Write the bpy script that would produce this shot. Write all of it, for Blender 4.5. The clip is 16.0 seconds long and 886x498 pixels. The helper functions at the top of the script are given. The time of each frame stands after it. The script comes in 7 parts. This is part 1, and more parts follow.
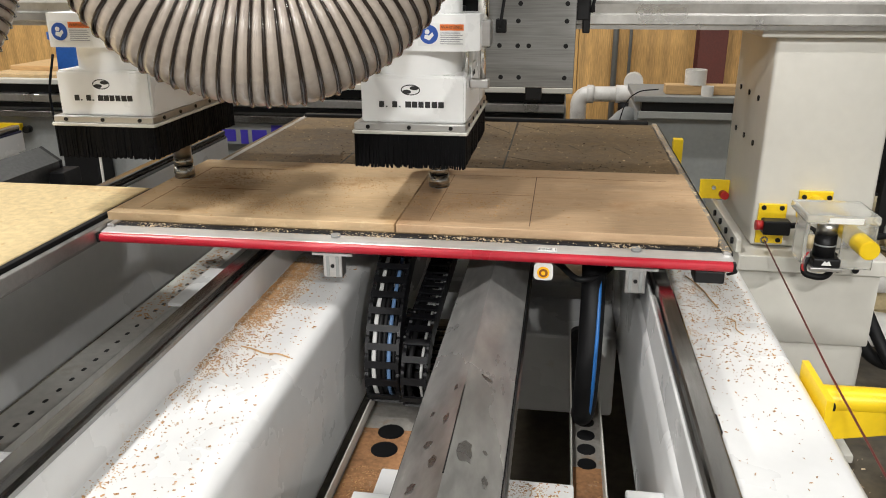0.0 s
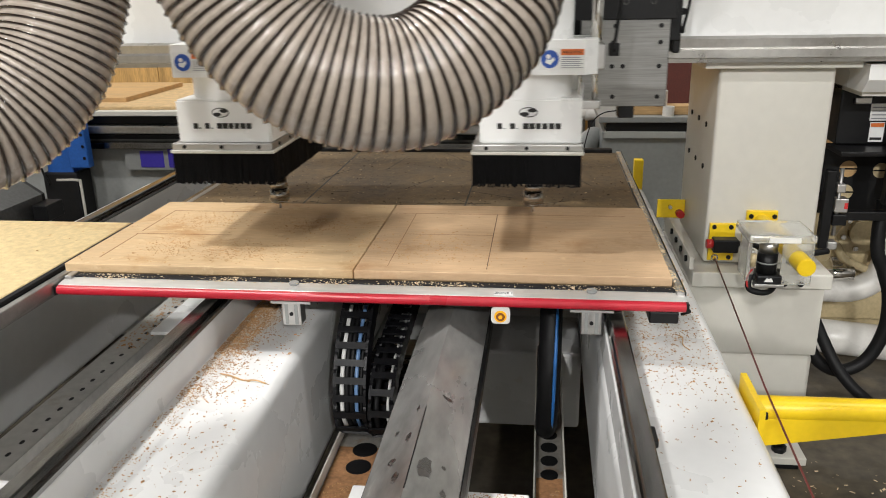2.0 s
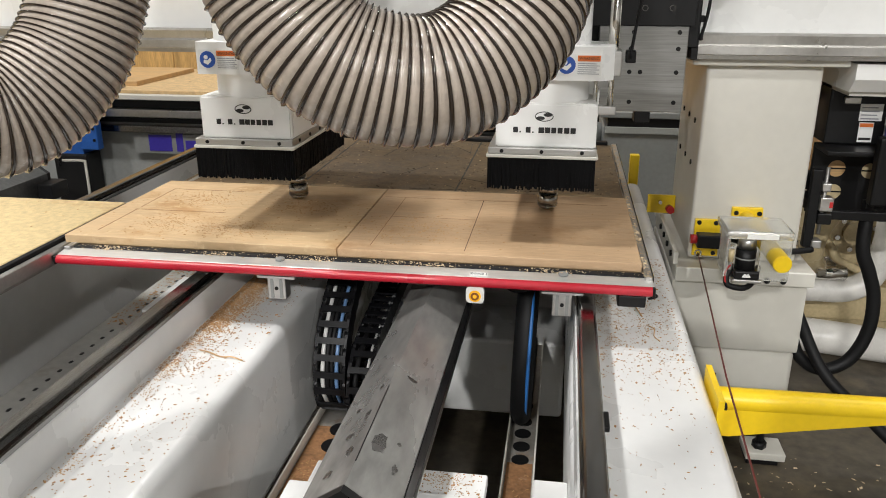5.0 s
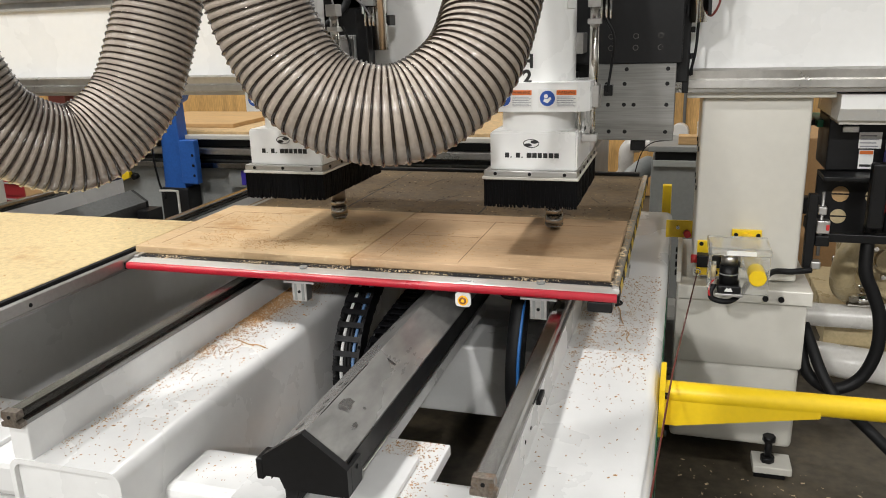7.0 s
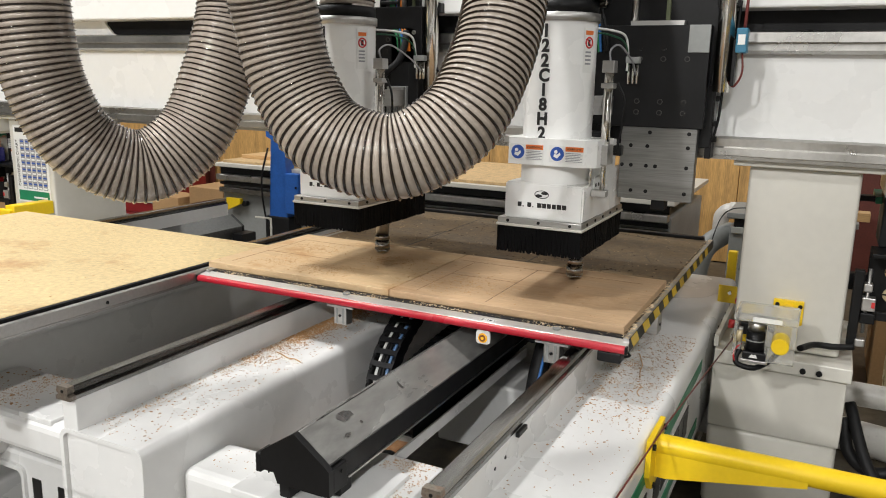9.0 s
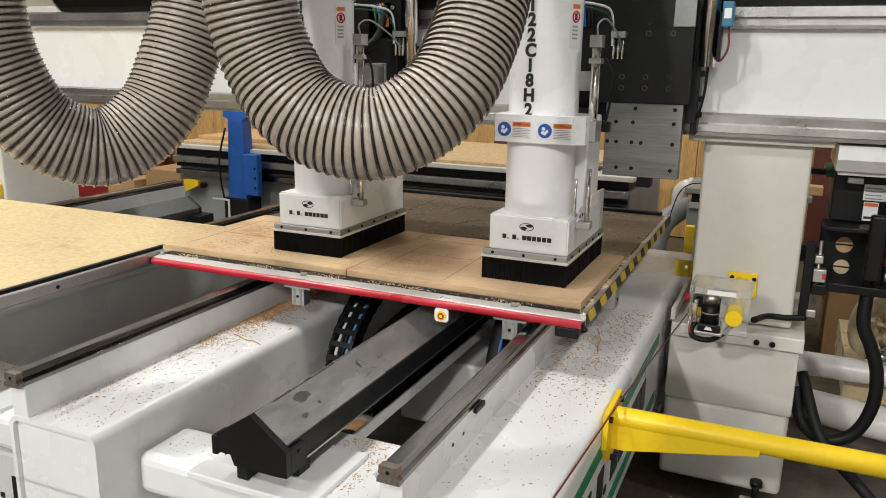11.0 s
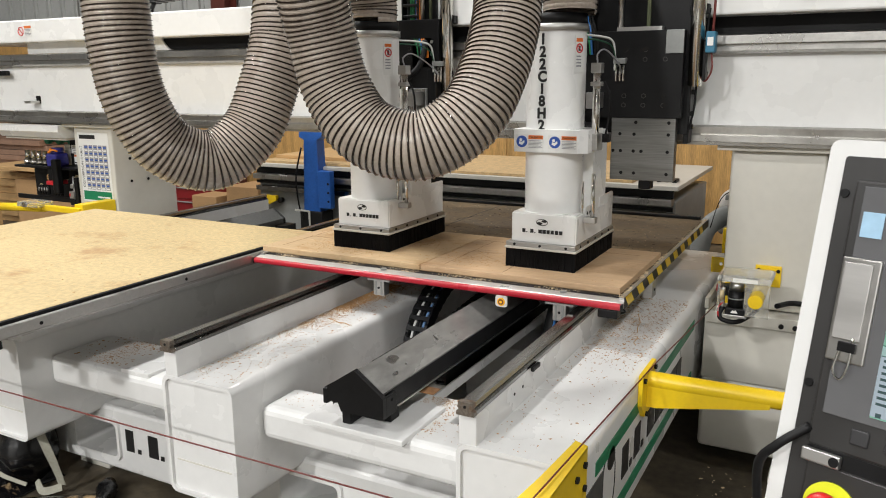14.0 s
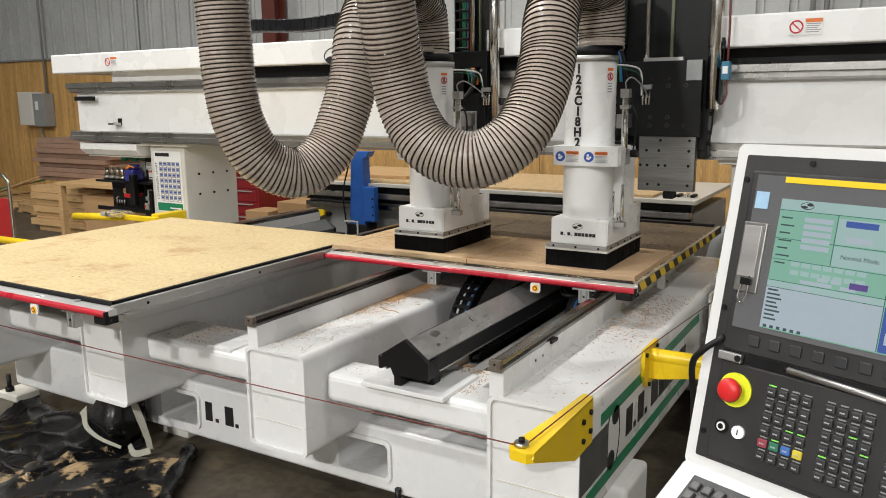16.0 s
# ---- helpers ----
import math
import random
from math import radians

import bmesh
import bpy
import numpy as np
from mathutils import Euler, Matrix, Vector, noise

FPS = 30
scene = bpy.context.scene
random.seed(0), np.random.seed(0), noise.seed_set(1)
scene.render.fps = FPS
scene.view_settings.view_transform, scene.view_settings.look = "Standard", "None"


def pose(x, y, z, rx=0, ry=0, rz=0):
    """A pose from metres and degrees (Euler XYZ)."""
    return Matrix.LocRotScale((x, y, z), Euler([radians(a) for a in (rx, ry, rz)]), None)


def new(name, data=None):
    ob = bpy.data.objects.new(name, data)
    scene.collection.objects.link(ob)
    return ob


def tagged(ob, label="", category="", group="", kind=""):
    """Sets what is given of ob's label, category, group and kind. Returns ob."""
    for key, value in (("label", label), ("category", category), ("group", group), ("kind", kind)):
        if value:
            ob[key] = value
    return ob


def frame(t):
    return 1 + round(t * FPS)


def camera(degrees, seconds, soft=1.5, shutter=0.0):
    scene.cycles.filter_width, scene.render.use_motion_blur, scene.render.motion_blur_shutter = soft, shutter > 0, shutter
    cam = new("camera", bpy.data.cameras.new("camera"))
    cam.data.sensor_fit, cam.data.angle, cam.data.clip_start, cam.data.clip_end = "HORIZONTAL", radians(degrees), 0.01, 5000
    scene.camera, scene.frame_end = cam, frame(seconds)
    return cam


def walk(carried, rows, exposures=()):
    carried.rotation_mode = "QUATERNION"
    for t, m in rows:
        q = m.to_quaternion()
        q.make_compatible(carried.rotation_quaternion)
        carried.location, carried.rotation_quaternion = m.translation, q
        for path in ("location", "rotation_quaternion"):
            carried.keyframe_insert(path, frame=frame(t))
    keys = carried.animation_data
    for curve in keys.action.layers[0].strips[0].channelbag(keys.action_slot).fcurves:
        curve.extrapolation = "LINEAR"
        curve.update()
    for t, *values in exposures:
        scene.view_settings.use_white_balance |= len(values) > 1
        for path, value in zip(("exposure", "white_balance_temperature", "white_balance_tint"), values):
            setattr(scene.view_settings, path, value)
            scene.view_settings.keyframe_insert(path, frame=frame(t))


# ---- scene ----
cam = camera(59.2, 16.0, soft=0.95, shutter=0.2)
walk(cam, [
    (0.0, pose(-0.267, -0.766, 1.509, 70.48, 0.18, 8.55)),
    (0.5, pose(-0.242, -0.817, 1.567, 70.95, 0.30, 8.98)),
    (1.0, pose(-0.232, -0.841, 1.584, 71.14, 0.57, 8.85)),
    (1.5, pose(-0.215, -0.859, 1.583, 71.33, 0.87, 8.16)),
    (2.0, pose(-0.204, -0.866, 1.587, 71.37, 1.14, 6.98)),
    (2.5, pose(-0.170, -0.860, 1.582, 71.34, 1.52, 5.69)),
    (3.0, pose(-0.163, -0.873, 1.583, 71.12, 1.74, 4.69)),
    (3.5, pose(-0.170, -0.885, 1.583, 70.99, 1.87, 4.29)),
    (6.0, pose(0.051, -0.915, 1.583, 71.18, -0.12, 14.00)),
    (6.5, pose(0.159, -1.046, 1.575, 72.46, 0.84, 15.97)),
    (7.0, pose(0.276, -1.133, 1.585, 74.12, 1.69, 16.78)),
    (7.5, pose(0.385, -1.163, 1.581, 76.23, 1.09, 22.09)),
    (8.0, pose(0.495, -1.170, 1.579, 77.21, 0.53, 27.09)),
    (8.5, pose(0.561, -1.189, 1.588, 77.95, -0.25, 28.21)),
    (9.0, pose(0.582, -1.189, 1.594, 77.78, -1.28, 26.53)),
    (9.5, pose(0.592, -1.180, 1.590, 77.07, -1.78, 24.55)),
    (12.0, pose(0.608, -1.171, 1.586, 76.26, -0.78, 23.94)),
    (12.5, pose(0.631, -1.203, 1.587, 76.53, -0.19, 25.07)),
    (13.0, pose(0.649, -1.302, 1.603, 77.14, 0.68, 25.55)),
    (13.5, pose(0.693, -1.463, 1.609, 77.33, 0.74, 25.75)),
    (14.0, pose(0.764, -1.595, 1.618, 77.59, 0.33, 27.70)),
    (14.5, pose(0.903, -1.716, 1.623, 77.96, 0.01, 30.41)),
    (15.0, pose(1.006, -1.811, 1.634, 78.49, -0.06, 32.20)),
    (15.5, pose(1.024, -1.918, 1.632, 78.97, 0.10, 32.28)),
    (16.0, pose(0.997, -2.033, 1.622, 79.26, 0.45, 30.33)),
], exposures=[(0.0, -0.80), (3.5, -0.84), (9.5, -0.94), (16.0, -1.04)])

# ---------------------------------------------------------------- light
world = bpy.data.worlds.new("workshop_air")
scene.world = world
world.use_nodes = True
world.node_tree.nodes["Background"].inputs[0].default_value = (1.0, 0.96, 0.90, 1)
world.node_tree.nodes["Background"].inputs[1].default_value = 0.07
scene.view_settings.exposure = -0.80


def high_bay(x, y, z, watts, size=0.45):
    data = bpy.data.lights.new("high_bay_light", "AREA")
    data.shape, data.size, data.energy, data.color = "DISK", size, watts, (0.975, 0.965, 0.945)
    ob = new("high_bay_light", data)
    ob.matrix_world = pose(x, y, z)
    return ob


# two lamps hang above the tables; the others stand in rows down the hall
for lamp_x, lamp_y, lamp_watts in ((-2.3, 0.3, 300), (-4.2, 1.2, 330), (3.3, 0.3, 180), (-2.3, -4.8, 450), (3.3, -4.8, 160), (-2.3, -9.9, 2000), (3.3, -9.9, 2000), (3.3, 5.2, 120), (-2.3, 5.2, 170), (-9.0, 1.2, 260), (-9.0, -4.8, 560)):
    high_bay(lamp_x, lamp_y, 6.3, lamp_watts)

# ---------------------------------------------------------------- materials
MATS = {}


def material(name, color, rough=0.5, metal=0.0, vary=0.08, scale=8.0, bump=0.0, bump_scale=60.0, spots=None, stretch=(1, 1, 1),
             coat=0.0, spec=0.5, glow=0.0, lit=0.0):
    """A principled surface whose colour drifts at two scales, with optional stains and fine relief."""
    if name in MATS:
        return MATS[name]
    m = bpy.data.materials.new(name)
    m.use_nodes = True
    nt = m.node_tree
    n, link = nt.nodes, nt.links
    bsdf = n["Principled BSDF"]
    bsdf.inputs["Roughness"].default_value = rough
    bsdf.inputs["Metallic"].default_value = metal
    bsdf.inputs["Coat Weight"].default_value = coat
    bsdf.inputs["Specular IOR Level"].default_value = spec
    tex = n.new("ShaderNodeTexCoord")
    mapping = n.new("ShaderNodeMapping")
    mapping.inputs["Scale"].default_value = stretch
    link.new(tex.outputs["Object"], mapping.inputs["Vector"])
    big = n.new("ShaderNodeTexNoise")
    big.inputs["Scale"].default_value, big.inputs["Detail"].default_value = scale, 6
    link.new(mapping.outputs[0], big.inputs["Vector"])
    fine = n.new("ShaderNodeTexNoise")
    fine.inputs["Scale"].default_value, fine.inputs["Detail"].default_value = scale * 9, 4
    link.new(mapping.outputs[0], fine.inputs["Vector"])
    add = n.new("ShaderNodeMath")
    add.operation = "ADD"
    link.new(big.outputs[0], add.inputs[0])
    link.new(fine.outputs[0], add.inputs[1])
    ramp = n.new("ShaderNodeMapRange")
    ramp.inputs[1].default_value, ramp.inputs[2].default_value = 0.7, 1.3
    ramp.inputs[3].default_value, ramp.inputs[4].default_value = 1 - vary, 1 + vary
    link.new(add.outputs[0], ramp.inputs[0])
    mul = n.new("ShaderNodeMix")
    mul.data_type, mul.blend_type = "RGBA", "MULTIPLY"
    mul.inputs[0].default_value = 1.0
    mul.inputs[6].default_value = (*color, 1)
    link.new(ramp.outputs[0], mul.inputs[7])
    out = mul.outputs[2]
    if spots:
        spot_color, spot_scale, low, high = spots
        sn = n.new("ShaderNodeTexNoise")
        sn.inputs["Scale"].default_value, sn.inputs["Detail"].default_value = spot_scale, 8
        sn.inputs["Roughness"].default_value = 0.7
        link.new(mapping.outputs[0], sn.inputs["Vector"])
        sr = n.new("ShaderNodeMapRange")
        sr.inputs[1].default_value, sr.inputs[2].default_value = low, high
        link.new(sn.outputs[0], sr.inputs[0])
        mix = n.new("ShaderNodeMix")
        mix.data_type = "RGBA"
        link.new(sr.outputs[0], mix.inputs[0])
        link.new(out, mix.inputs[6])
        mix.inputs[7].default_value = (*spot_color, 1)
        out = mix.outputs[2]
    link.new(out, bsdf.inputs["Base Color"])
    rr = n.new("ShaderNodeMapRange")
    rr.inputs[1].default_value, rr.inputs[2].default_value = 0.35, 0.65
    rr.inputs[3].default_value, rr.inputs[4].default_value = max(rough - 0.07, 0.03), min(rough + 0.07, 1)
    link.new(big.outputs[0], rr.inputs[0])
    link.new(rr.outputs[0], bsdf.inputs["Roughness"])
    if bump:
        bn = n.new("ShaderNodeTexNoise")
        bn.inputs["Scale"].default_value, bn.inputs["Detail"].default_value = bump_scale, 4
        link.new(mapping.outputs[0], bn.inputs["Vector"])
        b = n.new("ShaderNodeBump")
        b.inputs["Strength"].default_value, b.inputs["Distance"].default_value = bump, 0.004
        link.new(bn.outputs[0], b.inputs["Height"])
        link.new(b.outputs[0], bsdf.inputs["Normal"])
    if glow:
        bsdf.inputs["Emission Color"].default_value = (*color, 1)
        bsdf.inputs["Emission Strength"].default_value = glow
    if lit:
        # a display: dark glass that gives off its own colour
        link.new(out, bsdf.inputs["Emission Color"])
        bsdf.inputs["Emission Strength"].default_value = lit
        for old in list(bsdf.inputs["Base Color"].links):
            link.remove(old)
        bsdf.inputs["Base Color"].default_value = (0.02, 0.02, 0.022, 1)
    MATS[name] = m
    return m


WHITE = material("white_enamel", (0.73, 0.73, 0.72), 0.3, vary=0.03, scale=3, spots=((0.52, 0.42, 0.29), 5.0, 0.68, 0.95))
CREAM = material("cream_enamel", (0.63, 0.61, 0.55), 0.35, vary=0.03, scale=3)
PURE = material("white_hood_paint", (0.84, 0.84, 0.825), 0.28, vary=0.02, scale=4)
GREYP = material("grey_paint", (0.25, 0.258, 0.25), 0.45, vary=0.08, scale=5)
STEEL = material("ground_steel", (0.50, 0.49, 0.47), 0.32, 1.0, vary=0.12, scale=6, stretch=(1, 0.1, 1))
RAIL = material("oiled_rail_steel", (0.25, 0.246, 0.238), 0.2, 1.0, vary=0.3, scale=10, stretch=(1, 0.1, 1))
ALU = material("brushed_aluminium", (0.50, 0.49, 0.475), 0.46, 1.0, vary=0.08, scale=12, stretch=(0.1, 1, 1))
ALUV = material("milled_aluminium", (0.26, 0.258, 0.25), 0.4, 1.0, vary=0.2, scale=3, stretch=(0.4, 1, 9))
COVER = material("worn_stainless_cover", (0.31, 0.305, 0.292), 0.28, 0.5, vary=0.3, scale=4, stretch=(1, 0.35, 1), spots=((0.52, 0.51, 0.49), 9, 0.6, 0.8))
SMEAR = material("dark_oil_smear", (0.16, 0.155, 0.15), 0.25, 0.8, vary=0.2)
COVERDARK = material("black_steel_cap", (0.007, 0.007, 0.0075), 0.42, 0.0, vary=0.2, spec=0.25)
BLACKP = material("black_anodised_plate", (0.007, 0.007, 0.0075), 0.42, 0.0, vary=0.2, spec=0.25)
RUBBER = material("black_rubber", (0.006, 0.006, 0.0065), 0.55, vary=0.2, bump=0.15, spec=0.25)
PLASTIC = material("black_chain_plastic", (0.005, 0.005, 0.006), 0.4, vary=0.2, spec=0.25)
BRISTLE = material("black_brush_bristle", (0.004, 0.004, 0.0045), 0.65, spec=0.1, vary=0.4, scale=40, stretch=(1, 1, 0.05), bump=0.5, bump_scale=200)
RED = material("red_bumper_rubber", (0.44, 0.012, 0.026), 0.34, vary=0.1)
REDP = material("red_paint", (0.42, 0.02, 0.02), 0.4, vary=0.1)
YELLOW = material("yellow_safety_paint", (0.82, 0.56, 0.012), 0.36, vary=0.05)
BLUE = material("blue_paint", (0.02, 0.11, 0.42), 0.45, vary=0.15)
GREEN = material("green_paint", (0.01, 0.20, 0.09), 0.45, vary=0.08)
PVC = material("white_pvc", (0.72, 0.70, 0.66), 0.3, vary=0.05)
HOSE = material("beige_pu_hose", (0.41, 0.35, 0.295), 0.26, vary=0.16, scale=9, coat=0.35)
WIRE = material("brown_hose_spiral", (0.018, 0.011, 0.0075), 0.12, vary=0.2, spec=0.7)
EDGE = material("satin_aluminium_edge", (0.72, 0.71, 0.69), 0.33, 0.6, vary=0.12, scale=7, stretch=(0.25, 1, 1))
INK = material("black_print", (0.012, 0.012, 0.012), 0.5, vary=0.05)
PAPER = material("white_label_vinyl", (0.78, 0.78, 0.76), 0.4, vary=0.02)
GREYINK = material("grey_print", (0.30, 0.30, 0.32), 0.5, vary=0.1)
ORANGE = material("orange_print", (0.72, 0.17, 0.03), 0.45, vary=0.05)
BLUEINK = material("blue_print", (0.02, 0.08, 0.36), 0.45, vary=0.05)
REDINK = material("red_print", (0.55, 0.03, 0.03), 0.45, vary=0.05)
MDF = material("particle_board", (0.565, 0.435, 0.23), 0.7, vary=0.24, scale=55, bump=0.12, bump_scale=300, spots=((0.36, 0.18, 0.075), 3.0, 0.54, 0.74))
SPOIL = material("dusty_dark_spoilboard", (0.165, 0.110, 0.052), 0.55, vary=0.35, scale=5, bump=0.3, bump_scale=120, spots=((0.26, 0.17, 0.085), 5, 0.56, 0.8))
GASKET = material("black_gasket_foam", (0.009, 0.009, 0.010), 0.7, spec=0.25, vary=0.2)
RUST = material("rusty_tray_dust", (0.30, 0.15, 0.065), 0.85, vary=0.35, scale=9, bump=0.3, spots=((0.50, 0.42, 0.33), 16, 0.6, 0.72))
SHAVING = material("fresh_shaving", (0.50, 0.31, 0.15), 0.8, vary=0.3, scale=60)
CHIP = material("wood_chip", (0.42, 0.235, 0.10), 0.8, vary=0.45, scale=60)
DARKCHIP = material("scorched_chip", (0.05, 0.03, 0.018), 0.8, vary=0.4, scale=60)
CHIPLIGHT = material("pale_wood_chip", (0.66, 0.52, 0.34), 0.8, vary=0.35, scale=60)
PLYWALL = material("plywood_sheet", (0.54, 0.315, 0.105), 0.6, vary=0.36, scale=3, stretch=(4.5, 1, 0.4), spots=((0.22, 0.10, 0.035), 3, 0.66, 0.8))
LUMBER = material("pine_lumber", (0.52, 0.33, 0.15), 0.65, vary=0.2, scale=6, stretch=(0.3, 4, 4))
CARD = material("cardboard", (0.40, 0.24, 0.11), 0.75, vary=0.1)
ROOF = material("dark_roof_sheet", (0.14, 0.14, 0.135), 0.6, vary=0.1, scale=2)
HALLWALL = material("dim_hall_wall", (0.34, 0.34, 0.33), 0.6, vary=0.1, scale=2)
SHEETMETAL = material("grey_wall_sheet", (0.46, 0.47, 0.46), 0.5, 0.1, vary=0.08, scale=2)
OXIDE = material("red_oxide_steel", (0.10, 0.022, 0.014), 0.55, vary=0.2)
CONCRETE = material("stained_concrete", (0.080, 0.066, 0.046), 0.5, vary=0.45, scale=2.6, bump=0.15, bump_scale=40, spots=((0.16, 0.125, 0.078), 2.2, 0.54, 0.70))
BAG = material("black_plastic_sheeting", (0.006, 0.006, 0.0065), 0.22, vary=0.3)
PANEL = material("console_panel_grey", (0.026, 0.025, 0.0245), 0.42, vary=0.05)
KEY = material("console_key", (0.03, 0.03, 0.032), 0.4, vary=0.1)
BRASS = material("tan_cast_iron", (0.48, 0.39, 0.23), 0.32, vary=0.15)
TOOLSTEEL = material("turned_tool_steel", (0.40, 0.385, 0.36), 0.26, 1.0, vary=0.1, scale=8, stretch=(1, 1, 8))
CHROME = material("chrome", (0.72, 0.70, 0.66), 0.16, 1.0, vary=0.04)
COPPERY = material("orange_cable", (0.75, 0.22, 0.02), 0.45, vary=0.05)
CABLEW = material("white_cable", (0.66, 0.66, 0.64), 0.4, vary=0.05)
CABLEG = material("green_cable", (0.02, 0.22, 0.08), 0.4, vary=0.05)
CABLEB = material("blue_cable", (0.02, 0.14, 0.42), 0.4, vary=0.05)
REDROPE = material("red_pull_cord", (0.13, 0.02, 0.015), 0.45, vary=0.1)
OSB = material("strand_board", (0.56, 0.39, 0.20), 0.7, vary=0.3, scale=25, spots=((0.18, 0.11, 0.05), 14, 0.62, 0.72))


def board_material(name, color, streak, stain, stain_low, dust, dust_low):
    """Veneered plywood: long grain streaks, broad scorch stains, and clinging dust between them."""
    m = material(name, color, 0.58, vary=0.12, scale=3.5, stretch=(0.7, 3.4, 3.4), bump=0.05, bump_scale=150)
    nt = m.node_tree
    n, link = nt.nodes, nt.links
    bsdf = n["Principled BSDF"]
    out = bsdf.inputs["Base Color"].links[0].from_socket
    tex = n.new("ShaderNodeTexCoord")
    for tint, size, low, high, stretch, detail in ((streak, 5.0, 0.54, 0.80, (0.5, 6.0, 1.0), 5), (stain, 4.2, stain_low, stain_low + 0.16, (1.0, 1.3, 1.0), 9), (dust, 26.0, dust_low, dust_low + 0.10, (1.0, 1.0, 1.0), 6)):
        mp = n.new("ShaderNodeMapping")
        mp.inputs["Scale"].default_value = stretch
        link.new(tex.outputs["Object"], mp.inputs["Vector"])
        tn = n.new("ShaderNodeTexNoise")
        tn.inputs["Scale"].default_value, tn.inputs["Detail"].default_value, tn.inputs["Roughness"].default_value = size, detail, 0.66
        link.new(mp.outputs[0], tn.inputs["Vector"])
        rng = n.new("ShaderNodeMapRange")
        rng.inputs[1].default_value, rng.inputs[2].default_value, rng.inputs[4].default_value = low, high, 0.85
        link.new(tn.outputs[0], rng.inputs[0])
        mix = n.new("ShaderNodeMix")
        mix.data_type = "RGBA"
        link.new(rng.outputs[0], mix.inputs[0])
        link.new(out, mix.inputs[6])
        mix.inputs[7].default_value = (*tint, 1)
        out = mix.outputs[2]
    link.new(out, bsdf.inputs["Base Color"])
    return m


WOOD = board_material("birch_plywood", (0.54, 0.365, 0.215), (0.46, 0.285, 0.15), (0.40, 0.225, 0.105), 0.56, (0.60, 0.43, 0.25), 0.60)
WOODPALE = board_material("pale_birch_plywood", (0.575, 0.405, 0.23), (0.52, 0.35, 0.18), (0.38, 0.19, 0.06), 0.53, (0.66, 0.50, 0.29), 0.57)


def clear_plastic():
    m = bpy.data.materials.new("clear_acrylic")
    m.use_nodes = True
    b = m.node_tree.nodes["Principled BSDF"]
    b.inputs["Base Color"].default_value = (0.9, 0.9, 0.86, 1)
    b.inputs["Transmission Weight"].default_value = 0.8
    b.inputs["Roughness"].default_value = 0.12
    b.inputs["IOR"].default_value = 1.3
    return m


ACRYLIC = clear_plastic()


# ---------------------------------------------------------------- mesh helpers
def box(bm, x0, x1, y0, y1, z0, z1, bevel=0.0, seg=2):
    """Adds a box with rounded edges to bm."""
    v = [bm.verts.new((x, y, z)) for x in (x0, x1) for y in (y0, y1) for z in (z0, z1)]
    quads = [(0, 1, 3, 2), (4, 6, 7, 5), (0, 4, 5, 1), (2, 3, 7, 6), (0, 2, 6, 4), (1, 5, 7, 3)]
    faces = [bm.faces.new([v[i] for i in q]) for q in quads]
    if bevel:
        edges = list({e for f in faces for e in f.edges})
        bmesh.ops.bevel(bm, geom=edges, offset=bevel, segments=seg, profile=0.5, affect="EDGES")
    return bm


def boxed(*args, **kw):
    return box(bmesh.new(), *args, **kw)


def rod(bm, a, b, r, seg=12, r2=None):
    """Adds a closed cylinder or cone from a to b."""
    a, b = Vector(a), Vector(b)
    axis = (b - a).normalized()
    side = axis.orthogonal().normalized()
    other = axis.cross(side)
    r2 = r if r2 is None else r2
    rings = []
    for p, q in ((a, r), (b, r2)):
        rings.append([bm.verts.new(p + q * (math.cos(2 * math.pi * i / seg) * side + math.sin(2 * math.pi * i / seg) * other)) for i in range(seg)])
    for i in range(seg):
        bm.faces.new((rings[0][i], rings[0][(i + 1) % seg], rings[1][(i + 1) % seg], rings[1][i])).smooth = True
    bm.faces.new(rings[0][::-1])
    bm.faces.new(rings[1])
    return bm


def rodded(*args, **kw):
    return rod(bmesh.new(), *args, **kw)


def spline(points, n=10):
    """A smooth line through points."""
    p = [Vector(q) for q in points]
    p = [2 * p[0] - p[1], *p, 2 * p[-1] - p[-2]]
    out = []
    for i in range(1, len(p) - 2):
        a, b, c, d = p[i - 1:i + 3]
        for k in range(n):
            s = k / n
            out.append(0.5 * (2 * b + (c - a) * s + (2 * a - 5 * b + 4 * c - d) * s * s + (3 * b - a - 3 * c + d) * s ** 3))
    return out + [p[-2]]


def evenly(line, step):
    """Points at even steps along a line."""
    out, left = [line[0]], step
    for a, b in zip(line, line[1:]):
        length = (b - a).length
        while left <= length:
            out.append(a.lerp(b, left / length))
            left += step
        left -= length
    return out


def frames_along(line):
    """Twist-free cross-section axes along a line."""
    out, side = [], None
    for i, p in enumerate(line):
        t = (line[min(i + 1, len(line) - 1)] - line[max(i - 1, 0)]).normalized()
        side = t.orthogonal().normalized() if side is None else (side - side.dot(t) * t).normalized()
        out.append((p, t, side, t.cross(side)))
    return out


def sweep(bm, line, r, seg=10, radii=None):
    """Adds a round bar along a line; radii may vary point by point."""
    rings = []
    for i, (p, t, u, w) in enumerate(frames_along(line)):
        q = radii[i] if radii else r
        rings.append([bm.verts.new(p + q * (math.cos(2 * math.pi * k / seg) * u + math.sin(2 * math.pi * k / seg) * w)) for k in range(seg)])
    for a, b in zip(rings, rings[1:]):
        for k in range(seg):
            bm.faces.new((a[k], a[(k + 1) % seg], b[(k + 1) % seg], b[k])).smooth = True
    bm.faces.new(rings[0][::-1])
    bm.faces.new(rings[-1])
    return bm


def swept(*args, **kw):
    return sweep(bmesh.new(), *args, **kw)


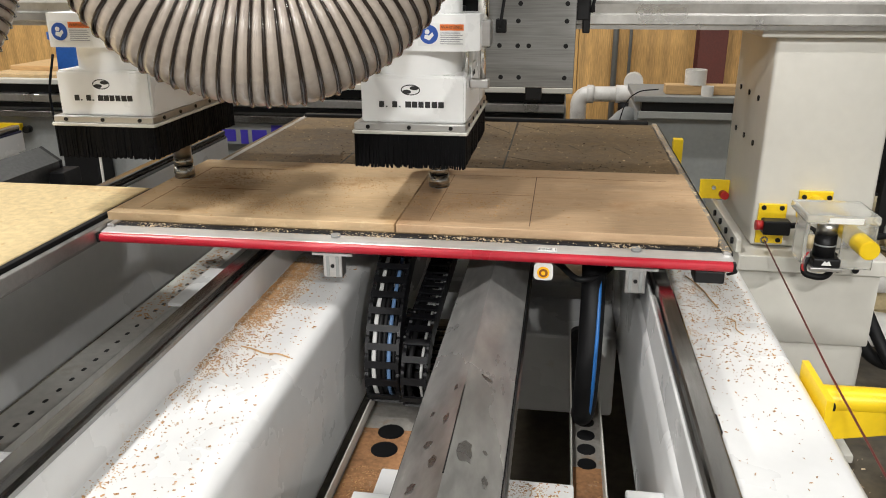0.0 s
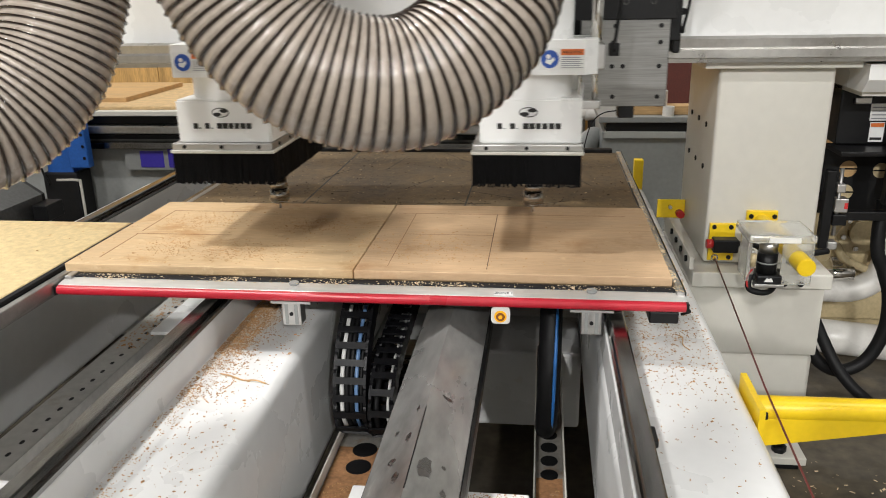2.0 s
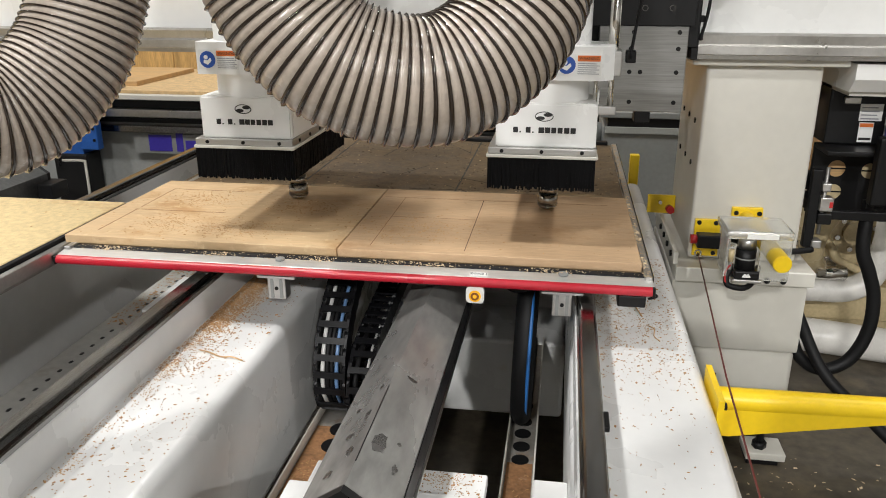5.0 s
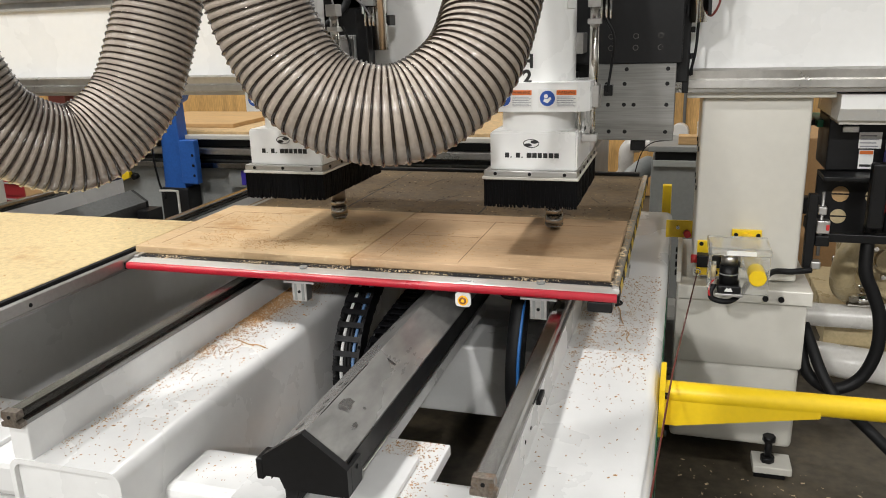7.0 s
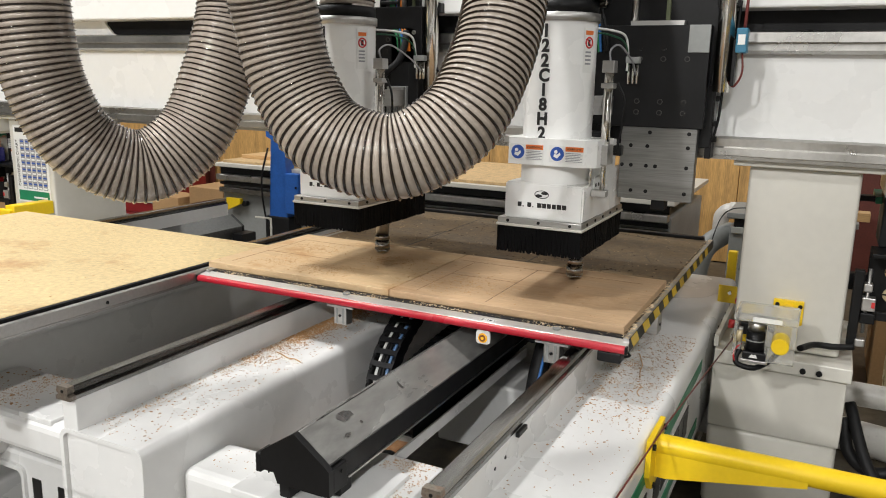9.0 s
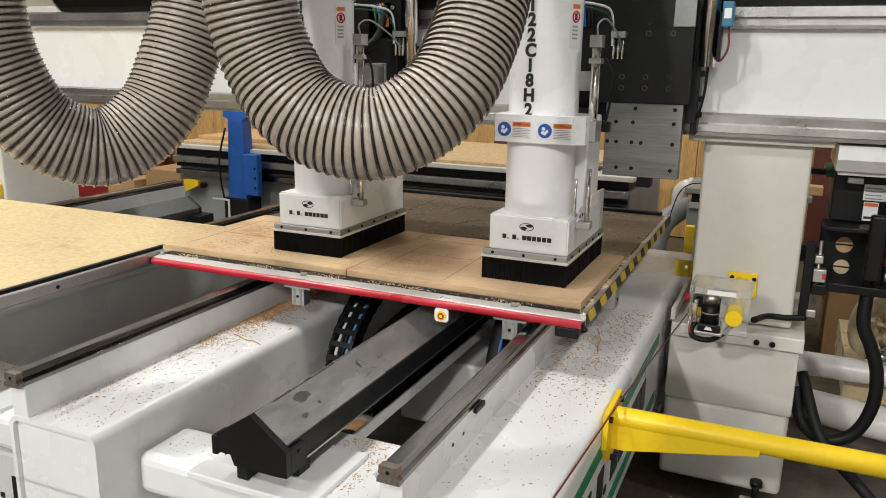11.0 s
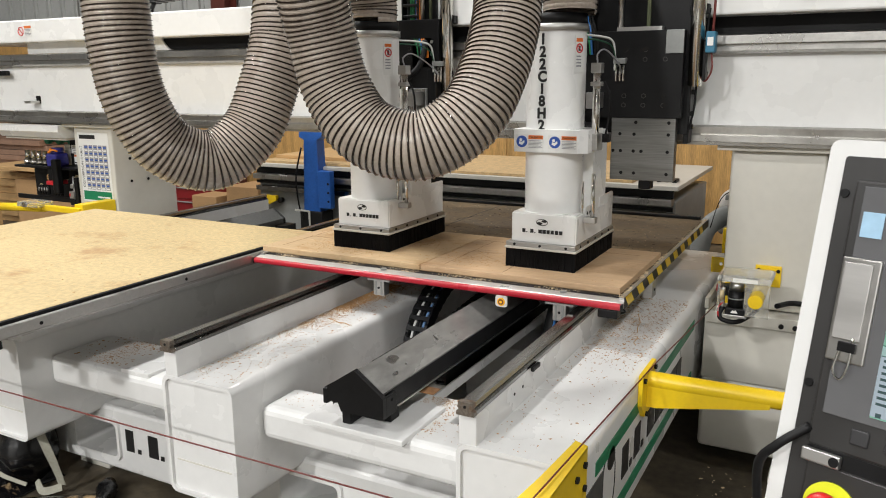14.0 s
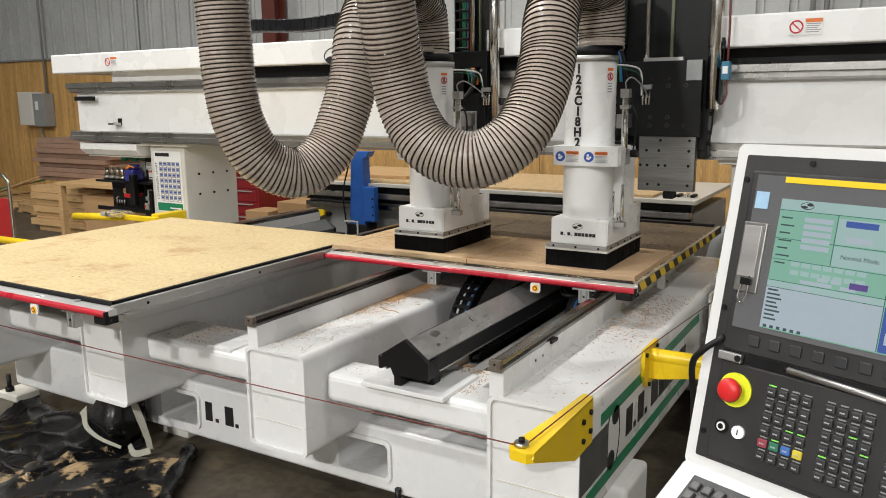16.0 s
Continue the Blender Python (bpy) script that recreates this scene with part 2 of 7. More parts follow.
def prism(bm, outline, axis, a, b):
    """Adds a flat outline of 2D points pushed along an axis ('x', 'y', 'z') from a to b."""
    place = {"x": lambda u, v, w: (w, u, v), "y": lambda u, v, w: (u, w, v), "z": lambda u, v, w: (u, v, w)}[axis]
    lo = [bm.verts.new(place(u, v, a)) for u, v in outline]
    hi = [bm.verts.new(place(u, v, b)) for u, v in outline]
    n = len(outline)
    for i in range(n):
        bm.faces.new((lo[i], lo[(i + 1) % n], hi[(i + 1) % n], hi[i]))
    bm.faces.new(lo[::-1])
    bm.faces.new(hi)
    bmesh.ops.recalc_face_normals(bm, faces=bm.faces)
    return bm


def prismed(*args):
    return prism(bmesh.new(), *args)


def mesh_of(bm, name, mat):
    bmesh.ops.recalc_face_normals(bm, faces=bm.faces)
    me = bpy.data.meshes.new(name)
    bm.to_mesh(me)
    bm.free()
    me.materials.append(mat)
    return me


def part(name, bm, mat, parent=None, label=""):
    ob = new(name, mesh_of(bm, name, mat))
    if parent:
        ob.parent = parent
    if label:
        tagged(ob, label=label)
    return ob


def thing(name, label, category, at=(0, 0, 0), group="", kind=""):
    ob = new(name)
    ob.location = at
    ob.empty_display_size = 0.1
    return tagged(ob, label=label, category=category, group=group, kind=kind)


def solid(name, bm, mat, label, category, group="", kind=""):
    return tagged(part(name, bm, mat), label=label, category=category, group=group, kind=kind)


def words(name, text, size, mat, m, parent, bold=0.0):
    """Flat raised lettering in the built-in font, at the pose m in its parent's space."""
    cu = bpy.data.curves.new(name, "FONT")
    cu.body, cu.size, cu.extrude, cu.align_x, cu.align_y, cu.offset = text, size, 0.0004, "CENTER", "CENTER", bold
    tmp = bpy.data.objects.new(name, cu)
    scene.collection.objects.link(tmp)
    me = bpy.data.meshes.new_from_object(tmp.evaluated_get(bpy.context.evaluated_depsgraph_get()))
    bpy.data.objects.remove(tmp)
    me.materials.clear()
    me.materials.append(mat)
    ob = new(name, me)
    ob.parent = parent
    ob.matrix_basis = m
    return ob


def rounded(w0, w1, h0, h1, r, n=5):
    """The outline of a rounded rectangle."""
    out = []
    for cx, cy, a in ((w1 - r, h1 - r, 0), (w0 + r, h1 - r, 90), (w0 + r, h0 + r, 180), (w1 - r, h0 + r, 270)):
        for k in range(n + 1):
            t = radians(a + 90 * k / n)
            out.append((cx + r * math.cos(t), cy + r * math.sin(t)))
    return out


def smooth_edges(ob, angle=40):
    for p in ob.data.polygons:
        p.use_smooth = True
    ob.data.set_sharp_from_angle(angle=radians(angle))
    return ob


def hollow_beam(outer, inner, y0, y1, depth):
    """A closed box beam along y whose front end is sunk by depth inside a rim. outer, inner: same-length outlines in x, z."""
    bm = bmesh.new()
    n = len(outer)
    f = [bm.verts.new((u, y0, v)) for u, v in outer]
    g = [bm.verts.new((u, y0, v)) for u, v in inner]
    h = [bm.verts.new((u, y0 + depth, v)) for u, v in inner]
    b = [bm.verts.new((u, y1, v)) for u, v in outer]
    for i in range(n):
        j = (i + 1) % n
        bm.faces.new((f[i], g[i], g[j], f[j]))
        bm.faces.new((g[i], h[i], h[j], g[j]))
        bm.faces.new((f[i], f[j], b[j], b[i]))
    bm.faces.new(h)
    bm.faces.new(b)
    return bm


def flecks(region, count, size, seed):
    """Scattered flat slivers; region(random) gives x, y, z of the surface below each."""
    rnd = random.Random(seed)
    verts, faces = [], []
    for _ in range(count):
        x, y, z = region(rnd)
        s = size * (0.4 + 1.5 * rnd.random() ** 2)
        w = s * rnd.uniform(0.25, 0.6)
        a = rnd.uniform(0, math.pi)
        tilt = rnd.uniform(0.1, 0.6) * w
        ca, sa = math.cos(a), math.sin(a)
        k = len(verts)
        for u, v, h in ((-s, -w, 0), (s * 0.9, -w * 0.7, 0), (s, w, tilt), (-s * 0.8, w * 0.8, tilt), (0, 0, tilt + 0.0014)):
            verts.append((x + ca * u - sa * v, y + sa * u + ca * v, z + h + 0.0006))
        faces += [(k, k + 1, k + 4), (k + 1, k + 2, k + 4), (k + 2, k + 3, k + 4), (k + 3, k, k + 4), (k, k + 3, k + 2, k + 1)]
    me = bpy.data.meshes.new("chips")
    me.from_pydata(verts, [], faces)
    return me


def stuff(name, me, mat, label, category, parent=None):
    me.materials.append(mat)
    ob = new(name, me)
    if parent:
        ob.parent = parent
        return tagged(ob, label=label, kind="stuff")
    return tagged(ob, label=label, category=category, kind="stuff")


# ---------------------------------------------------------------- the workshop
def floor_and_walls():
    solid("floor", boxed(-16, 9, -14, 6.6, -0.15, 0), CONCRETE, "stained grey concrete workshop floor with sawdust", "floor", kind="structure")
    wall = thing("wall_north", "workshop wall, plywood sheets below ribbed grey metal", "wall", kind="structure")
    part("backing", boxed(-16, 9, 6.32, 6.5, 0, 7), SHEETMETAL, wall)
    bm = bmesh.new()
    x = -16.0
    while x < 9:
        box(bm, x, x + 0.05, 6.285, 6.32, 2.36, 7)
        box(bm, x + 0.1, x + 0.12, 6.305, 6.32, 2.36, 7)
        x += 0.3
    part("ribs", bm, SHEETMETAL, wall)
    sheet = mesh_of(boxed(0, 1.215, 6.26, 6.318, 0.01, 2.35, bevel=0.003, seg=1), "plywood_sheet", PLYWALL)
    for k in range(20):
        ob = new("plywood_sheet", sheet)
        ob.parent = wall
        ob.location = (-16 + 1.22 * k, 0, 0)
    part("ledge", boxed(-16, 9, 6.22, 6.32, 2.352, 2.38), GREYP, wall)
    solid("wall_east", boxed(9, 9.2, -14, 6.6, 0, 7), HALLWALL, "plain grey metal workshop wall", "wall", kind="structure")
    solid("wall_west", boxed(-16.2, -16, -14, 6.6, 0, 7), HALLWALL, "plain grey metal workshop wall", "wall", kind="structure")
    solid("wall_south", boxed(-16, 9, -14.2, -14, 0, 7), HALLWALL, "plain grey metal workshop wall", "wall", kind="structure")
    solid("ceiling", boxed(-16.2, 9.2, -14.2, 6.7, 7, 7.2), ROOF, "plain dark metal workshop roof", "ceiling", kind="structure")
    for x in (-13.6, -6.35, -1.9, 0.93, 5.5):
        col = thing("steel_column", "red oxide steel I-section column against the wall", "column", (x, 6.1, 0), "wall columns", "structure")
        bm = boxed(-0.11, 0.11, -0.11, -0.095, 0, 7)
        box(bm, -0.11, 0.11, 0.095, 0.11, 0, 7)
        box(bm, -0.006, 0.006, -0.095, 0.095, 0, 7)
        part("section", bm, OXIDE, col)
    for x, d in ((-9.15, 0.012), (-11.6, 0.02), (0.165, 0.025), (0.29, 0.014)):
        solid("conduit", rodded((x, 6.2, 0.05 if x > 0 else 1.9 if x > -10 else 1.75), (x, 6.2, 6.9), d), GREYP, "thin grey steel conduit on the wall", "conduit", kind="structure")
    eb = thing("electrical_box", "grey electrical disconnect box on the plywood wall", "electrical box", (-11.85, 6.2, 1.55))
    part("case", boxed(-0.33, 0.05, -0.16, 0.05, -0.28, 0.28, bevel=0.01), CREAM, eb)
    part("switch_door", boxed(0.05, 0.36, -0.14, 0.05, -0.3, 0.25, bevel=0.01), GREYP, eb, "blue-grey switch door")
    part("warning_label", boxed(0.12, 0.2, -0.143, -0.14, -0.02, 0.12), PAPER, eb)
    part("elbow", swept(spline([(0.0, 0, -0.29), (0.02, 0, -0.45), (0.12, -0.02, -0.5), (0.4, -0.02, -0.5)], 6), 0.018), GREYP, eb)


floor_and_walls()

# ---------------------------------------------------------------- the router's base
BT, BB = 0.725, 0.33       # top and underside of the long beams
AXIS = -1.43               # the base repeats itself about this line


def mirrored(a, b):
    return sorted((2 * AXIS - a, 2 * AXIS - b))


RUSTY = material("rust_stained_steel", (0.22, 0.19, 0.16), 0.4, 0.7, vary=0.4, scale=18, spots=((0.22, 0.11, 0.05), 20, 0.5, 0.7))


def long_beam(base, x0, x1, plate_x, y0=0.015):
    b = smooth_edges(part("beam", hollow_beam(rounded(x0, x1, BB, BT, 0.03), rounded(x0 + 0.012, x1 - 0.012, BB + 0.012, BT - 0.012, 0.022), y0, 2.55, 0.012), WHITE, base))
    part("weld_seam", boxed(x0 + 0.03, x1 - 0.03, y0 + 0.009, y0 + 0.0125, BB + 0.11, BB + 0.114), CREAM, b)
    part("rail_plate", boxed(plate_x, plate_x + 0.05, y0 + 0.002, 2.54, BT - 0.004, 0.808, bevel=0.003), WHITE, base)
    p = plate_x
    part("linear_rail", prismed([(p + 0.004, 0.8082), (p + 0.004, 0.818), (p + 0.013, 0.823), (p + 0.007, 0.829), (p + 0.009, 0.840), (p + 0.013, 0.843),
                                 (p + 0.041, 0.843), (p + 0.045, 0.840), (p + 0.047, 0.829), (p + 0.041, 0.823), (p + 0.05, 0.818), (p + 0.05, 0.8082)],
                                "y", y0 - 0.012, 2.53), RAIL, base, "dark oiled steel guide rail")
    cap = part("rail_end", prismed([(p + 0.003, 0.8085), (p + 0.003, 0.8185), (p + 0.012, 0.823), (p + 0.006, 0.829), (p + 0.008, 0.844), (p + 0.046, 0.844), (p + 0.048, 0.829), (p + 0.042, 0.823), (p + 0.051, 0.8185), (p + 0.051, 0.8085)],
                                   "y", y0 - 0.015, y0 + 0.004), RUSTY, base, "rust-stained steel rail end")
    part("end_screw", rodded((p + 0.027, y0 - 0.015, 0.832), (p + 0.027, y0 - 0.017, 0.832), 0.004, 10), COVERDARK, cap)
    return b


def machine_bed():
    base = thing("machine_bed", "white enamelled steel base of a twin-table router", "machine bed")
    long_beam(base, -1.075, -0.79, -1.058)
    long_beam(base, -0.051, 0.255, -0.045)
    for x0, x1, p in ((-1.075, -0.79, -1.802), (-0.051, 0.255, -2.815)):
        a, b = mirrored(x0, x1)
        long_beam(base, a, b, p)
    for x0, x1 in ((-0.79, -0.051), (-1.785, -1.075), (-2.81, -2.07)):
        part("cross_slab", boxed(x0, x1, 0.13, 0.31 if x0 > -1 else 0.412, 0.52, 0.63, bevel=0.025, seg=3), WHITE, base)
        part("cross_slab", boxed(x0, x1, 2.2, 2.5, 0.40, 0.63, bevel=0.02), WHITE, base) if x0 > -1 else None
    part("slab_shelf", boxed(-0.57, -0.212, 0.28, 0.452, 0.60, 0.629, bevel=0.004), WHITE, base)
    part("slab_shelf", boxed(-0.12, -0.051, 0.28, 0.452, 0.60, 0.629, bevel=0.004), WHITE, base)
    part("centre_wall", boxed(-0.79, -0.051, 1.58, 1.9, 0.095, 0.388, bevel=0.012), WHITE, base)
    for x0, x1 in ((-0.60, -0.26), (-1.415, -1.28)):
        part("mounting_pad", boxed(x0, x1, 0.10 if x0 > -1 else 0.14, 0.36, 0.624, 0.642, bevel=0.003), WHITE, base)
    # the front cross tube, open where the fork pockets pass into it
    part("cross_tube", prismed([(0.33, 0.304), (0.33, 0.345), (0.336, 0.355), (0.345, 0.36), (0.605, 0.36), (0.62, 0.345), (0.62, 0.304)], "x", -3.15, -0.02), WHITE, base)
    part("cross_tube", prismed([(0.33, 0.146), (0.33, 0.104), (0.336, 0.095), (0.345, 0.09), (0.605, 0.09), (0.62, 0.104), (0.62, 0.146)], "x", -3.15, -0.02), WHITE, base)
    for x0, x1 in ((-3.15, -1.951), (-1.699, -0.891), (-0.639, -0.02)):
        part("tube_web", boxed(x0, x1, 0.33, 0.62, 0.146, 0.304), WHITE, base)
    part("cross_tube", boxed(0.0, 0.30, 0.36, 0.62, 0.09, 0.335, bevel=0.02, seg=3), WHITE, base)
    part("cross_tube", boxed(-2.95, 0.30, 2.2, 2.5, 0.09, 0.33, bevel=0.02), WHITE, base)
    for x in (-0.90, -1.96):
        smooth_edges(part("fork_pocket", hollow_beam(rounded(x, x + 0.27, 0.137, 0.313, 0.03), rounded(x + 0.014, x + 0.256, 0.155, 0.295, 0.022), 0.318, 0.60, 0.275), WHITE, base))
    for x, y in ((-0.565, 0.345), (0.12, 0.7), (-2.0, 0.5), (-3.20, 0.36), (-0.72, 2.35), (0.1, 2.35), (-2.0, 2.35)):
        foot = part("levelling_foot", boxed(x - 0.09, x + 0.09, y - 0.07, y + 0.07, 0, 0.035, bevel=0.004), CREAM, base)
        part("bolt", rodded((x - 0.03, y - 0.03, 0.035), (x - 0.03, y - 0.03, 0.13), 0.013), COVERDARK, foot)
        part("nut", rodded((x - 0.03, y - 0.03, 0.035), (x - 0.03, y - 0.03, 0.06), 0.024, 6), COVERDARK, foot)
    # lettering on the cross tube and on the flank, as plain bars, with the green bands and the oval badge
    for k, w in enumerate((0.042, 0.018, 0.05, 0.018)):
        x = -1.66 + 0.062 * k
        part("letter_bar", boxed(x, x + w, 0.327, 0.3295, 0.19, 0.28 if k % 2 == 0 else 0.208), INK, base)
    part("flank_band", boxed(0.2552, 0.2572, 0.2, 1.55, 0.615, 0.655), GREEN, base)
    part("flank_band", boxed(0.2552, 0.2572, 0.08, 1.55, 0.395, 0.435), GREEN, base)
    part("flank_block", boxed(0.2552, 0.2570, 0.02, 0.275, 0.45, 0.60), material("grey_vinyl", (0.07, 0.072, 0.07), 0.45, vary=0.06), base, "dark grey vinyl block")
    for k, (y, w) in enumerate(((0.47, 0.07), (0.56, 0.025), (0.61, 0.07), (0.70, 0.025), (0.78, 0.09), (0.89, 0.08), (0.98, 0.07), (1.06, 0.07), (1.14, 0.08), (1.23, 0.08))):
        part("letter_bar", boxed(0.2552, 0.2574, y, y + w, 0.475, 0.575 if w > 0.03 else 0.495), INK, base)
    bm = bmesh.new()
    ring = [Vector((0.2553, 0.33 + 0.065 * math.cos(a), 0.53 + 0.115 * math.sin(a))) for a in np.linspace(0, 2 * math.pi, 40)]
    sweep(bm, ring, 0.0022, 6)
    part("oval_badge", bm, INK, base)
    for cy, cz in ((0.35, 0.60), (0.31, 0.455)):
        bm = bmesh.new()
        prism(bm, [(cy + 0.036 * math.cos(a) , cz + 0.033 * math.sin(a)) for a in np.linspace(0, 2 * math.pi, 20)[:-1]], "x", 0.2552, 0.2572)
        part("badge_mark", bm, INK, base)
    part("stop_block", boxed(0.006, 0.016, 0.375, 0.43, 0.797, 0.81, bevel=0.002), COVERDARK, base, "small dark end-of-travel switch")
    for k in range(2):
        part("plate_screw", rodded((0.005, 0.26 + 0.06 * k, 0.772), (0.0065, 0.26 + 0.06 * k, 0.772), 0.0045, 10), COVERDARK, base)
    return base


machine_bed()


def perforated_tray(x0, x1, y0, y1, z, holes, radius, dusty):
    """A shallow channel; holes: places along it; dusty: the stretch that lies under rusty dust."""
    t = thing("cable_tray", "perforated steel cable tray with rust-brown dust in it", "cable tray", group="cable trays")
    part("floor_strip", boxed(x0, x1, y0, y1, z - 0.004, z), GALV, t)
    part("dust", boxed(x0 + 0.003, x1 - 0.003, dusty[0], dusty[1], z, z + 0.0015), RUST, t, "rust-brown dust")
    part("edge", boxed(x0 - 0.004, x0, y0, y1, z - 0.004, z + 0.03), CREAM, t)
    part("edge", boxed(x1, x1 + 0.004, y0, y1, z - 0.004, z + 0.03), CREAM, t)
    for y in holes:
        part("hole", rodded(((x0 + x1) / 2, y, z - 0.004), ((x0 + x1) / 2, y, z + 0.0024), radius, 20), COVERDARK, t)
    return t


GALV = material("dusty_galvanised_steel", (0.33, 0.31, 0.28), 0.5, 0.4, vary=0.2, scale=7, spots=((0.30, 0.17, 0.08), 12, 0.56, 0.75))
perforated_tray(-0.725, -0.578, 0.40, 1.58, 0.42, (0.811, 0.889, 1.12, 1.2), 0.033, (0.42, 0.90))
perforated_tray(-0.505, -0.412, 0.35, 1.57, 0.545, (0.586, 0.95), 0.026, (0.36, 0.68))
perforated_tray(-0.201, -0.128, 0.32, 1.58, 0.38, (0.88, 0.943, 1.007, 1.07, 1.16), 0.023, (0.33, 0.865))
solid("tray_rim", boxed(-0.4075, -0.402, 0.355, 1.57, 0.541, 0.578, bevel=0.001, seg=1), WHITE, "long white sheet metal strip beside the screw cover", "metal strip")


GREYW = material("dusty_grey_angle", (0.44, 0.43, 0.40), 0.5, vary=0.12, scale=5, spots=((0.28, 0.20, 0.12), 6, 0.6, 0.8))


def slotted_angle():
    """Angle strip with long slots, in the trough between the two tables' beams."""
    t = thing("slotted_angle", "white slotted steel angle in the trough between beams", "cable tray")
    part("web", boxed(-1.50, -1.40, 0.2, 2.4, 0.556, 0.56), GREYW, t)
    part("lip", boxed(-1.402, -1.398, 0.2, 2.4, 0.53, 0.56), GREYW, t)
    for k in range(40):
        y = 0.26 + 0.0525 * k
        bm = bmesh.new()
        prism(bm, rounded(-1.441, -1.431, y, y + 0.017, 0.0048), "z", 0.5602, 0.561)
        part("slot", bm, COVERDARK, t)
    # white plate added for the bright, lit stretch of the cross-piece
    part("lit_cross_piece", boxed(-1.415, -1.335, 1.25, 1.55, 0.5605, 0.572, bevel=0.003), WHITE, t, "white plate for the lit cross-piece, littered with chips")
    return t


slotted_angle()


def screw_cover():
    t = thing("screw_cover", "ridged worn steel cover over the ball screw", "machine cover")
    roof = [(-0.496, 0.705), (-0.496, 0.761), (-0.413, 0.818), (-0.33, 0.761), (-0.33, 0.705), (-0.34, 0.705), (-0.34, 0.752), (-0.413, 0.804), (-0.486, 0.752), (-0.486, 0.705)]
    part("roof", prismed(roof, "y", 0.115, 2.7), COVER, t, "ridged stainless sheet with scuffs and smears")
    part("side_skirt", boxed(-0.3295, -0.328, 0.115, 2.7, 0.70, 0.757), COVERDARK, t, "black side skirt")
    part("side_skirt", boxed(-0.498, -0.4965, 0.115, 2.7, 0.70, 0.757), COVERDARK, t, "black side skirt")
    cap = [(-0.506, 0.715), (-0.506, 0.760), (-0.413, 0.823), (-0.332, 0.764), (-0.318, 0.752), (-0.318, 0.692), (-0.34, 0.690), (-0.46, 0.690), (-0.47, 0.715)]
    part("end_cap", prismed(cap, "y", 0.10, 0.118), COVERDARK, t, "black folded end cap")
    part("cap_side", boxed(-0.3275, -0.318, 0.118, 0.172, 0.692, 0.752, bevel=0.002), COVERDARK, t)
    part("cap_foot", boxed(-0.385, -0.35, 0.19, 0.24, 0.642, 0.69, bevel=0.003), COVERDARK, t)
    part("cap_foot", boxed(-0.475, -0.445, 0.125, 0.185, 0.642, 0.6895, bevel=0.003), COVERDARK, t)
    part("foot", boxed(-0.522, -0.5065, 0.10, 0.15, 0.705, 0.752, bevel=0.003), COVERDARK, t)
    part("base_block", boxed(-0.48, -0.40, 0.186, 0.36, 0.6425, 0.70, bevel=0.004), COVERDARK, t)
    part("screw", rodded((-0.318, 0.15, 0.735), (-0.3155, 0.15, 0.735), 0.005, 8), COVERDARK, t)
    part("ball_screw", rodded((-0.413, 0.2, 0.725), (-0.413, 2.6, 0.725), 0.016, 16), STEEL, t)
    part("skirt_lip", boxed(-0.3285, -0.3235, 0.19, 2.7, 0.698, 0.703), STEEL, t)
    part("ridge_seam", rodded((-0.413, 0.19, 0.8178), (-0.413, 0.45, 0.8178), 0.0012, 6), COVERDARK, t)
    rnd = random.Random(41)
    slope = math.degrees(math.atan2(0.057, 0.083))
    # smears: flat blots on the two slopes, thickest by the end cap
    for side, y, off, rx, ry in ((1, 0.27, 0.028, 0.020, 0.045), (1, 0.23, 0.07, 0.008, 0.02), (1, 0.30, 0.062, 0.006, 0.008), (1, 0.52, 0.04, 0.016, 0.010),
                                 (-1, 0.24, 0.03, 0.010, 0.025), (-1, 0.30, 0.05, 0.012, 0.02), (-1, 0.36, 0.025, 0.008, 0.022), (-1, 0.40, 0.06, 0.006, 0.014), (-1, 0.46, 0.02, 0.005, 0.018), (-1, 0.19, 0.06, 0.012, 0.02)):
        bm = bmesh.new()
        outline = []
        for k in range(18):
            a = 2 * math.pi * k / 18
            q = 1 + 0.28 * rnd.uniform(-1, 1)
            outline.append((0.7 * rx * q * math.cos(a), 0.6 * ry * q * math.sin(a)))
        prism(bm, outline, "z", 0.0003, 0.0009)
        ob = part("smear", bm, SMEAR, t)
        ob.matrix_basis = Matrix.Translation((-0.413, y, 0.818)) @ pose(0, 0, 0, 0, side * slope, 0) @ Matrix.Translation((side * off, 0, 0))
    return t


screw_cover()


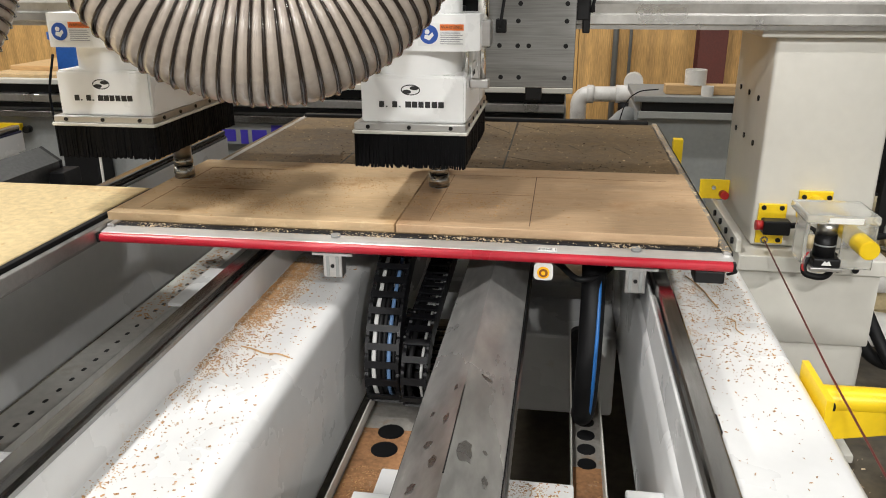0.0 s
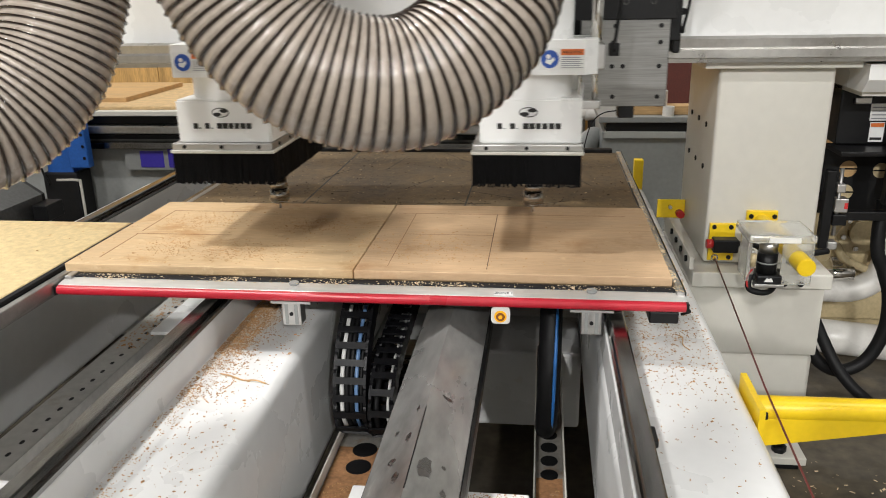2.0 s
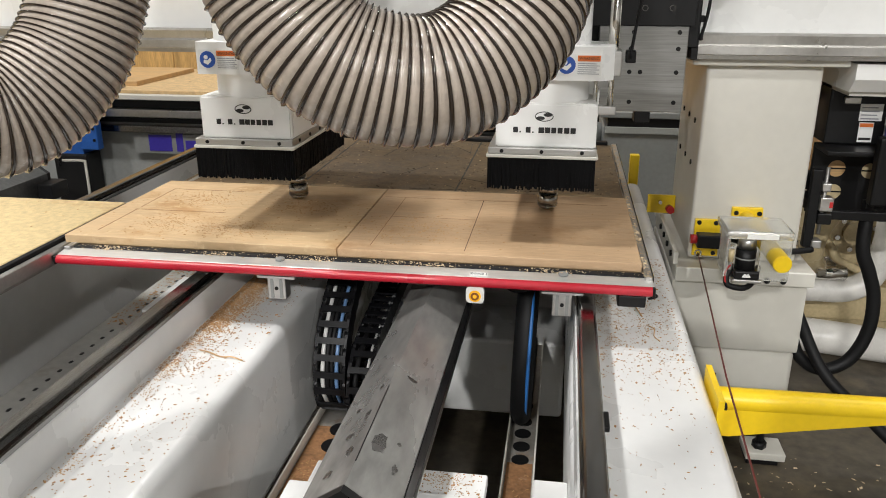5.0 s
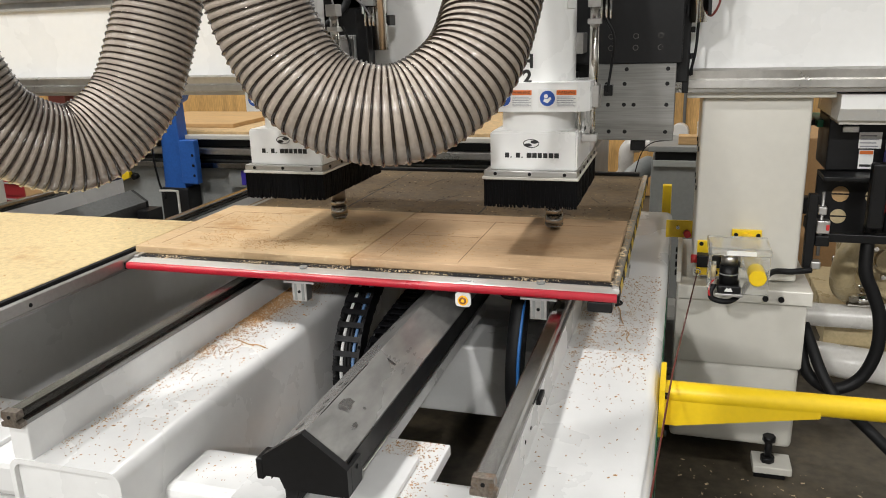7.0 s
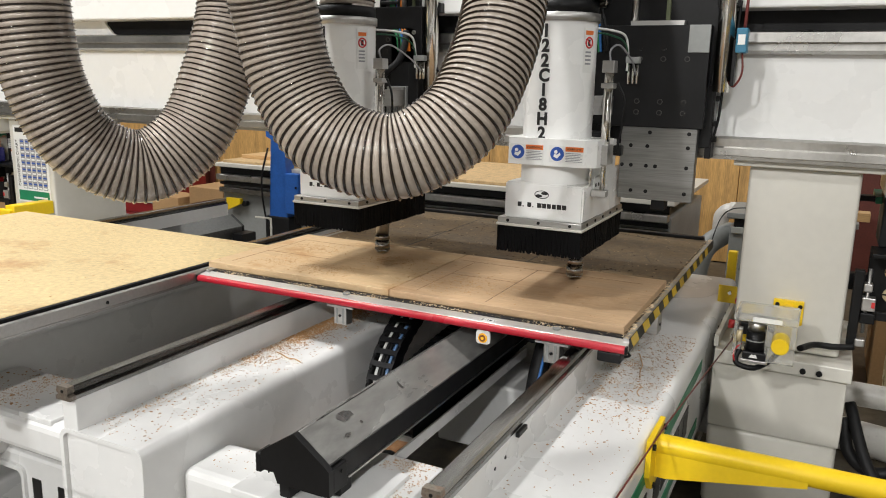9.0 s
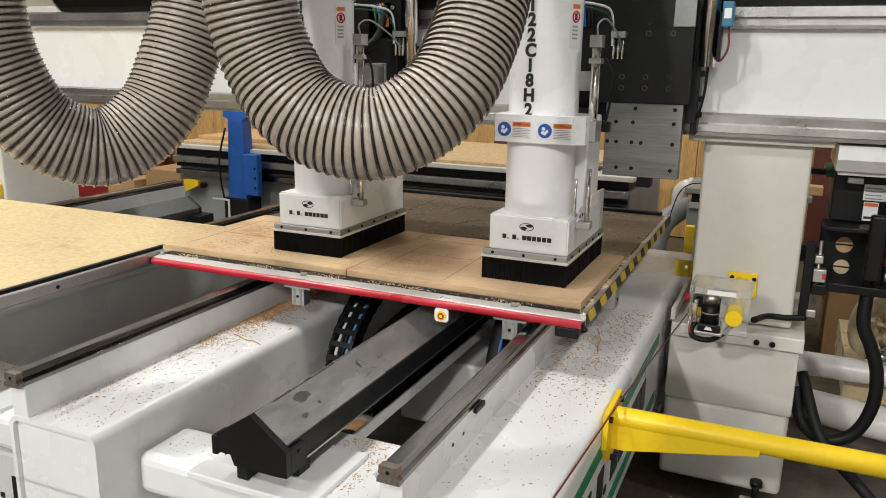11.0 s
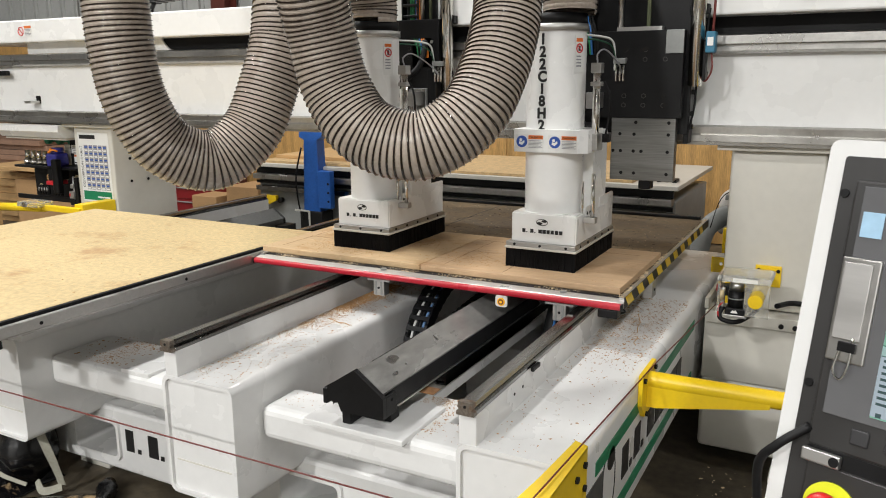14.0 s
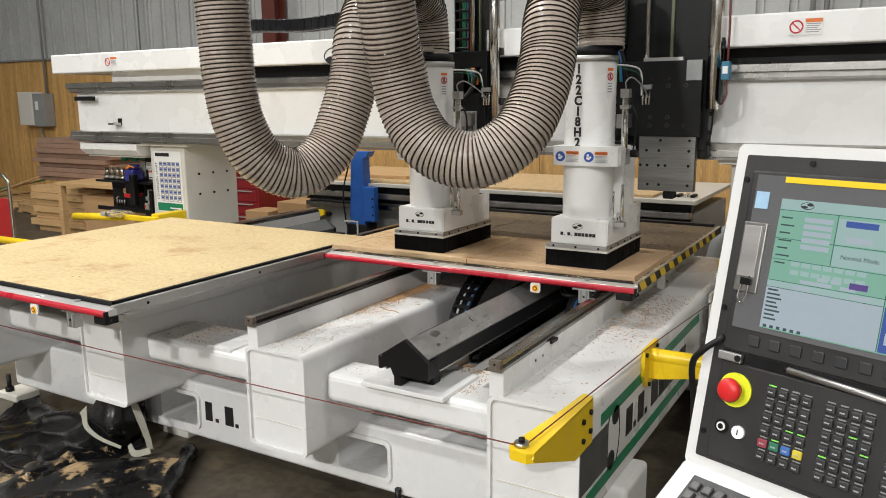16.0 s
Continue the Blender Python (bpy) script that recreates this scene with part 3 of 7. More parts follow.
def drag_chain(x, width, line, label, cables):
    """Open plastic links along a line in a plane of constant x, cables showing between the bars."""
    t = thing("drag_chain", label, "cable chain", group="cable chains")
    pts = evenly(spline([(x, y, z) for y, z in line], 12), 0.042)
    side = bmesh.new()
    h, w = 0.025, width / 2
    prism(side, [(-0.024, -h * 0.8), (-0.018, -h), (0.018, -h), (0.026, -h * 0.5), (0.026, h * 0.5), (0.018, h), (-0.018, h), (-0.024, h * 0.8)], "x", -w, -w + 0.008)
    prism(side, [(-0.024, -h * 0.8), (-0.018, -h), (0.018, -h), (0.026, -h * 0.5), (0.026, h * 0.5), (0.018, h), (-0.018, h), (-0.024, h * 0.8)], "x", w - 0.008, w)
    box(side, -w, w, -0.009, 0.009, h - 0.003, h + 0.003)
    box(side, -w, w, -0.009, 0.009, -h - 0.003, -h + 0.003)
    link_mesh = mesh_of(side, "link", PLASTIC)
    for a, b in zip(pts, pts[1:]):
        ob = new("link", link_mesh)
        ob.parent = t
        d = b - a
        ob.matrix_basis = Matrix.Translation((a + b) / 2) @ Euler((math.atan2(d.z, d.y), 0, 0)).to_matrix().to_4x4()
    for k, (mat, r) in enumerate(cables):
        off = -w + 0.018 + (width - 0.036) * k / max(1, len(cables) - 1)
        part("cable", swept([p + Vector((off, 0, 0.003 * (k % 3 - 1))) for p in pts], r, 8), mat, t)
    return t


chain_main = drag_chain(-0.686, 0.088, [(2.1, 0.835), (1.35, 0.825), (1.16, 0.79), (1.03, 0.72), (0.955, 0.64), (0.925, 0.55), (0.945, 0.475), (1.05, 0.447), (1.5, 0.447)],
                        "black plastic cable chain looping below the table", [(CABLEW, 0.006), (RUBBER, 0.007), (RUBBER, 0.006), (material("pale_blue_cable", (0.12, 0.22, 0.40), 0.35, vary=0.1), 0.0055), (RUBBER, 0.004)])
drag_chain(-0.46, 0.05, [(2.3, 0.60), (1.55, 0.585), (1.3, 0.578), (1.1, 0.574), (0.8, 0.574), (0.70, 0.574)],
           "black plastic cable chain lying under the screw cover", [(RUBBER, 0.008), (RUBBER, 0.008)])
chain_second = drag_chain(-0.60, 0.066, [(2.1, 0.70), (1.5, 0.68), (1.08, 0.64), (0.95, 0.60), (0.90, 0.54), (0.93, 0.475), (1.05, 0.447), (1.4, 0.447)],
                          "black plastic cable chain looping below the table", [(RUBBER, 0.008), (CABLEW, 0.004)])


def vacuum_hose():
    t = thing("vacuum_hose", "black hose with a blue stripe, from table to tray", "hose")
    line = spline([(-0.165, 1.35, 0.83), (-0.165, 1.12, 0.80), (-0.168, 1.02, 0.68), (-0.172, 1.0, 0.52), (-0.175, 1.08, 0.40), (-0.175, 1.3, 0.385), (-0.175, 1.6, 0.385)], 10)
    part("tube", swept(line, 0.030, 16), RUBBER, t)
    part("stripe", swept([p + Vector((0.014, -0.0255, 0.004)) for p in line], 0.0055, 6), CABLEB, t, "blue stripe")
    return t


vacuum_hose()
solid("loose_cable", swept(spline([(-0.33, 1.4, 0.72), (-0.26, 1.15, 0.80), (-0.2, 1.05, 0.795), (-0.12, 1.15, 0.80), (-0.1, 1.5, 0.82)], 8), 0.008, 8), RUBBER,
      "thin black cable drooping under the table", "cable")


# ---------------------------------------------------------------- the two tables
def router_table(name, label, dx, dy):
    """A vacuum table: frame, gasket, front profile with a red safety bumper, brackets and lamp button."""
    t = thing(name, label, "machine table", (dx, dy, 0), "router tables")
    part("table_frame", boxed(-1.405, 0.130, 0.90, 2.53, 0.862, 0.888, bevel=0.002, seg=1), ALU, t)
    part("side_profile", boxed(0.118, 0.137, 0.90, 2.53, 0.866, 0.902, bevel=0.002, seg=1), ALU, t)
    part("side_profile", boxed(-1.411, -1.392, 0.90, 2.53, 0.866, 0.902, bevel=0.002, seg=1), ALU, t)
    part("cross_beam", boxed(-1.15, -0.70, 0.95, 2.5, 0.853, 0.861), ALU, t)
    part("cross_beam", boxed(-0.25, 0.12, 0.95, 2.5, 0.853, 0.861), ALU, t)
    part("front_profile", prismed([(0.872, 0.868), (0.868, 0.886), (0.872, 0.8895), (0.913, 0.8945), (0.913, 0.868)], "x", -1.412, 0.138), EDGE, t, "bright aluminium edge strip")
    bump = bmesh.new()
    prism(bump, [(0.870, 0.866)] + [(0.866 - 0.011 * math.sin(a), 0.8775 - 0.0115 * math.cos(a)) for a in np.linspace(0, math.pi, 9)] + [(0.870, 0.889)], "x", -1.409, 0.134)
    part("bumper", bump, RED, t, "red rubber safety bumper")
    part("bumper_end", boxed(0.134, 0.141, 0.856, 0.875, 0.866, 0.889, bevel=0.002), COVERDARK, t)
    part("bumper_end", boxed(-1.416, -1.409, 0.856, 0.875, 0.866, 0.889, bevel=0.002), COVERDARK, t)
    part("gasket", boxed(-1.392, 0.118, 0.913, 0.938, 0.888, 0.8985, bevel=0.002, seg=1), GASKET, t, "black gasket strip")
    for x in (-0.804, -0.077):
        br = part("bracket", boxed(x - 0.024, x + 0.024, 0.868, 0.905, 0.80, 0.858, bevel=0.002), ALU, t, "slotted aluminium bracket")
        for k in (-0.012, 0.012):
            part("slot", boxed(x + k - 0.004, x + k + 0.004, 0.8668, 0.8684, 0.803, 0.855), GREYP, br)
        part("screw", rodded((x, 0.868, 0.83), (x, 0.8655, 0.83), 0.005, 8), COVERDARK, br)
        part("bracket_foot", boxed(x - 0.05, x + 0.05, 0.866, 0.95, 0.857, 0.863), ALU, t)
        part("knob", rodded((x, 0.906, 0.893), (x, 0.906, 0.8995), 0.012, 18), GREYP, t, "round grey plug")
    button = bmesh.new()
    prism(button, rounded(-0.3125, -0.2675, 0.824, 0.866, 0.010), "y", 0.862, 0.868)
    button = part("lamp_button", button, PAPER, t, "white plate with a ringed orange lamp")
    amber = material("amber_lens", (0.85, 0.42, 0.02), 0.25, glow=0.5)
    part("ring", rodded((-0.29, 0.862, 0.843), (-0.29, 0.8585, 0.843), 0.0145, 24), amber, button)
    part("lens", rodded((-0.29, 0.8585, 0.843), (-0.29, 0.8572, 0.843), 0.0105, 22), material("dark_amber_core", (0.25, 0.09, 0.01), 0.3), button)
    part("lens_eye", rodded((-0.29, 0.8572, 0.843), (-0.29, 0.8562, 0.843), 0.0048, 12), amber, button)
    tilt = pose(-0.2835, 0.8865, 0.8914, 6.95, 0, 0)
    lab = part("zone_label", boxed(-0.0225, 0.0225, -0.0085, 0.0085, 0.0, 0.0012), PAPER, t)
    lab.matrix_basis = tilt
    words("lettering", "ZONE 1", 0.0125, INK, tilt @ Matrix.Translation((0, 0, 0.0014)), t)
    sw = part("limit_switch", boxed(0.055, 0.122, 0.872, 0.93, 0.832, 0.862, bevel=0.004), COVERDARK, t)
    part("switch_lead", swept(spline([(0.12, 0.885, 0.865), (0.135, 0.872, 0.872), (0.146, 0.878, 0.862), (0.13, 0.89, 0.85)], 8), 0.0035, 6), RUBBER, sw)
    return t


right_table = router_table("router_table", "aluminium-edged vacuum table with red front bumper", 0, 0)
side = part("side_bracket", boxed(0.098, 0.136, 1.32, 1.385, 0.79, 0.858, bevel=0.003), ALU, right_table, "slotted aluminium bracket")
part("screw", rodded((0.136, 1.35, 0.82), (0.1385, 1.35, 0.82), 0.006, 8), COVERDARK, side)
stripe = part("hazard_strip", boxed(0.1372, 0.1388, 0.895, 2.53, 0.864, 0.903), INK, right_table, "black and yellow hazard tape along the edge")
bar_mesh = mesh_of(prismed([(0.042, 0.8645), (0.117, 0.8645), (0.075, 0.9025), (0.0, 0.9025)], "x", 0.1388, 0.1396), "yellow_bar", YELLOW)
for k in range(10):
    ob = new("yellow_bar", bar_mesh)
    ob.parent = stripe
    ob.location = (0, 0.905 + 0.15 * k, 0)
part("spoilboard", boxed(-1.428, 0.112, 0.94, 2.50, 0.887, 0.9, bevel=0.002, seg=1), SPOIL, right_table, "dark dusty spoilboard with tool marks")
part("rear_lip", boxed(-1.40, 0.10, 2.495, 2.53, 0.888, 0.915, bevel=0.004), RUBBER, right_table)
rnd = random.Random(3)
for k in range(16):
    x, y, a, s = rnd.uniform(-1.3, 0), rnd.uniform(1.6, 2.45), rnd.uniform(0, math.pi), rnd.uniform(0.03, 0.14)
    ob = part("tool_mark", boxed(-s, s, -0.0011, 0.0011, 0.9, 0.9006), COVERDARK, right_table)
    ob.matrix_basis = pose(x, y, 0, 0, 0, math.degrees(a))
for x, w in ((-1.0, 0.006), (-0.45, 0.006)):
    part("groove", boxed(x, x + w, 1.56, 2.49, 0.9, 0.9005), COVERDARK, right_table)
left_table = router_table("router_table", "aluminium-edged table carrying a bare particle board", -1.554, -1.179)
part("gasket_frame", boxed(-1.40, 0.130, 0.94, 2.53, 0.886, 0.9, bevel=0.002, seg=1), GASKET, left_table, "black gasket round the board")
for name, x0, x1, y0, y1 in (("gasket_edge", 0.0985, 0.114, 0.912, 2.49), ("gasket_edge", -1.405, 0.114, 0.911, 0.9245)):
    part(name, boxed(x0, x1, y0, y1, 0.9002, 0.9115, bevel=0.001, seg=1), GASKET, left_table, "black gasket edge")
solid("particle_board", boxed(-1.405 - 1.554, 0.098 - 1.554, 0.925 - 1.179, 2.49 - 1.179, 0.9005, 0.913, bevel=0.002, seg=1), MDF,
      "yellow particle board with sawdust stains, on the table", "board")
for x, y in ((0.1378, 1.05), (0.1378, 1.65), (0.1378, 2.3)):
    part("edge_screw", rodded((x - 0.002, y, 0.882), (x + 0.001, y, 0.882), 0.006, 10), COVERDARK, left_table)


def plywood_boards():
    """Two boards side by side on the table, already cut through along several lines."""
    out = []
    for x0, x1, lines in ((-1.428, -0.6615, [(-1.36, 1.225, -1.36, 1.442), (-1.36, 1.442, -1.12, 1.442), (-1.365, 1.20, -1.08, 1.20), (-1.36, 0.99, -1.36, 1.195)]),
                          (-0.6585, 0.112, [(-0.33, 0.965, -0.33, 1.45), (-0.58, 0.975, -0.58, 1.45), (-0.58, 1.24, -0.33, 1.24), (-0.645, 1.45, 0.05, 1.45)])):
        b = thing("plywood_board", "pale plywood board with cut lines and scorch marks, on the table", "board", group="boards on the table")
        part("sheet", boxed(x0, x1, 0.936, 1.548, 0.9003, 0.923, bevel=0.0015, seg=1), WOODPALE if x0 < -1 else WOOD, b)
        cw = 0.0016 if x0 < -1 else 0.0009
        for xa, ya, xb, yb in lines:
            part("cut_line", boxed(xa - cw, xb + cw, ya - cw, yb + cw, 0.9227, 0.9233), material("scorched_cut", (0.05, 0.028, 0.015), 0.8) if xa == -0.33 else material("shallow_cut", (0.25, 0.13, 0.06), 0.8), b)
        out.append(b)
    return out


boards = plywood_boards()


# ---------------------------------------------------------------- bridge and columns
def bridge_column(x0, x1, side):
    """side: +1 where the machine lies to the left of the column."""
    c = thing("bridge_column", "cream enamelled steel column carrying the bridge", "machine column", group="bridge columns")
    smooth_edges(part("shaft", boxed(x0, x1, 1.66, 2.14, 0.70, 1.335, bevel=0.012, seg=3), CREAM, c))
    inner = x0 if side > 0 else x1
    out = -1 if side > 0 else 1
    part("flange", boxed(x0 - 0.045, x1 + 0.045, 1.575, 2.2, 0.645, 0.695, bevel=0.004), CREAM, c)
    smooth_edges(part("pedestal", boxed(x0 - 0.05, x1 + 0.035, 1.60, 2.2, 0.40, 0.645, bevel=0.008, seg=2), CREAM, c))
    smooth_edges(part("pedestal", boxed(x0 - 0.05, x1 + 0.03, 1.605, 2.2, 0.09, 0.40, bevel=0.02, seg=3), CREAM, c))
    for k in range(3):
        for z in (1.14, 1.0):
            y = 1.78 + 0.13 * k
            part("bolt", rodded((inner + out * 0.004, y, z), (inner - out * 0.003, y, z), 0.009, 10), COVERDARK, c)
    part("side_plate", boxed(inner + out * 0.045 - 0.008, inner + out * 0.045 + 0.008, 1.60, 2.2, 0.695, 0.738, bevel=0.002), CREAM, c)
    for k in range(4):
        y = 1.65 + 0.1 * k
        part("bolt", rodded((inner + out * 0.053, y, 0.717), (inner + out * 0.060, y, 0.717), 0.011, 8), COVERDARK, c)
    for dx in (0.24, 0.29):
        part("bolt", rodded((x0 + dx, 1.576, 0.665), (x0 + dx, 1.568, 0.665), 0.010, 10), COVERDARK, c)
    part("cap_plate", boxed(x0 - 0.05, x1 + 0.06, 1.625, 2.2, 1.333, 1.353, bevel=0.003), CREAM, c)
    foot = part("levelling_foot", boxed(x1 - 0.10, x1 + 0.03, 1.53, 1.64, 0.022, 0.05, bevel=0.004), CREAM, c)
    part("floor_pad", boxed(x1 - 0.095, x1 + 0.01, 1.54, 1.63, 0.0, 0.022, bevel=0.003), COVERDARK, foot)
    part("bolt", rodded((x1 - 0.05, 1.575, 0.05), (x1 - 0.05, 1.575, 0.15), 0.013, 10), COVERDARK, foot)
    part("nut", rodded((x1 - 0.05, 1.575, 0.05), (x1 - 0.05, 1.575, 0.072), 0.024, 6), COVERDARK, foot)
    part("bolt_head", rodded((x1 - 0.05, 1.575, 0.13), (x1 - 0.05, 1.575, 0.152), 0.022, 6), COVERDARK, foot)
    return c


bridge_column(0.337, 0.68, 1)
bridge_column(-3.54, -3.2, -1)


def bridge():
    b = thing("bridge", "long white bridge beam with steel guide rails", "machine bridge")
    part("main_beam", boxed(-4.25, 1.9, 1.63, 2.15, 1.353, 1.772, bevel=0.006), PURE, b)
    part("lower_rail_bar", prismed([(1.63, 1.43), (1.585, 1.432), (1.57, 1.425), (1.572, 1.40), (1.555, 1.395), (1.555, 1.372), (1.60, 1.366), (1.60, 1.354), (1.63, 1.354)],
                                   "x", -4.27, 1.95), STEEL, b, "bright steel lower guide rail")
    part("upper_rail_bar", prismed([(1.63, 1.70), (1.60, 1.70), (1.585, 1.71), (1.585, 1.73), (1.56, 1.735), (1.56, 1.765), (1.60, 1.772), (1.63, 1.772)],
                                   "x", -4.27, 1.95), STEEL, b, "bright steel upper guide rail")
    part("bellows", boxed(-2.66, 1.95, 1.61, 1.72, 1.773, 1.835), RUBBER, b, "black rubber slot seal")
    part("slot_sheet", prismed([(-3.79, 1.773), (-2.575, 1.773), (-2.60, 1.777), (-2.645, 1.822), (-2.645, 1.835), (-3.79, 1.835)], "y", 1.594, 1.606), PURE, b, "white sheet closing the slot")
    part("top_cover", boxed(-4.32, 2.0, 1.50, 2.1, 1.835, 1.965, bevel=0.008), PURE, b, "white sheet metal top cover")
    part("rail_end", boxed(-4.2, -4.0, 1.575, 1.60, 1.645, 1.675), COVERDARK, b)
    part("stop_tab", boxed(-3.83, -3.77, 1.56, 1.63, 1.475, 1.49), STEEL, b)
    part("stop_tab", boxed(-3.80, -3.77, 1.62, 1.63, 1.475, 1.52), COVERDARK, b)
    return b


bridge()


def warning_sign(name, parent_label, at, w, h):
    """A prohibition sign: red ring and bar beside an orange header and lines of print."""
    s = thing(name, parent_label, "sign", at)
    part("plate", boxed(-w / 2, w / 2, -0.0015, 0.0, -h / 2, h / 2), PAPER, s)
    ring = [Vector((-w * 0.28 + h * 0.36 * math.cos(a), -0.0016, h * 0.36 * math.sin(a))) for a in np.linspace(0, 2 * math.pi, 28)]
    part("ring", swept(ring, h * 0.05, 6), REDINK, s)
    bar = part("slash", boxed(-h * 0.33, h * 0.33, -0.0025, -0.0012, -h * 0.04, h * 0.04), REDINK, s)
    bar.matrix_basis = pose(-w * 0.28, 0, 0, 0, 45, 0)
    part("header", boxed(-w * 0.02, w * 0.48, -0.0024, -0.0012, h * 0.24, h * 0.46), ORANGE, s)
    for k in range(5):
        part("print_line", boxed(0, w * (0.44 - 0.05 * (k % 3)), -0.0022, -0.0012, h * (0.12 - 0.12 * k), h * (0.12 - 0.12 * k) + h * 0.05), GREYINK, s)
    return s


warning_sign("warning_sign", "small white prohibition sign with orange header on the bridge", (0.62, 1.4985, 1.905), 0.125, 0.065)
warning_sign("warning_sign", "small white prohibition sign with orange header on the bridge", (-3.66, 1.4985, 1.90), 0.125, 0.065)
bm = bmesh.new()
ring = [Vector((-1.757 + 0.078 * math.cos(a), 1.499, 1.872 + 0.046 * math.sin(a))) for a in np.linspace(0, 2 * math.pi, 36)]
emblem = thing("bridge_emblem", "black oval emblem on the white bridge cover", "emblem")
part("outline", sweep(bm, ring, 0.003, 6), INK, emblem)
for s in (-1, 1):
    bm = bmesh.new()
    prism(bm, [(-1.757 + s * (0.028 + 0.041 * math.cos(a)), 1.872 + s * (0.020 + 0.02 * math.sin(a))) for a in np.linspace(0, 2 * math.pi, 18)[:-1]], "y", 1.4985, 1.5)
    part("mark", bm, INK, emblem)


def conversion_chart():
    c = thing("conversion_chart", "white printed conversion chart with green foot on the column", "chart", (-3.365, 1.6585, 1.09))
    part("sheet", boxed(-0.135, 0.135, -0.0015, 0, -0.215, 0.21), PAPER, c)
    part("footer", boxed(-0.125, 0.125, -0.0028, -0.0015, -0.205, -0.15), GREEN, c)
    part("footer_print", boxed(0.0, 0.11, -0.0038, -0.0028, -0.19, -0.18), PAPER, c)
    part("heading_bar", boxed(-0.12, 0.02, -0.0028, -0.0015, 0.172, 0.196), INK, c)
    for k in range(5):
        x = -0.085 + 0.042 * k
        part("column_block", boxed(x, x + 0.034, -0.0026, -0.0015, -0.14, 0.135), GREYINK, c)
        for j in range(14):
            z = -0.136 + 0.0195 * j
            part("number_bar", boxed(x + 0.004, x + 0.03, -0.0034, -0.0026, z, z + 0.009), BLUEINK if j % 2 else PAPER, c)
    words("lettering", "CONVERSION CHART", 0.026, INK, pose(-0.112, -0.0028, 0.0, 90, -90, 0), c)
    return c


conversion_chart()


# ---------------------------------------------------------------- the two router heads
def fringe(x0, x1, y0, y1, z0, z1, seed):
    """A brush skirt: four rows of ragged bristle tufts hanging below a plate."""
    rnd = random.Random(seed)
    bm = bmesh.new()
    box(bm, x0 + 0.006, x1 - 0.006, y0 + 0.006, y0 + 0.016, z0 + 0.007, z1)
    box(bm, x0 + 0.006, x1 - 0.006, y1 - 0.016, y1 - 0.006, z0 + 0.007, z1)
    box(bm, x0 + 0.006, x0 + 0.016, y0 + 0.006, y1 - 0.006, z0 + 0.007, z1)
    box(bm, x1 - 0.016, x1 - 0.006, y0 + 0.006, y1 - 0.006, z0 + 0.007, z1)

    def tuft(x, y, dx, dy, w):
        low = z0 + rnd.uniform(-0.001, 0.0035)
        lean = rnd.uniform(-0.003, 0.003)
        a = [(x - dx * w, y - dy * w, z1), (x + dx * w, y + dy * w, z1), (x + dx * (w * 0.8 + lean), y + dy * (w * 0.8 + lean), low), (x + dx * (lean - w * 0.8), y + dy * (lean - w * 0.8), low)]
        n = (-dy * 0.004, dx * 0.004)
        f = [bm.verts.new(p) for p in a]
        g = [bm.verts.new((p[0] + n[0], p[1] + n[1], p[2])) for p in a]
        bm.faces.new(f)
        bm.faces.new(g[::-1])
        for i in range(4):
            bm.faces.new((f[i], g[i], g[(i + 1) % 4], f[(i + 1) % 4]))

    n = int((x1 - x0) / 0.0042)
    for k in range(n):
        x = x0 + (x1 - x0) * (k + 0.5) / n
        tuft(x, y0 + rnd.uniform(0, 0.003), 1, 0, 0.0027)
        tuft(x, y1 - rnd.uniform(0, 0.003), 1, 0, 0.0027)
    n = int((y1 - y0) / 0.0042)
    for k in range(n):
        y = y0 + (y1 - y0) * (k + 0.5) / n
        tuft(x0 + rnd.uniform(0, 0.003), y, 0, 1, 0.0027)
        tuft(x1 - rnd.uniform(0, 0.003), y, 0, 1, 0.0027)
    return bm


def oval_mark(parent, x, y, z, r):
    ring = [Vector((x + r * math.cos(a), y, z + r * 0.52 * math.sin(a))) for a in np.linspace(0, 2 * math.pi, 28)]
    part("emblem_outline", swept(ring, r * 0.05, 6), INK, parent)
    for s in (-1, 1):
        bm = bmesh.new()
        prism(bm, [(x + s * (r * 0.42 + r * 0.5 * math.cos(a)), z + s * (r * 0.2 + r * 0.22 * math.sin(a))) for a in np.linspace(0, 2 * math.pi, 16)[:-1]], "y", y - 0.0006, y + 0.001)
        part("emblem_mark", bm, INK, parent)


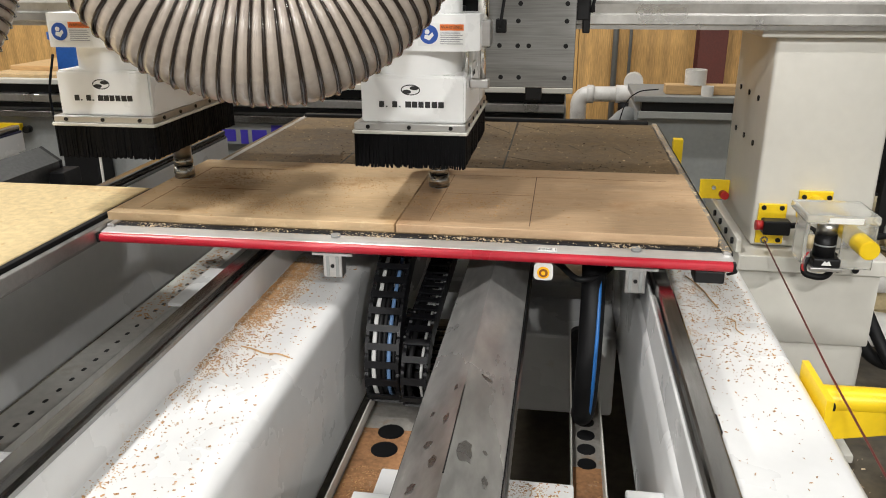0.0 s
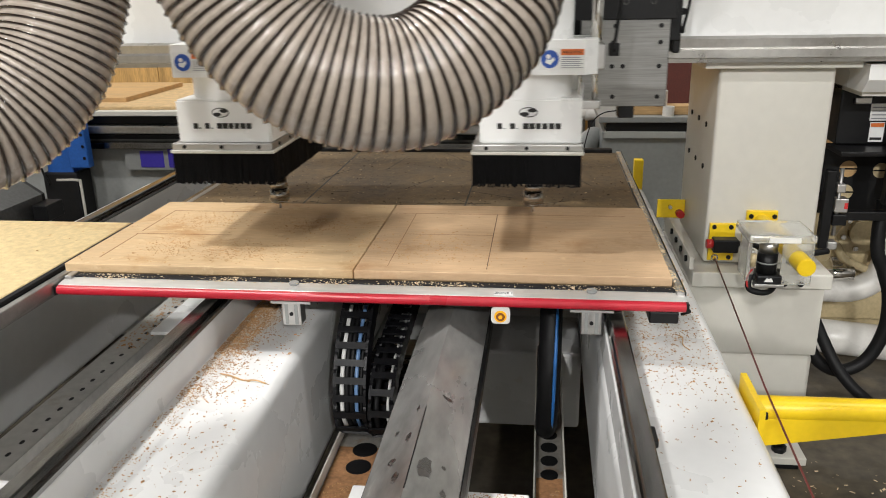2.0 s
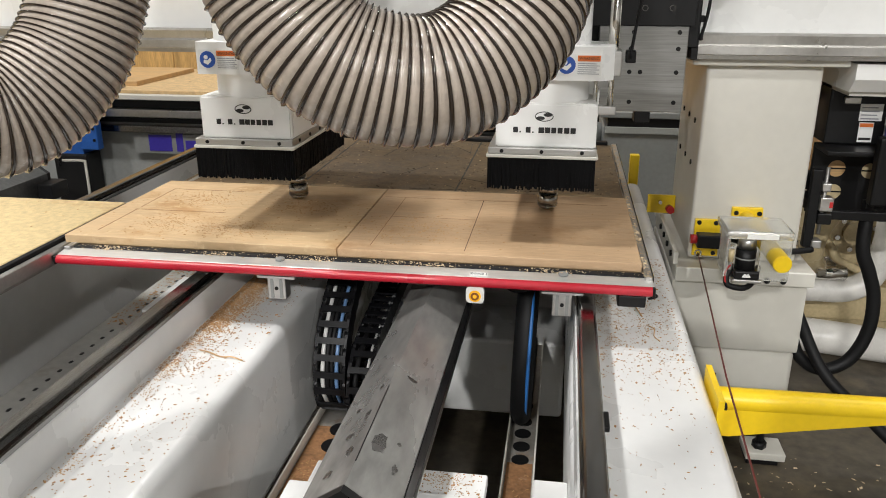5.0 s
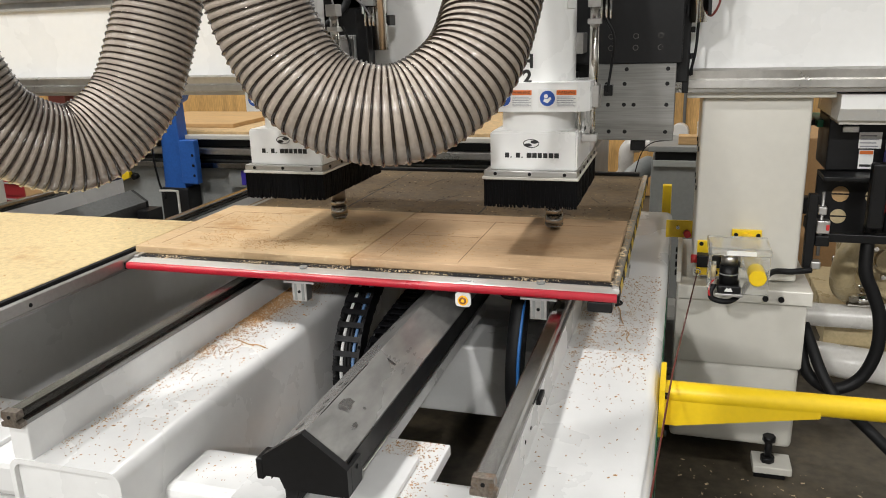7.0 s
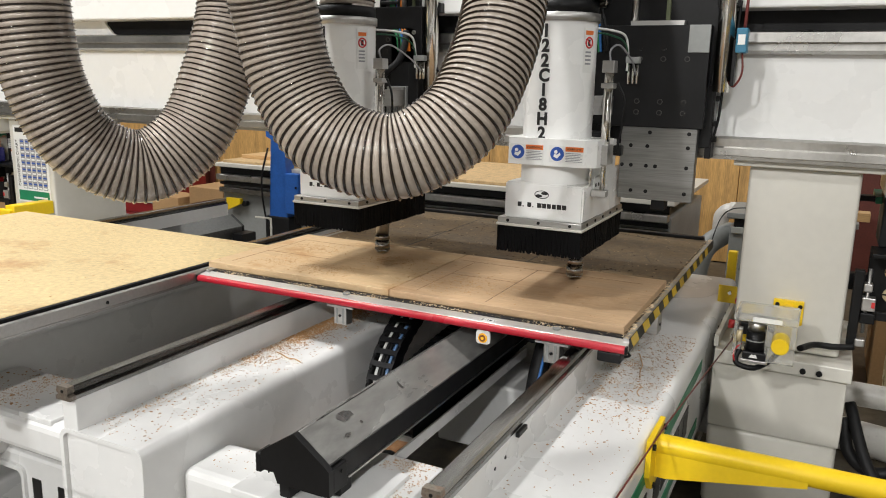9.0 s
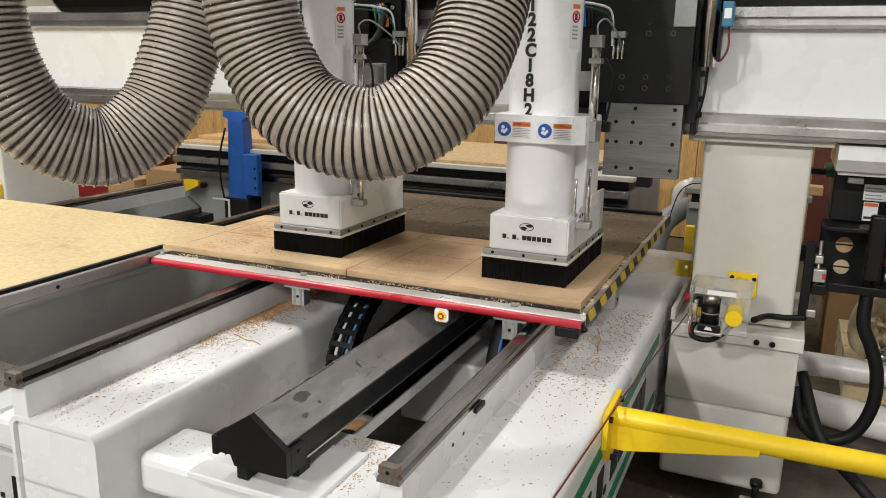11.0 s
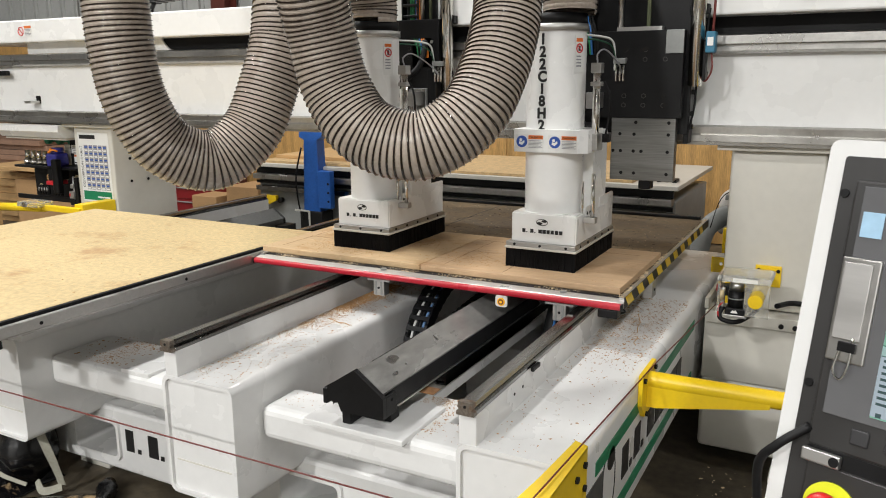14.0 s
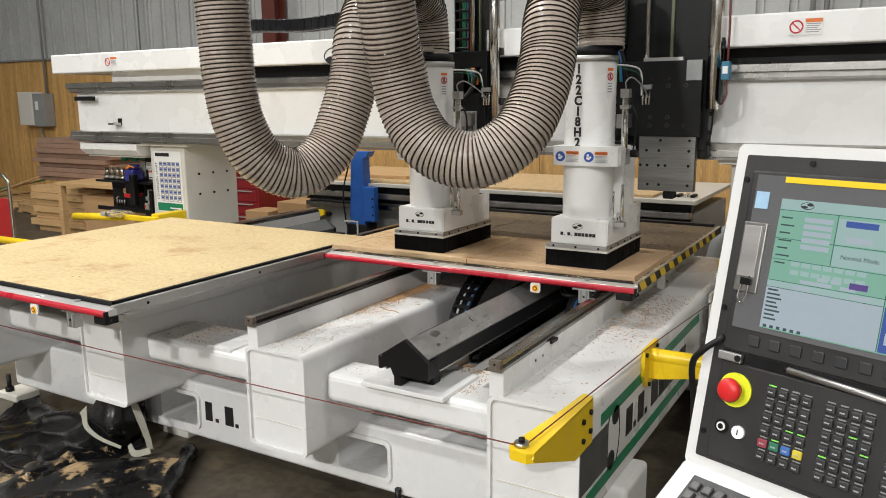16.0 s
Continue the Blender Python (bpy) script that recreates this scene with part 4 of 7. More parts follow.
def notice(parent, x0, x1, y, z0, z1):
    """A safety label: blue round pictogram beside an orange header and lines of print."""
    h = z1 - z0
    lab = part("safety_label", boxed(x0, x1, y - 0.0012, y, z0, z1), PAPER, parent, "blue and orange safety label")
    part("pictogram", rodded((x0 + h * 0.5, y - 0.0012, z0 + h * 0.5), (x0 + h * 0.5, y - 0.0022, z0 + h * 0.5), h * 0.42, 20), BLUEINK, lab)
    part("pictogram_mark", rodded((x0 + h * 0.42, y - 0.0022, z0 + h * 0.62), (x0 + h * 0.42, y - 0.003, z0 + h * 0.62), h * 0.11, 12), PAPER, lab)
    mark = bmesh.new()
    prism(mark, [(x0 + h * 0.28, z0 + h * 0.34), (x0 + h * 0.52, z0 + h * 0.24), (x0 + h * 0.72, z0 + h * 0.46), (x0 + h * 0.66, z0 + h * 0.60), (x0 + h * 0.50, z0 + h * 0.46), (x0 + h * 0.32, z0 + h * 0.50)], "y", y - 0.003, y - 0.0022)
    part("pictogram_mark", mark, PAPER, lab)
    part("header", boxed(x0 + h, x1 - 0.002, y - 0.0022, y - 0.0011, z1 - h * 0.32, z1 - h * 0.05), ORANGE, lab)
    words("lettering", "WARNING", h * 0.2, INK, pose((x0 + h + x1 - 0.002) / 2, y - 0.0024, z1 - h * 0.185, 90, 0, 0), lab)
    for k in range(6):
        part("print_line", boxed(x0 + h * 1.02, x1 - 0.004 - 0.006 * (k % 2), y - 0.002, y - 0.0011, z0 + h * (0.08 + 0.095 * k), z0 + h * (0.115 + 0.095 * k)), GREYINK, lab)
    return lab


def router_head(x, seed, wide):
    """One head; the wide one carries the broad drilled plates. The hood with its brush skirt slides up and down on the dust pipe."""
    edge = 0.385 if wide else 0.118
    h = thing("spindle_unit", "white dust-hooded router head with black brush skirt", "router head", (x, 0, 0), "router heads")
    # the pipe, a dust duct in front of the spindle
    pipe = smooth_edges(part("dust_pipe", rodded((-0.01, 1.165, 1.12), (-0.01, 1.165, 1.775), 0.106, 48), PURE, h, "white vertical dust pipe"))
    part("pipe_collar", rodded((-0.01, 1.165, 1.775), (-0.01, 1.165, 1.80), 0.112, 40), ALU, pipe)
    part("pipe_clamp", rodded((-0.01, 1.165, 1.80), (-0.01, 1.165, 1.835), 0.106, 40), RUBBER, pipe)
    for k, ch in enumerate("122C18H2"):
        words("lettering", ch, 0.05, INK, pose(-0.024, 1.0586, 1.745 - 0.0425 * k, 90, 0, -8), pipe, bold=0.0022)
    sign = part("side_sign", boxed(-0.021, 0.021, -0.001, 0.0006, -0.068, 0.062), PAPER, pipe, "narrow white warning label")
    sign.matrix_basis = pose(0.0873, 1.1217, 1.697, 0, 0, 66)
    part("header", boxed(-0.016, 0.016, -0.0018, -0.001, 0.04, 0.052), ORANGE, sign)
    ring = [Vector((0.0145 * math.cos(a), -0.0012, 0.018 + 0.0145 * math.sin(a))) for a in np.linspace(0, 2 * math.pi, 20)]
    part("ring", swept(ring, 0.0027, 6), REDINK, sign)
    part("pictogram", boxed(-0.005, 0.005, -0.0016, -0.001, 0.009, 0.027), INK, sign)
    slash = part("slash", boxed(-0.012, 0.012, -0.0022, -0.0012, -0.0014, 0.0014), REDINK, sign)
    slash.matrix_basis = pose(0, 0, 0.018, 0, 45, 0)
    for k in range(4):
        part("print_line", boxed(-0.014, 0.010, -0.0017, -0.001, -0.012 - 0.011 * k, -0.007 - 0.011 * k), GREYINK, sign)
    # the bracket that carries the safety labels
    bm = bmesh.new()
    prism(bm, [(-0.126, 1.06), (-0.118, 1.035), (0.12, 1.035), (0.15, 1.06), (0.155, 1.22), (-0.126, 1.22)], "z", 1.355, 1.435)
    br = part("label_bracket", bm, PURE, h, "white bracket with safety labels")
    notice(br, -0.112, -0.005, 1.0345, 1.367, 1.417)
    notice(br, 0.012, 0.118, 1.0345, 1.367, 1.417)
    part("clamp", boxed(0.135, 0.17, 1.10, 1.17, 1.36, 1.42, bevel=0.003), ALU, h, "aluminium cylinder clamp")
    # lifting cylinder beside the pipe
    cyl = part("air_cylinder", rodded((0.150, 1.14, 1.36), (0.150, 1.14, 1.63), 0.0135, 18), CHROME, h, "chrome air cylinder")
    part("end_block", boxed(0.132, 0.168, 1.12, 1.16, 1.63, 1.665, bevel=0.002), ALU, cyl)
    part("end_block", boxed(0.132, 0.168, 1.12, 1.16, 1.585, 1.60, bevel=0.002), ALU, cyl)
    part("air_line", swept(spline([(0.150, 1.14, 1.665), (0.152, 1.13, 1.695), (0.165, 1.18, 1.71), (0.175, 1.30, 1.67), (0.17, 1.39, 1.63)], 8), 0.003, 6), GREYINK, cyl)
    part("air_line", swept(spline([(0.18, 1.13, 1.60), (0.205, 1.12, 1.55), (0.20, 1.13, 1.48), (0.19, 1.12, 1.40)], 8), 0.004, 6), RUBBER, cyl)
    part("fitting", boxed(0.18, 0.205, 1.12, 1.15, 1.39, 1.42, bevel=0.003), COVERDARK, cyl)
    # spindle behind the pipe
    part("spindle_body", rodded((0, 1.41, 1.10), (0, 1.41, 1.44), 0.075, 28), BLACKP, h)
    nose = part("collet_nut", rodded((0, 1.41, 0.940), (0, 1.41, 0.974), 0.030, 28), TOOLSTEEL, h, "polished steel collet nut")
    part("nut_chamfer", rodded((0, 1.41, 0.932), (0, 1.41, 0.940), 0.024, 28, 0.030), TOOLSTEEL, nose)
    part("nut_ring", rodded((0, 1.41, 0.974), (0, 1.41, 0.979), 0.0265, 24), COVERDARK, nose)
    part("lock_ring", rodded((0, 1.41, 0.979), (0, 1.41, 1.0), 0.0285, 28), TOOLSTEEL, nose)
    part("spindle_nose", rodded((0, 1.41, 1.0), (0, 1.41, 1.10), 0.026, 20), STEEL, h)
    part("cutter", rodded((0, 1.41, 0.912), (0, 1.41, 0.933), 0.0035, 8), STEEL, h, "thin steel cutter")
    # carriage plates, ways and cables
    car = part("carriage_plate", boxed(0.02, edge, 1.43, 1.475, 1.462, 1.785, bevel=0.002), BLACKP, h, "black drilled carriage plate")
    for k in range(3 if wide else 0):
        for z in (1.51, 1.545, 1.68, 1.715):
            b = part("bolt", rodded((0.17 + 0.075 * k, 1.4302, z), (0.17 + 0.075 * k, 1.4275, z), 0.0088, 14), material("worn_bolt_rim", (0.075, 0.072, 0.068), 0.3, 0.6), car)
            part("bolt_socket", rodded((0.17 + 0.075 * k, 1.4275, z), (0.17 + 0.075 * k, 1.427, z), 0.0062, 10), COVERDARK, b)
    if wide:
        part("corner_plate", boxed(0.32, 0.385, 1.424, 1.4302, 1.70, 1.785, bevel=0.002), GREYP, car)
        part("bolt_bar", boxed(0.13, 0.30, 1.44, 1.475, 1.785, 1.80), ALU, car)
    else:
        upper = part("drilled_plate", boxed(-0.09, 0.150, 1.43, 1.468, 1.66, 1.86, bevel=0.002), BLACKP, car, "black drilled plate")
        for bx, bz in ((0.007, 1.742), (0.074, 1.69), (0.0, 1.70), (-0.04, 1.70)):
            part("bolt_socket", rodded((bx, 1.4302, bz), (bx, 1.4288, bz), 0.0085, 12), material("worn_bolt_rim", (0.075, 0.072, 0.068), 0.3, 0.6), upper)
            part("bolt_hole", rodded((bx, 1.4288, bz), (bx, 1.428, bz), 0.0068, 12), COVERDARK, upper)
        for bx, bz in ((0.118, 1.767), (0.118, 1.715), (0.066, 1.735)):
            part("bolt", rodded((bx, 1.43, bz), (bx, 1.425, bz), 0.0075, 12), STEEL, upper)
        part("side_cover", boxed(0.102, 0.145, 1.415, 1.455, 1.36, 1.655, bevel=0.003), BLACKP, car)
        sink = part("cooling_fins", boxed(0.024, 0.100, 1.405, 1.43, 1.44, 1.572, bevel=0.002), GREYP, car, "grey finned motor housing")
        for k in range(9):
            part("fin", boxed(0.0255 + 0.0084 * k, 0.0295 + 0.0084 * k, 1.392, 1.405, 1.442, 1.57), ALU, sink)
        grille = part("vent_grille", boxed(-0.088, -0.024, 1.415, 1.43, 1.57, 1.655), COVERDARK, car, "dark slotted vent")
        for k in range(8):
            part("slat", boxed(-0.086 + 0.0078 * k, -0.0825 + 0.0078 * k, 1.408, 1.415, 1.574, 1.65), GREYP, grille)
        part("cable_sleeve", swept(spline([(0.09, 1.42, 1.77), (0.098, 1.40, 1.73), (0.085, 1.37, 1.66), (0.03, 1.33, 1.60), (-0.02, 1.32, 1.55), (-0.035, 1.32, 1.53)], 8), 0.013, 10), RUBBER, car)
        for k, m in enumerate((CABLEG, YELLOW, COPPERY)):
            part("cable", swept(spline([(-0.03 + 0.004 * k, 1.32, 1.537), (-0.05 + 0.010 * k, 1.31, 1.51), (-0.052 + 0.012 * k, 1.31, 1.47), (-0.04 + 0.01 * k, 1.32, 1.42)], 8), 0.0045, 6), m, car)
    low = part("way_plate", boxed(0.125 if wide else 0.03, edge - 0.015, 1.435, 1.48, 1.222, 1.462, bevel=0.002), ALUV, h, "milled grey aluminium plate")
    for z, xs in ((1.445, (0.22, 0.345)), (1.40, (0.16, 0.215, 0.345)), (1.335, (0.135, 0.165, 0.215, 0.245, 0.345)), (1.25, (0.17, 0.22, 0.345))):
        for bx in (xs if wide else ()):
            part("bolt", rodded((bx, 1.4352, z), (bx, 1.4325, z), 0.0065, 10), COVERDARK, low)
    part("bumper_block", boxed(0.62 * edge, 0.62 * edge + 0.045, 1.44, 1.50, 1.188, 1.222, bevel=0.003), RUBBER, low)
    part("back_plate", boxed(-0.06, edge + 0.02 if wide else 0.112, 1.485, 1.56, 1.40, 2.5, bevel=0.003), BLACKP, h, "black steel back plate")
    rod_x = 0.425 if wide else 0.172
    column = part("guide_column", rodded((rod_x, 1.465, 1.58 if wide else 1.52), (rod_x, 1.465, 2.5), 0.027, 24), CHROME, h, "polished guide column")
    for z in (1.60, 1.84, 2.1):
        part("column_clamp", boxed(rod_x - 0.034, rod_x + 0.034, 1.47, 1.53, z, z + 0.035, bevel=0.003), BLACKP, column)
    part("ball_screw", rodded((0.14 if wide else 0.06, 1.455, 1.79), (0.14 if wide else 0.06, 1.455, 2.5), 0.010, 14), STEEL, h)
    part("drive_belt", boxed(0.235 if wide else 0.085, 0.247 if wide else 0.092, 1.47, 1.484, 1.80, 2.5), material("dull_yellow_green_lead", (0.10, 0.115, 0.06), 0.5, vary=0.1), h)
    if wide:
        part("edge_cover", boxed(0.388, 0.408, 1.49, 1.56, 1.365, 1.86, bevel=0.003), BLACKP, h)
        for z in (1.42, 1.47, 1.55, 1.66):
            part("edge_fitting", boxed(0.408, 0.42, 1.50, 1.52, z, z + 0.018, bevel=0.002), COVERDARK, h)
        part("edge_cable", swept(spline([(0.46, 1.485, 1.86), (0.452, 1.48, 1.74), (0.43, 1.482, 1.60), (0.424, 1.485, 1.5), (0.41, 1.49, 1.42)], 8), 0.0045, 6), RUBBER, h)
        sensor = part("sensor", boxed(0.46, 0.493, 1.43, 1.48, 1.70, 1.775, bevel=0.004), material("teal_valve_plastic", (0.03, 0.16, 0.26), 0.4, vary=0.1), h, "teal pneumatic sensor")
        part("sensor_label", boxed(0.466, 0.487, 1.4285, 1.43, 1.725, 1.755), PAPER, sensor)
        part("sensor_foot", boxed(0.452, 0.463, 1.44, 1.48, 1.60, 1.74, bevel=0.002), COVERDARK, sensor)
        part("sensor_lead", swept(spline([(0.48, 1.455, 1.775), (0.482, 1.45, 1.9), (0.475, 1.46, 2.1), (0.475, 1.46, 2.4)], 8), 0.005, 6), REDROPE, sensor)
        part("sensor_lead", swept(spline([(0.48, 1.45, 1.70), (0.485, 1.445, 1.64), (0.465, 1.45, 1.60), (0.445, 1.46, 1.61)], 8), 0.0035, 6), REDROPE, sensor)
    # cables come down an open cable ladder, then fan out to the fittings
    for k, (mat, dx, end) in enumerate(((CABLEG, 0.0, 0.015), (CABLEG, 0.012, 0.03), (RUBBER, 0.022, 0.02), (COPPERY, 0.033, 0.05), (COPPERY, 0.044, 0.06), (CABLEB, 0.026, 0.035))):
        dx, end = (dx, end) if wide else (dx + 0.022, end + 0.036)
        mat = RUBBER if wide and mat is COPPERY else mat
        part("cable", swept(spline([(-0.015 + dx, 1.455, 2.45), (-0.015 + dx, 1.455, 2.1), (-0.015 + dx, 1.45, 1.86), (0.0 + dx, 1.44, 1.80), (end, 1.425, 1.745), (end + 0.005, 1.425, 1.70)], 8), 0.0052, 8), mat, h)
    for k in range(14):
        part("cable_chain_link", boxed(-0.03, 0.045, 1.438, 1.446, 1.87 + 0.045 * k, 1.882 + 0.045 * k, bevel=0.002, seg=1), PLASTIC, h)
    for x in (-0.034, 0.043):
        part("cable_chain_side", boxed(x, x + 0.006, 1.438, 1.475, 1.86, 2.5), PLASTIC, h)
    part("air_line", swept(spline([(0.03, 1.30, 1.77), (0.09, 1.36, 1.765), (0.125, 1.40, 1.75), (0.135, 1.41, 1.70), (0.135, 1.41, 1.64)], 8), 0.004, 6), CABLEW, h)
    part("air_line", swept(spline([(0.02, 1.28, 1.755), (0.09, 1.34, 1.75), (0.13, 1.40, 1.72), (0.14, 1.415, 1.62)], 8), 0.003, 6), material("dark_green_line", (0.012, 0.07, 0.035), 0.4, vary=0.1), h)
    mani = part("manifold", boxed(0.13, 0.175, 1.405, 1.43, 1.665, 1.685, bevel=0.002), GREYP, h)
    for dx in (0.14, 0.155, 0.168):
        part("fitting", rodded((dx, 1.415, 1.60), (dx, 1.415, 1.66), 0.005, 8), CHROME, mani)
    part("valve", boxed(0.06, 0.10, 1.30, 1.40, 1.50, 1.56, bevel=0.003), ALU, h)
    part("back_column", boxed(0.03, 0.116, 1.24, 1.42, 1.12, 1.42, bevel=0.004), PURE, h)
    # the hood, which slides; built raised
    hood = thing("hood", "white box hood with black brush skirt", "")
    hood.parent = h
    bm = bmesh.new()
    prism(bm, [(-0.132, 1.192), (-0.132, 1.305), (0.118, 1.305), (0.118, 1.192)], "y", 1.055, 1.525)
    bmesh.ops.bevel(bm, geom=list(bm.edges), offset=0.005, segments=2, affect="EDGES")
    part("hood_box", bm, PURE, hood)
    part("hood_ear", prismed([(1.33, 1.30), (1.34, 1.335), (1.525, 1.335), (1.525, 1.30)], "x", 0.108, 0.117), PURE, hood)
    lug = part("hood_lug", boxed(0.119, 0.123, 1.15, 1.22, 1.26, 1.325), PURE, hood)
    for y in (1.165, 1.195):
        part("screw", rodded((0.123, y, 1.30), (0.1245, y, 1.30), 0.006, 8), COVERDARK, lug)
    part("lift_rod", rodded((0.150, 1.14, 1.285), (0.150, 1.14, 1.45), 0.0075, 14), CHROME, hood, "chrome lifting rod")
    part("guide_rod", rodded((0.112, 1.135, 1.29), (0.112, 1.135, 1.42), 0.005, 12), CHROME, hood)
    part("rod_foot", boxed(0.119, 0.165, 1.125, 1.158, 1.268, 1.29, bevel=0.003), ALU, hood)
    plate = part("clamp_plate", boxed(-0.150, 0.121, 1.045, 1.535, 1.176, 1.194, bevel=0.003), ALU, hood, "aluminium clamp plate")
    part("clamp_lip", boxed(-0.154, 0.125, 1.041, 1.539, 1.168, 1.176, bevel=0.002), CREAM, hood)
    for k in range(3):
        part("bolt", rodded((-0.115 + 0.1 * k, 1.0455, 1.185), (-0.115 + 0.1 * k, 1.042, 1.185), 0.005, 8), COVERDARK, plate)
    for k in range(5):
        part("bolt", rodded((0.1205, 1.10 + 0.09 * k, 1.185), (0.124, 1.10 + 0.09 * k, 1.185), 0.005, 8), COVERDARK, plate)
    part("brush_skirt", fringe(-0.148, 0.119, 1.047, 1.533, 1.085, 1.168, seed), BRISTLE, hood, "black bristle skirt")
    oval_mark(hood, -0.012, 1.0545, 1.272, 0.022)
    for k, w in enumerate((0.012, 0.004, 0.012, 0.004, 0.014, 0.013, 0.012, 0.012, 0.013, 0.013)):
        x0 = -0.088 + 0.0158 * k
        part("letter_bar", boxed(x0, x0 + w, 1.0535, 1.0552, 1.231, 1.245 if w > 0.005 else 1.234), INK, hood)
    return h, hood


heads = [router_head(-0.182 - 0.785, 5, False), router_head(-0.182, 6, True)]


# ---------------------------------------------------------------- the suction hoses
def suction_hose(points, label):
    """A ribbed hose: a sleeve bulging between the turns of the dark spiral that stiffens it."""
    h = thing("suction_hose", label, "hose", group="suction hoses")
    pitch, r, per, seg = 0.0157, 0.0925, 6, 36
    line = evenly(spline(points, 24), pitch / per)
    fr = frames_along(line)
    prof = [-0.0004, 0.0014, 0.0026, 0.0031, 0.0027, 0.0014]

    def place(i, k, out):
        """The point i steps along, k of seg round, out beyond the base radius; the ribs climb with k."""
        i = min(max(i, 0), len(fr) - 1.001)
        a, f = fr[int(i)], i - int(i)
        b = fr[int(i) + 1]
        c, u, w = a[0].lerp(b[0], f), a[2].lerp(b[2], f), a[3].lerp(b[3], f)
        ang = 2 * math.pi * k / seg
        return c + (r + out) * (math.cos(ang) * u + math.sin(ang) * w)

    verts, faces = [], []
    n = len(fr) - per - 1
    for i in range(n):
        for k in range(seg):
            verts.append(place(i + per * k / seg, k, prof[i % per]))
    for i in range(n - 1):
        for k in range(seg):
            a = i * seg + k
            if k < seg - 1:
                faces.append((a, a + 1, a + 1 + seg, a + seg))
            elif i + per < n - 1:
                b = (i + per) * seg
                faces.append((a, b, b + seg, a + seg))
    me = bpy.data.meshes.new("sleeve")
    me.from_pydata([tuple(v) for v in verts], [], faces)
    me.materials.append(HOSE)
    for q in me.polygons:
        q.use_smooth = True
    ob = new("sleeve", me)
    ob.parent = h
    tagged(ob, label="beige plastic sleeve")
    verts, faces = [], []
    turns = (n - per) // per
    for s in range(turns * seg):
        i, k = per * s / seg, s % seg
        for step, out in ((-1.12, -0.0003), (-0.84, 0.0040), (-0.12, 0.0066), (0.60, 0.0042), (0.88, -0.0003)):
            verts.append(place(i + step, k, out))
    for s in range(turns * seg - 1):
        for j in range(4):
            a = s * 5 + j
            faces.append((a, a + 1, a + 6, a + 5))
    me = bpy.data.meshes.new("spiral")
    me.from_pydata([tuple(v) for v in verts], [], faces)
    me.materials.append(WIRE)
    for q in me.polygons:
        q.use_smooth = True
    ob = new("spiral", me)
    ob.parent = h
    tagged(ob, label="dark brown stiffening spiral")
    return h


hose_right = suction_hose([(-0.55, 0.10, 2.6), (-0.57, 0.12, 2.2), (-0.583, 0.18, 1.901), (-0.582, 0.226, 1.748), (-0.551, 0.248, 1.595), (-0.46, 0.257, 1.475), (-0.317, 0.301, 1.439), (-0.208, 0.38, 1.511),
                           (-0.172, 0.465, 1.635), (-0.166, 0.538, 1.773), (-0.179, 0.60, 1.915), (-0.19, 0.75, 2.07), (-0.195, 0.97, 2.13), (-0.195, 1.13, 2.05), (-0.192, 1.165, 1.92), (-0.192, 1.165, 1.83)],
                          "thick beige ribbed suction hose hanging in a loop")
hose_left = suction_hose([(-1.19, 0.08, 2.6), (-1.20, 0.09, 2.2), (-1.202, 0.106, 1.871), (-1.197, 0.11, 1.713), (-1.178, 0.128, 1.557), (-1.131, 0.186, 1.42), (-1.049, 0.295, 1.365), (-0.978, 0.401, 1.445),
                          (-0.945, 0.465, 1.585), (-0.924, 0.512, 1.735), (-0.922, 0.55, 1.89), (-0.94, 0.70, 2.06), (-0.965, 0.95, 2.13), (-0.977, 1.13, 2.05), (-0.977, 1.165, 1.92), (-0.977, 1.165, 1.83)],
                         "thick beige ribbed suction hose hanging in a loop")


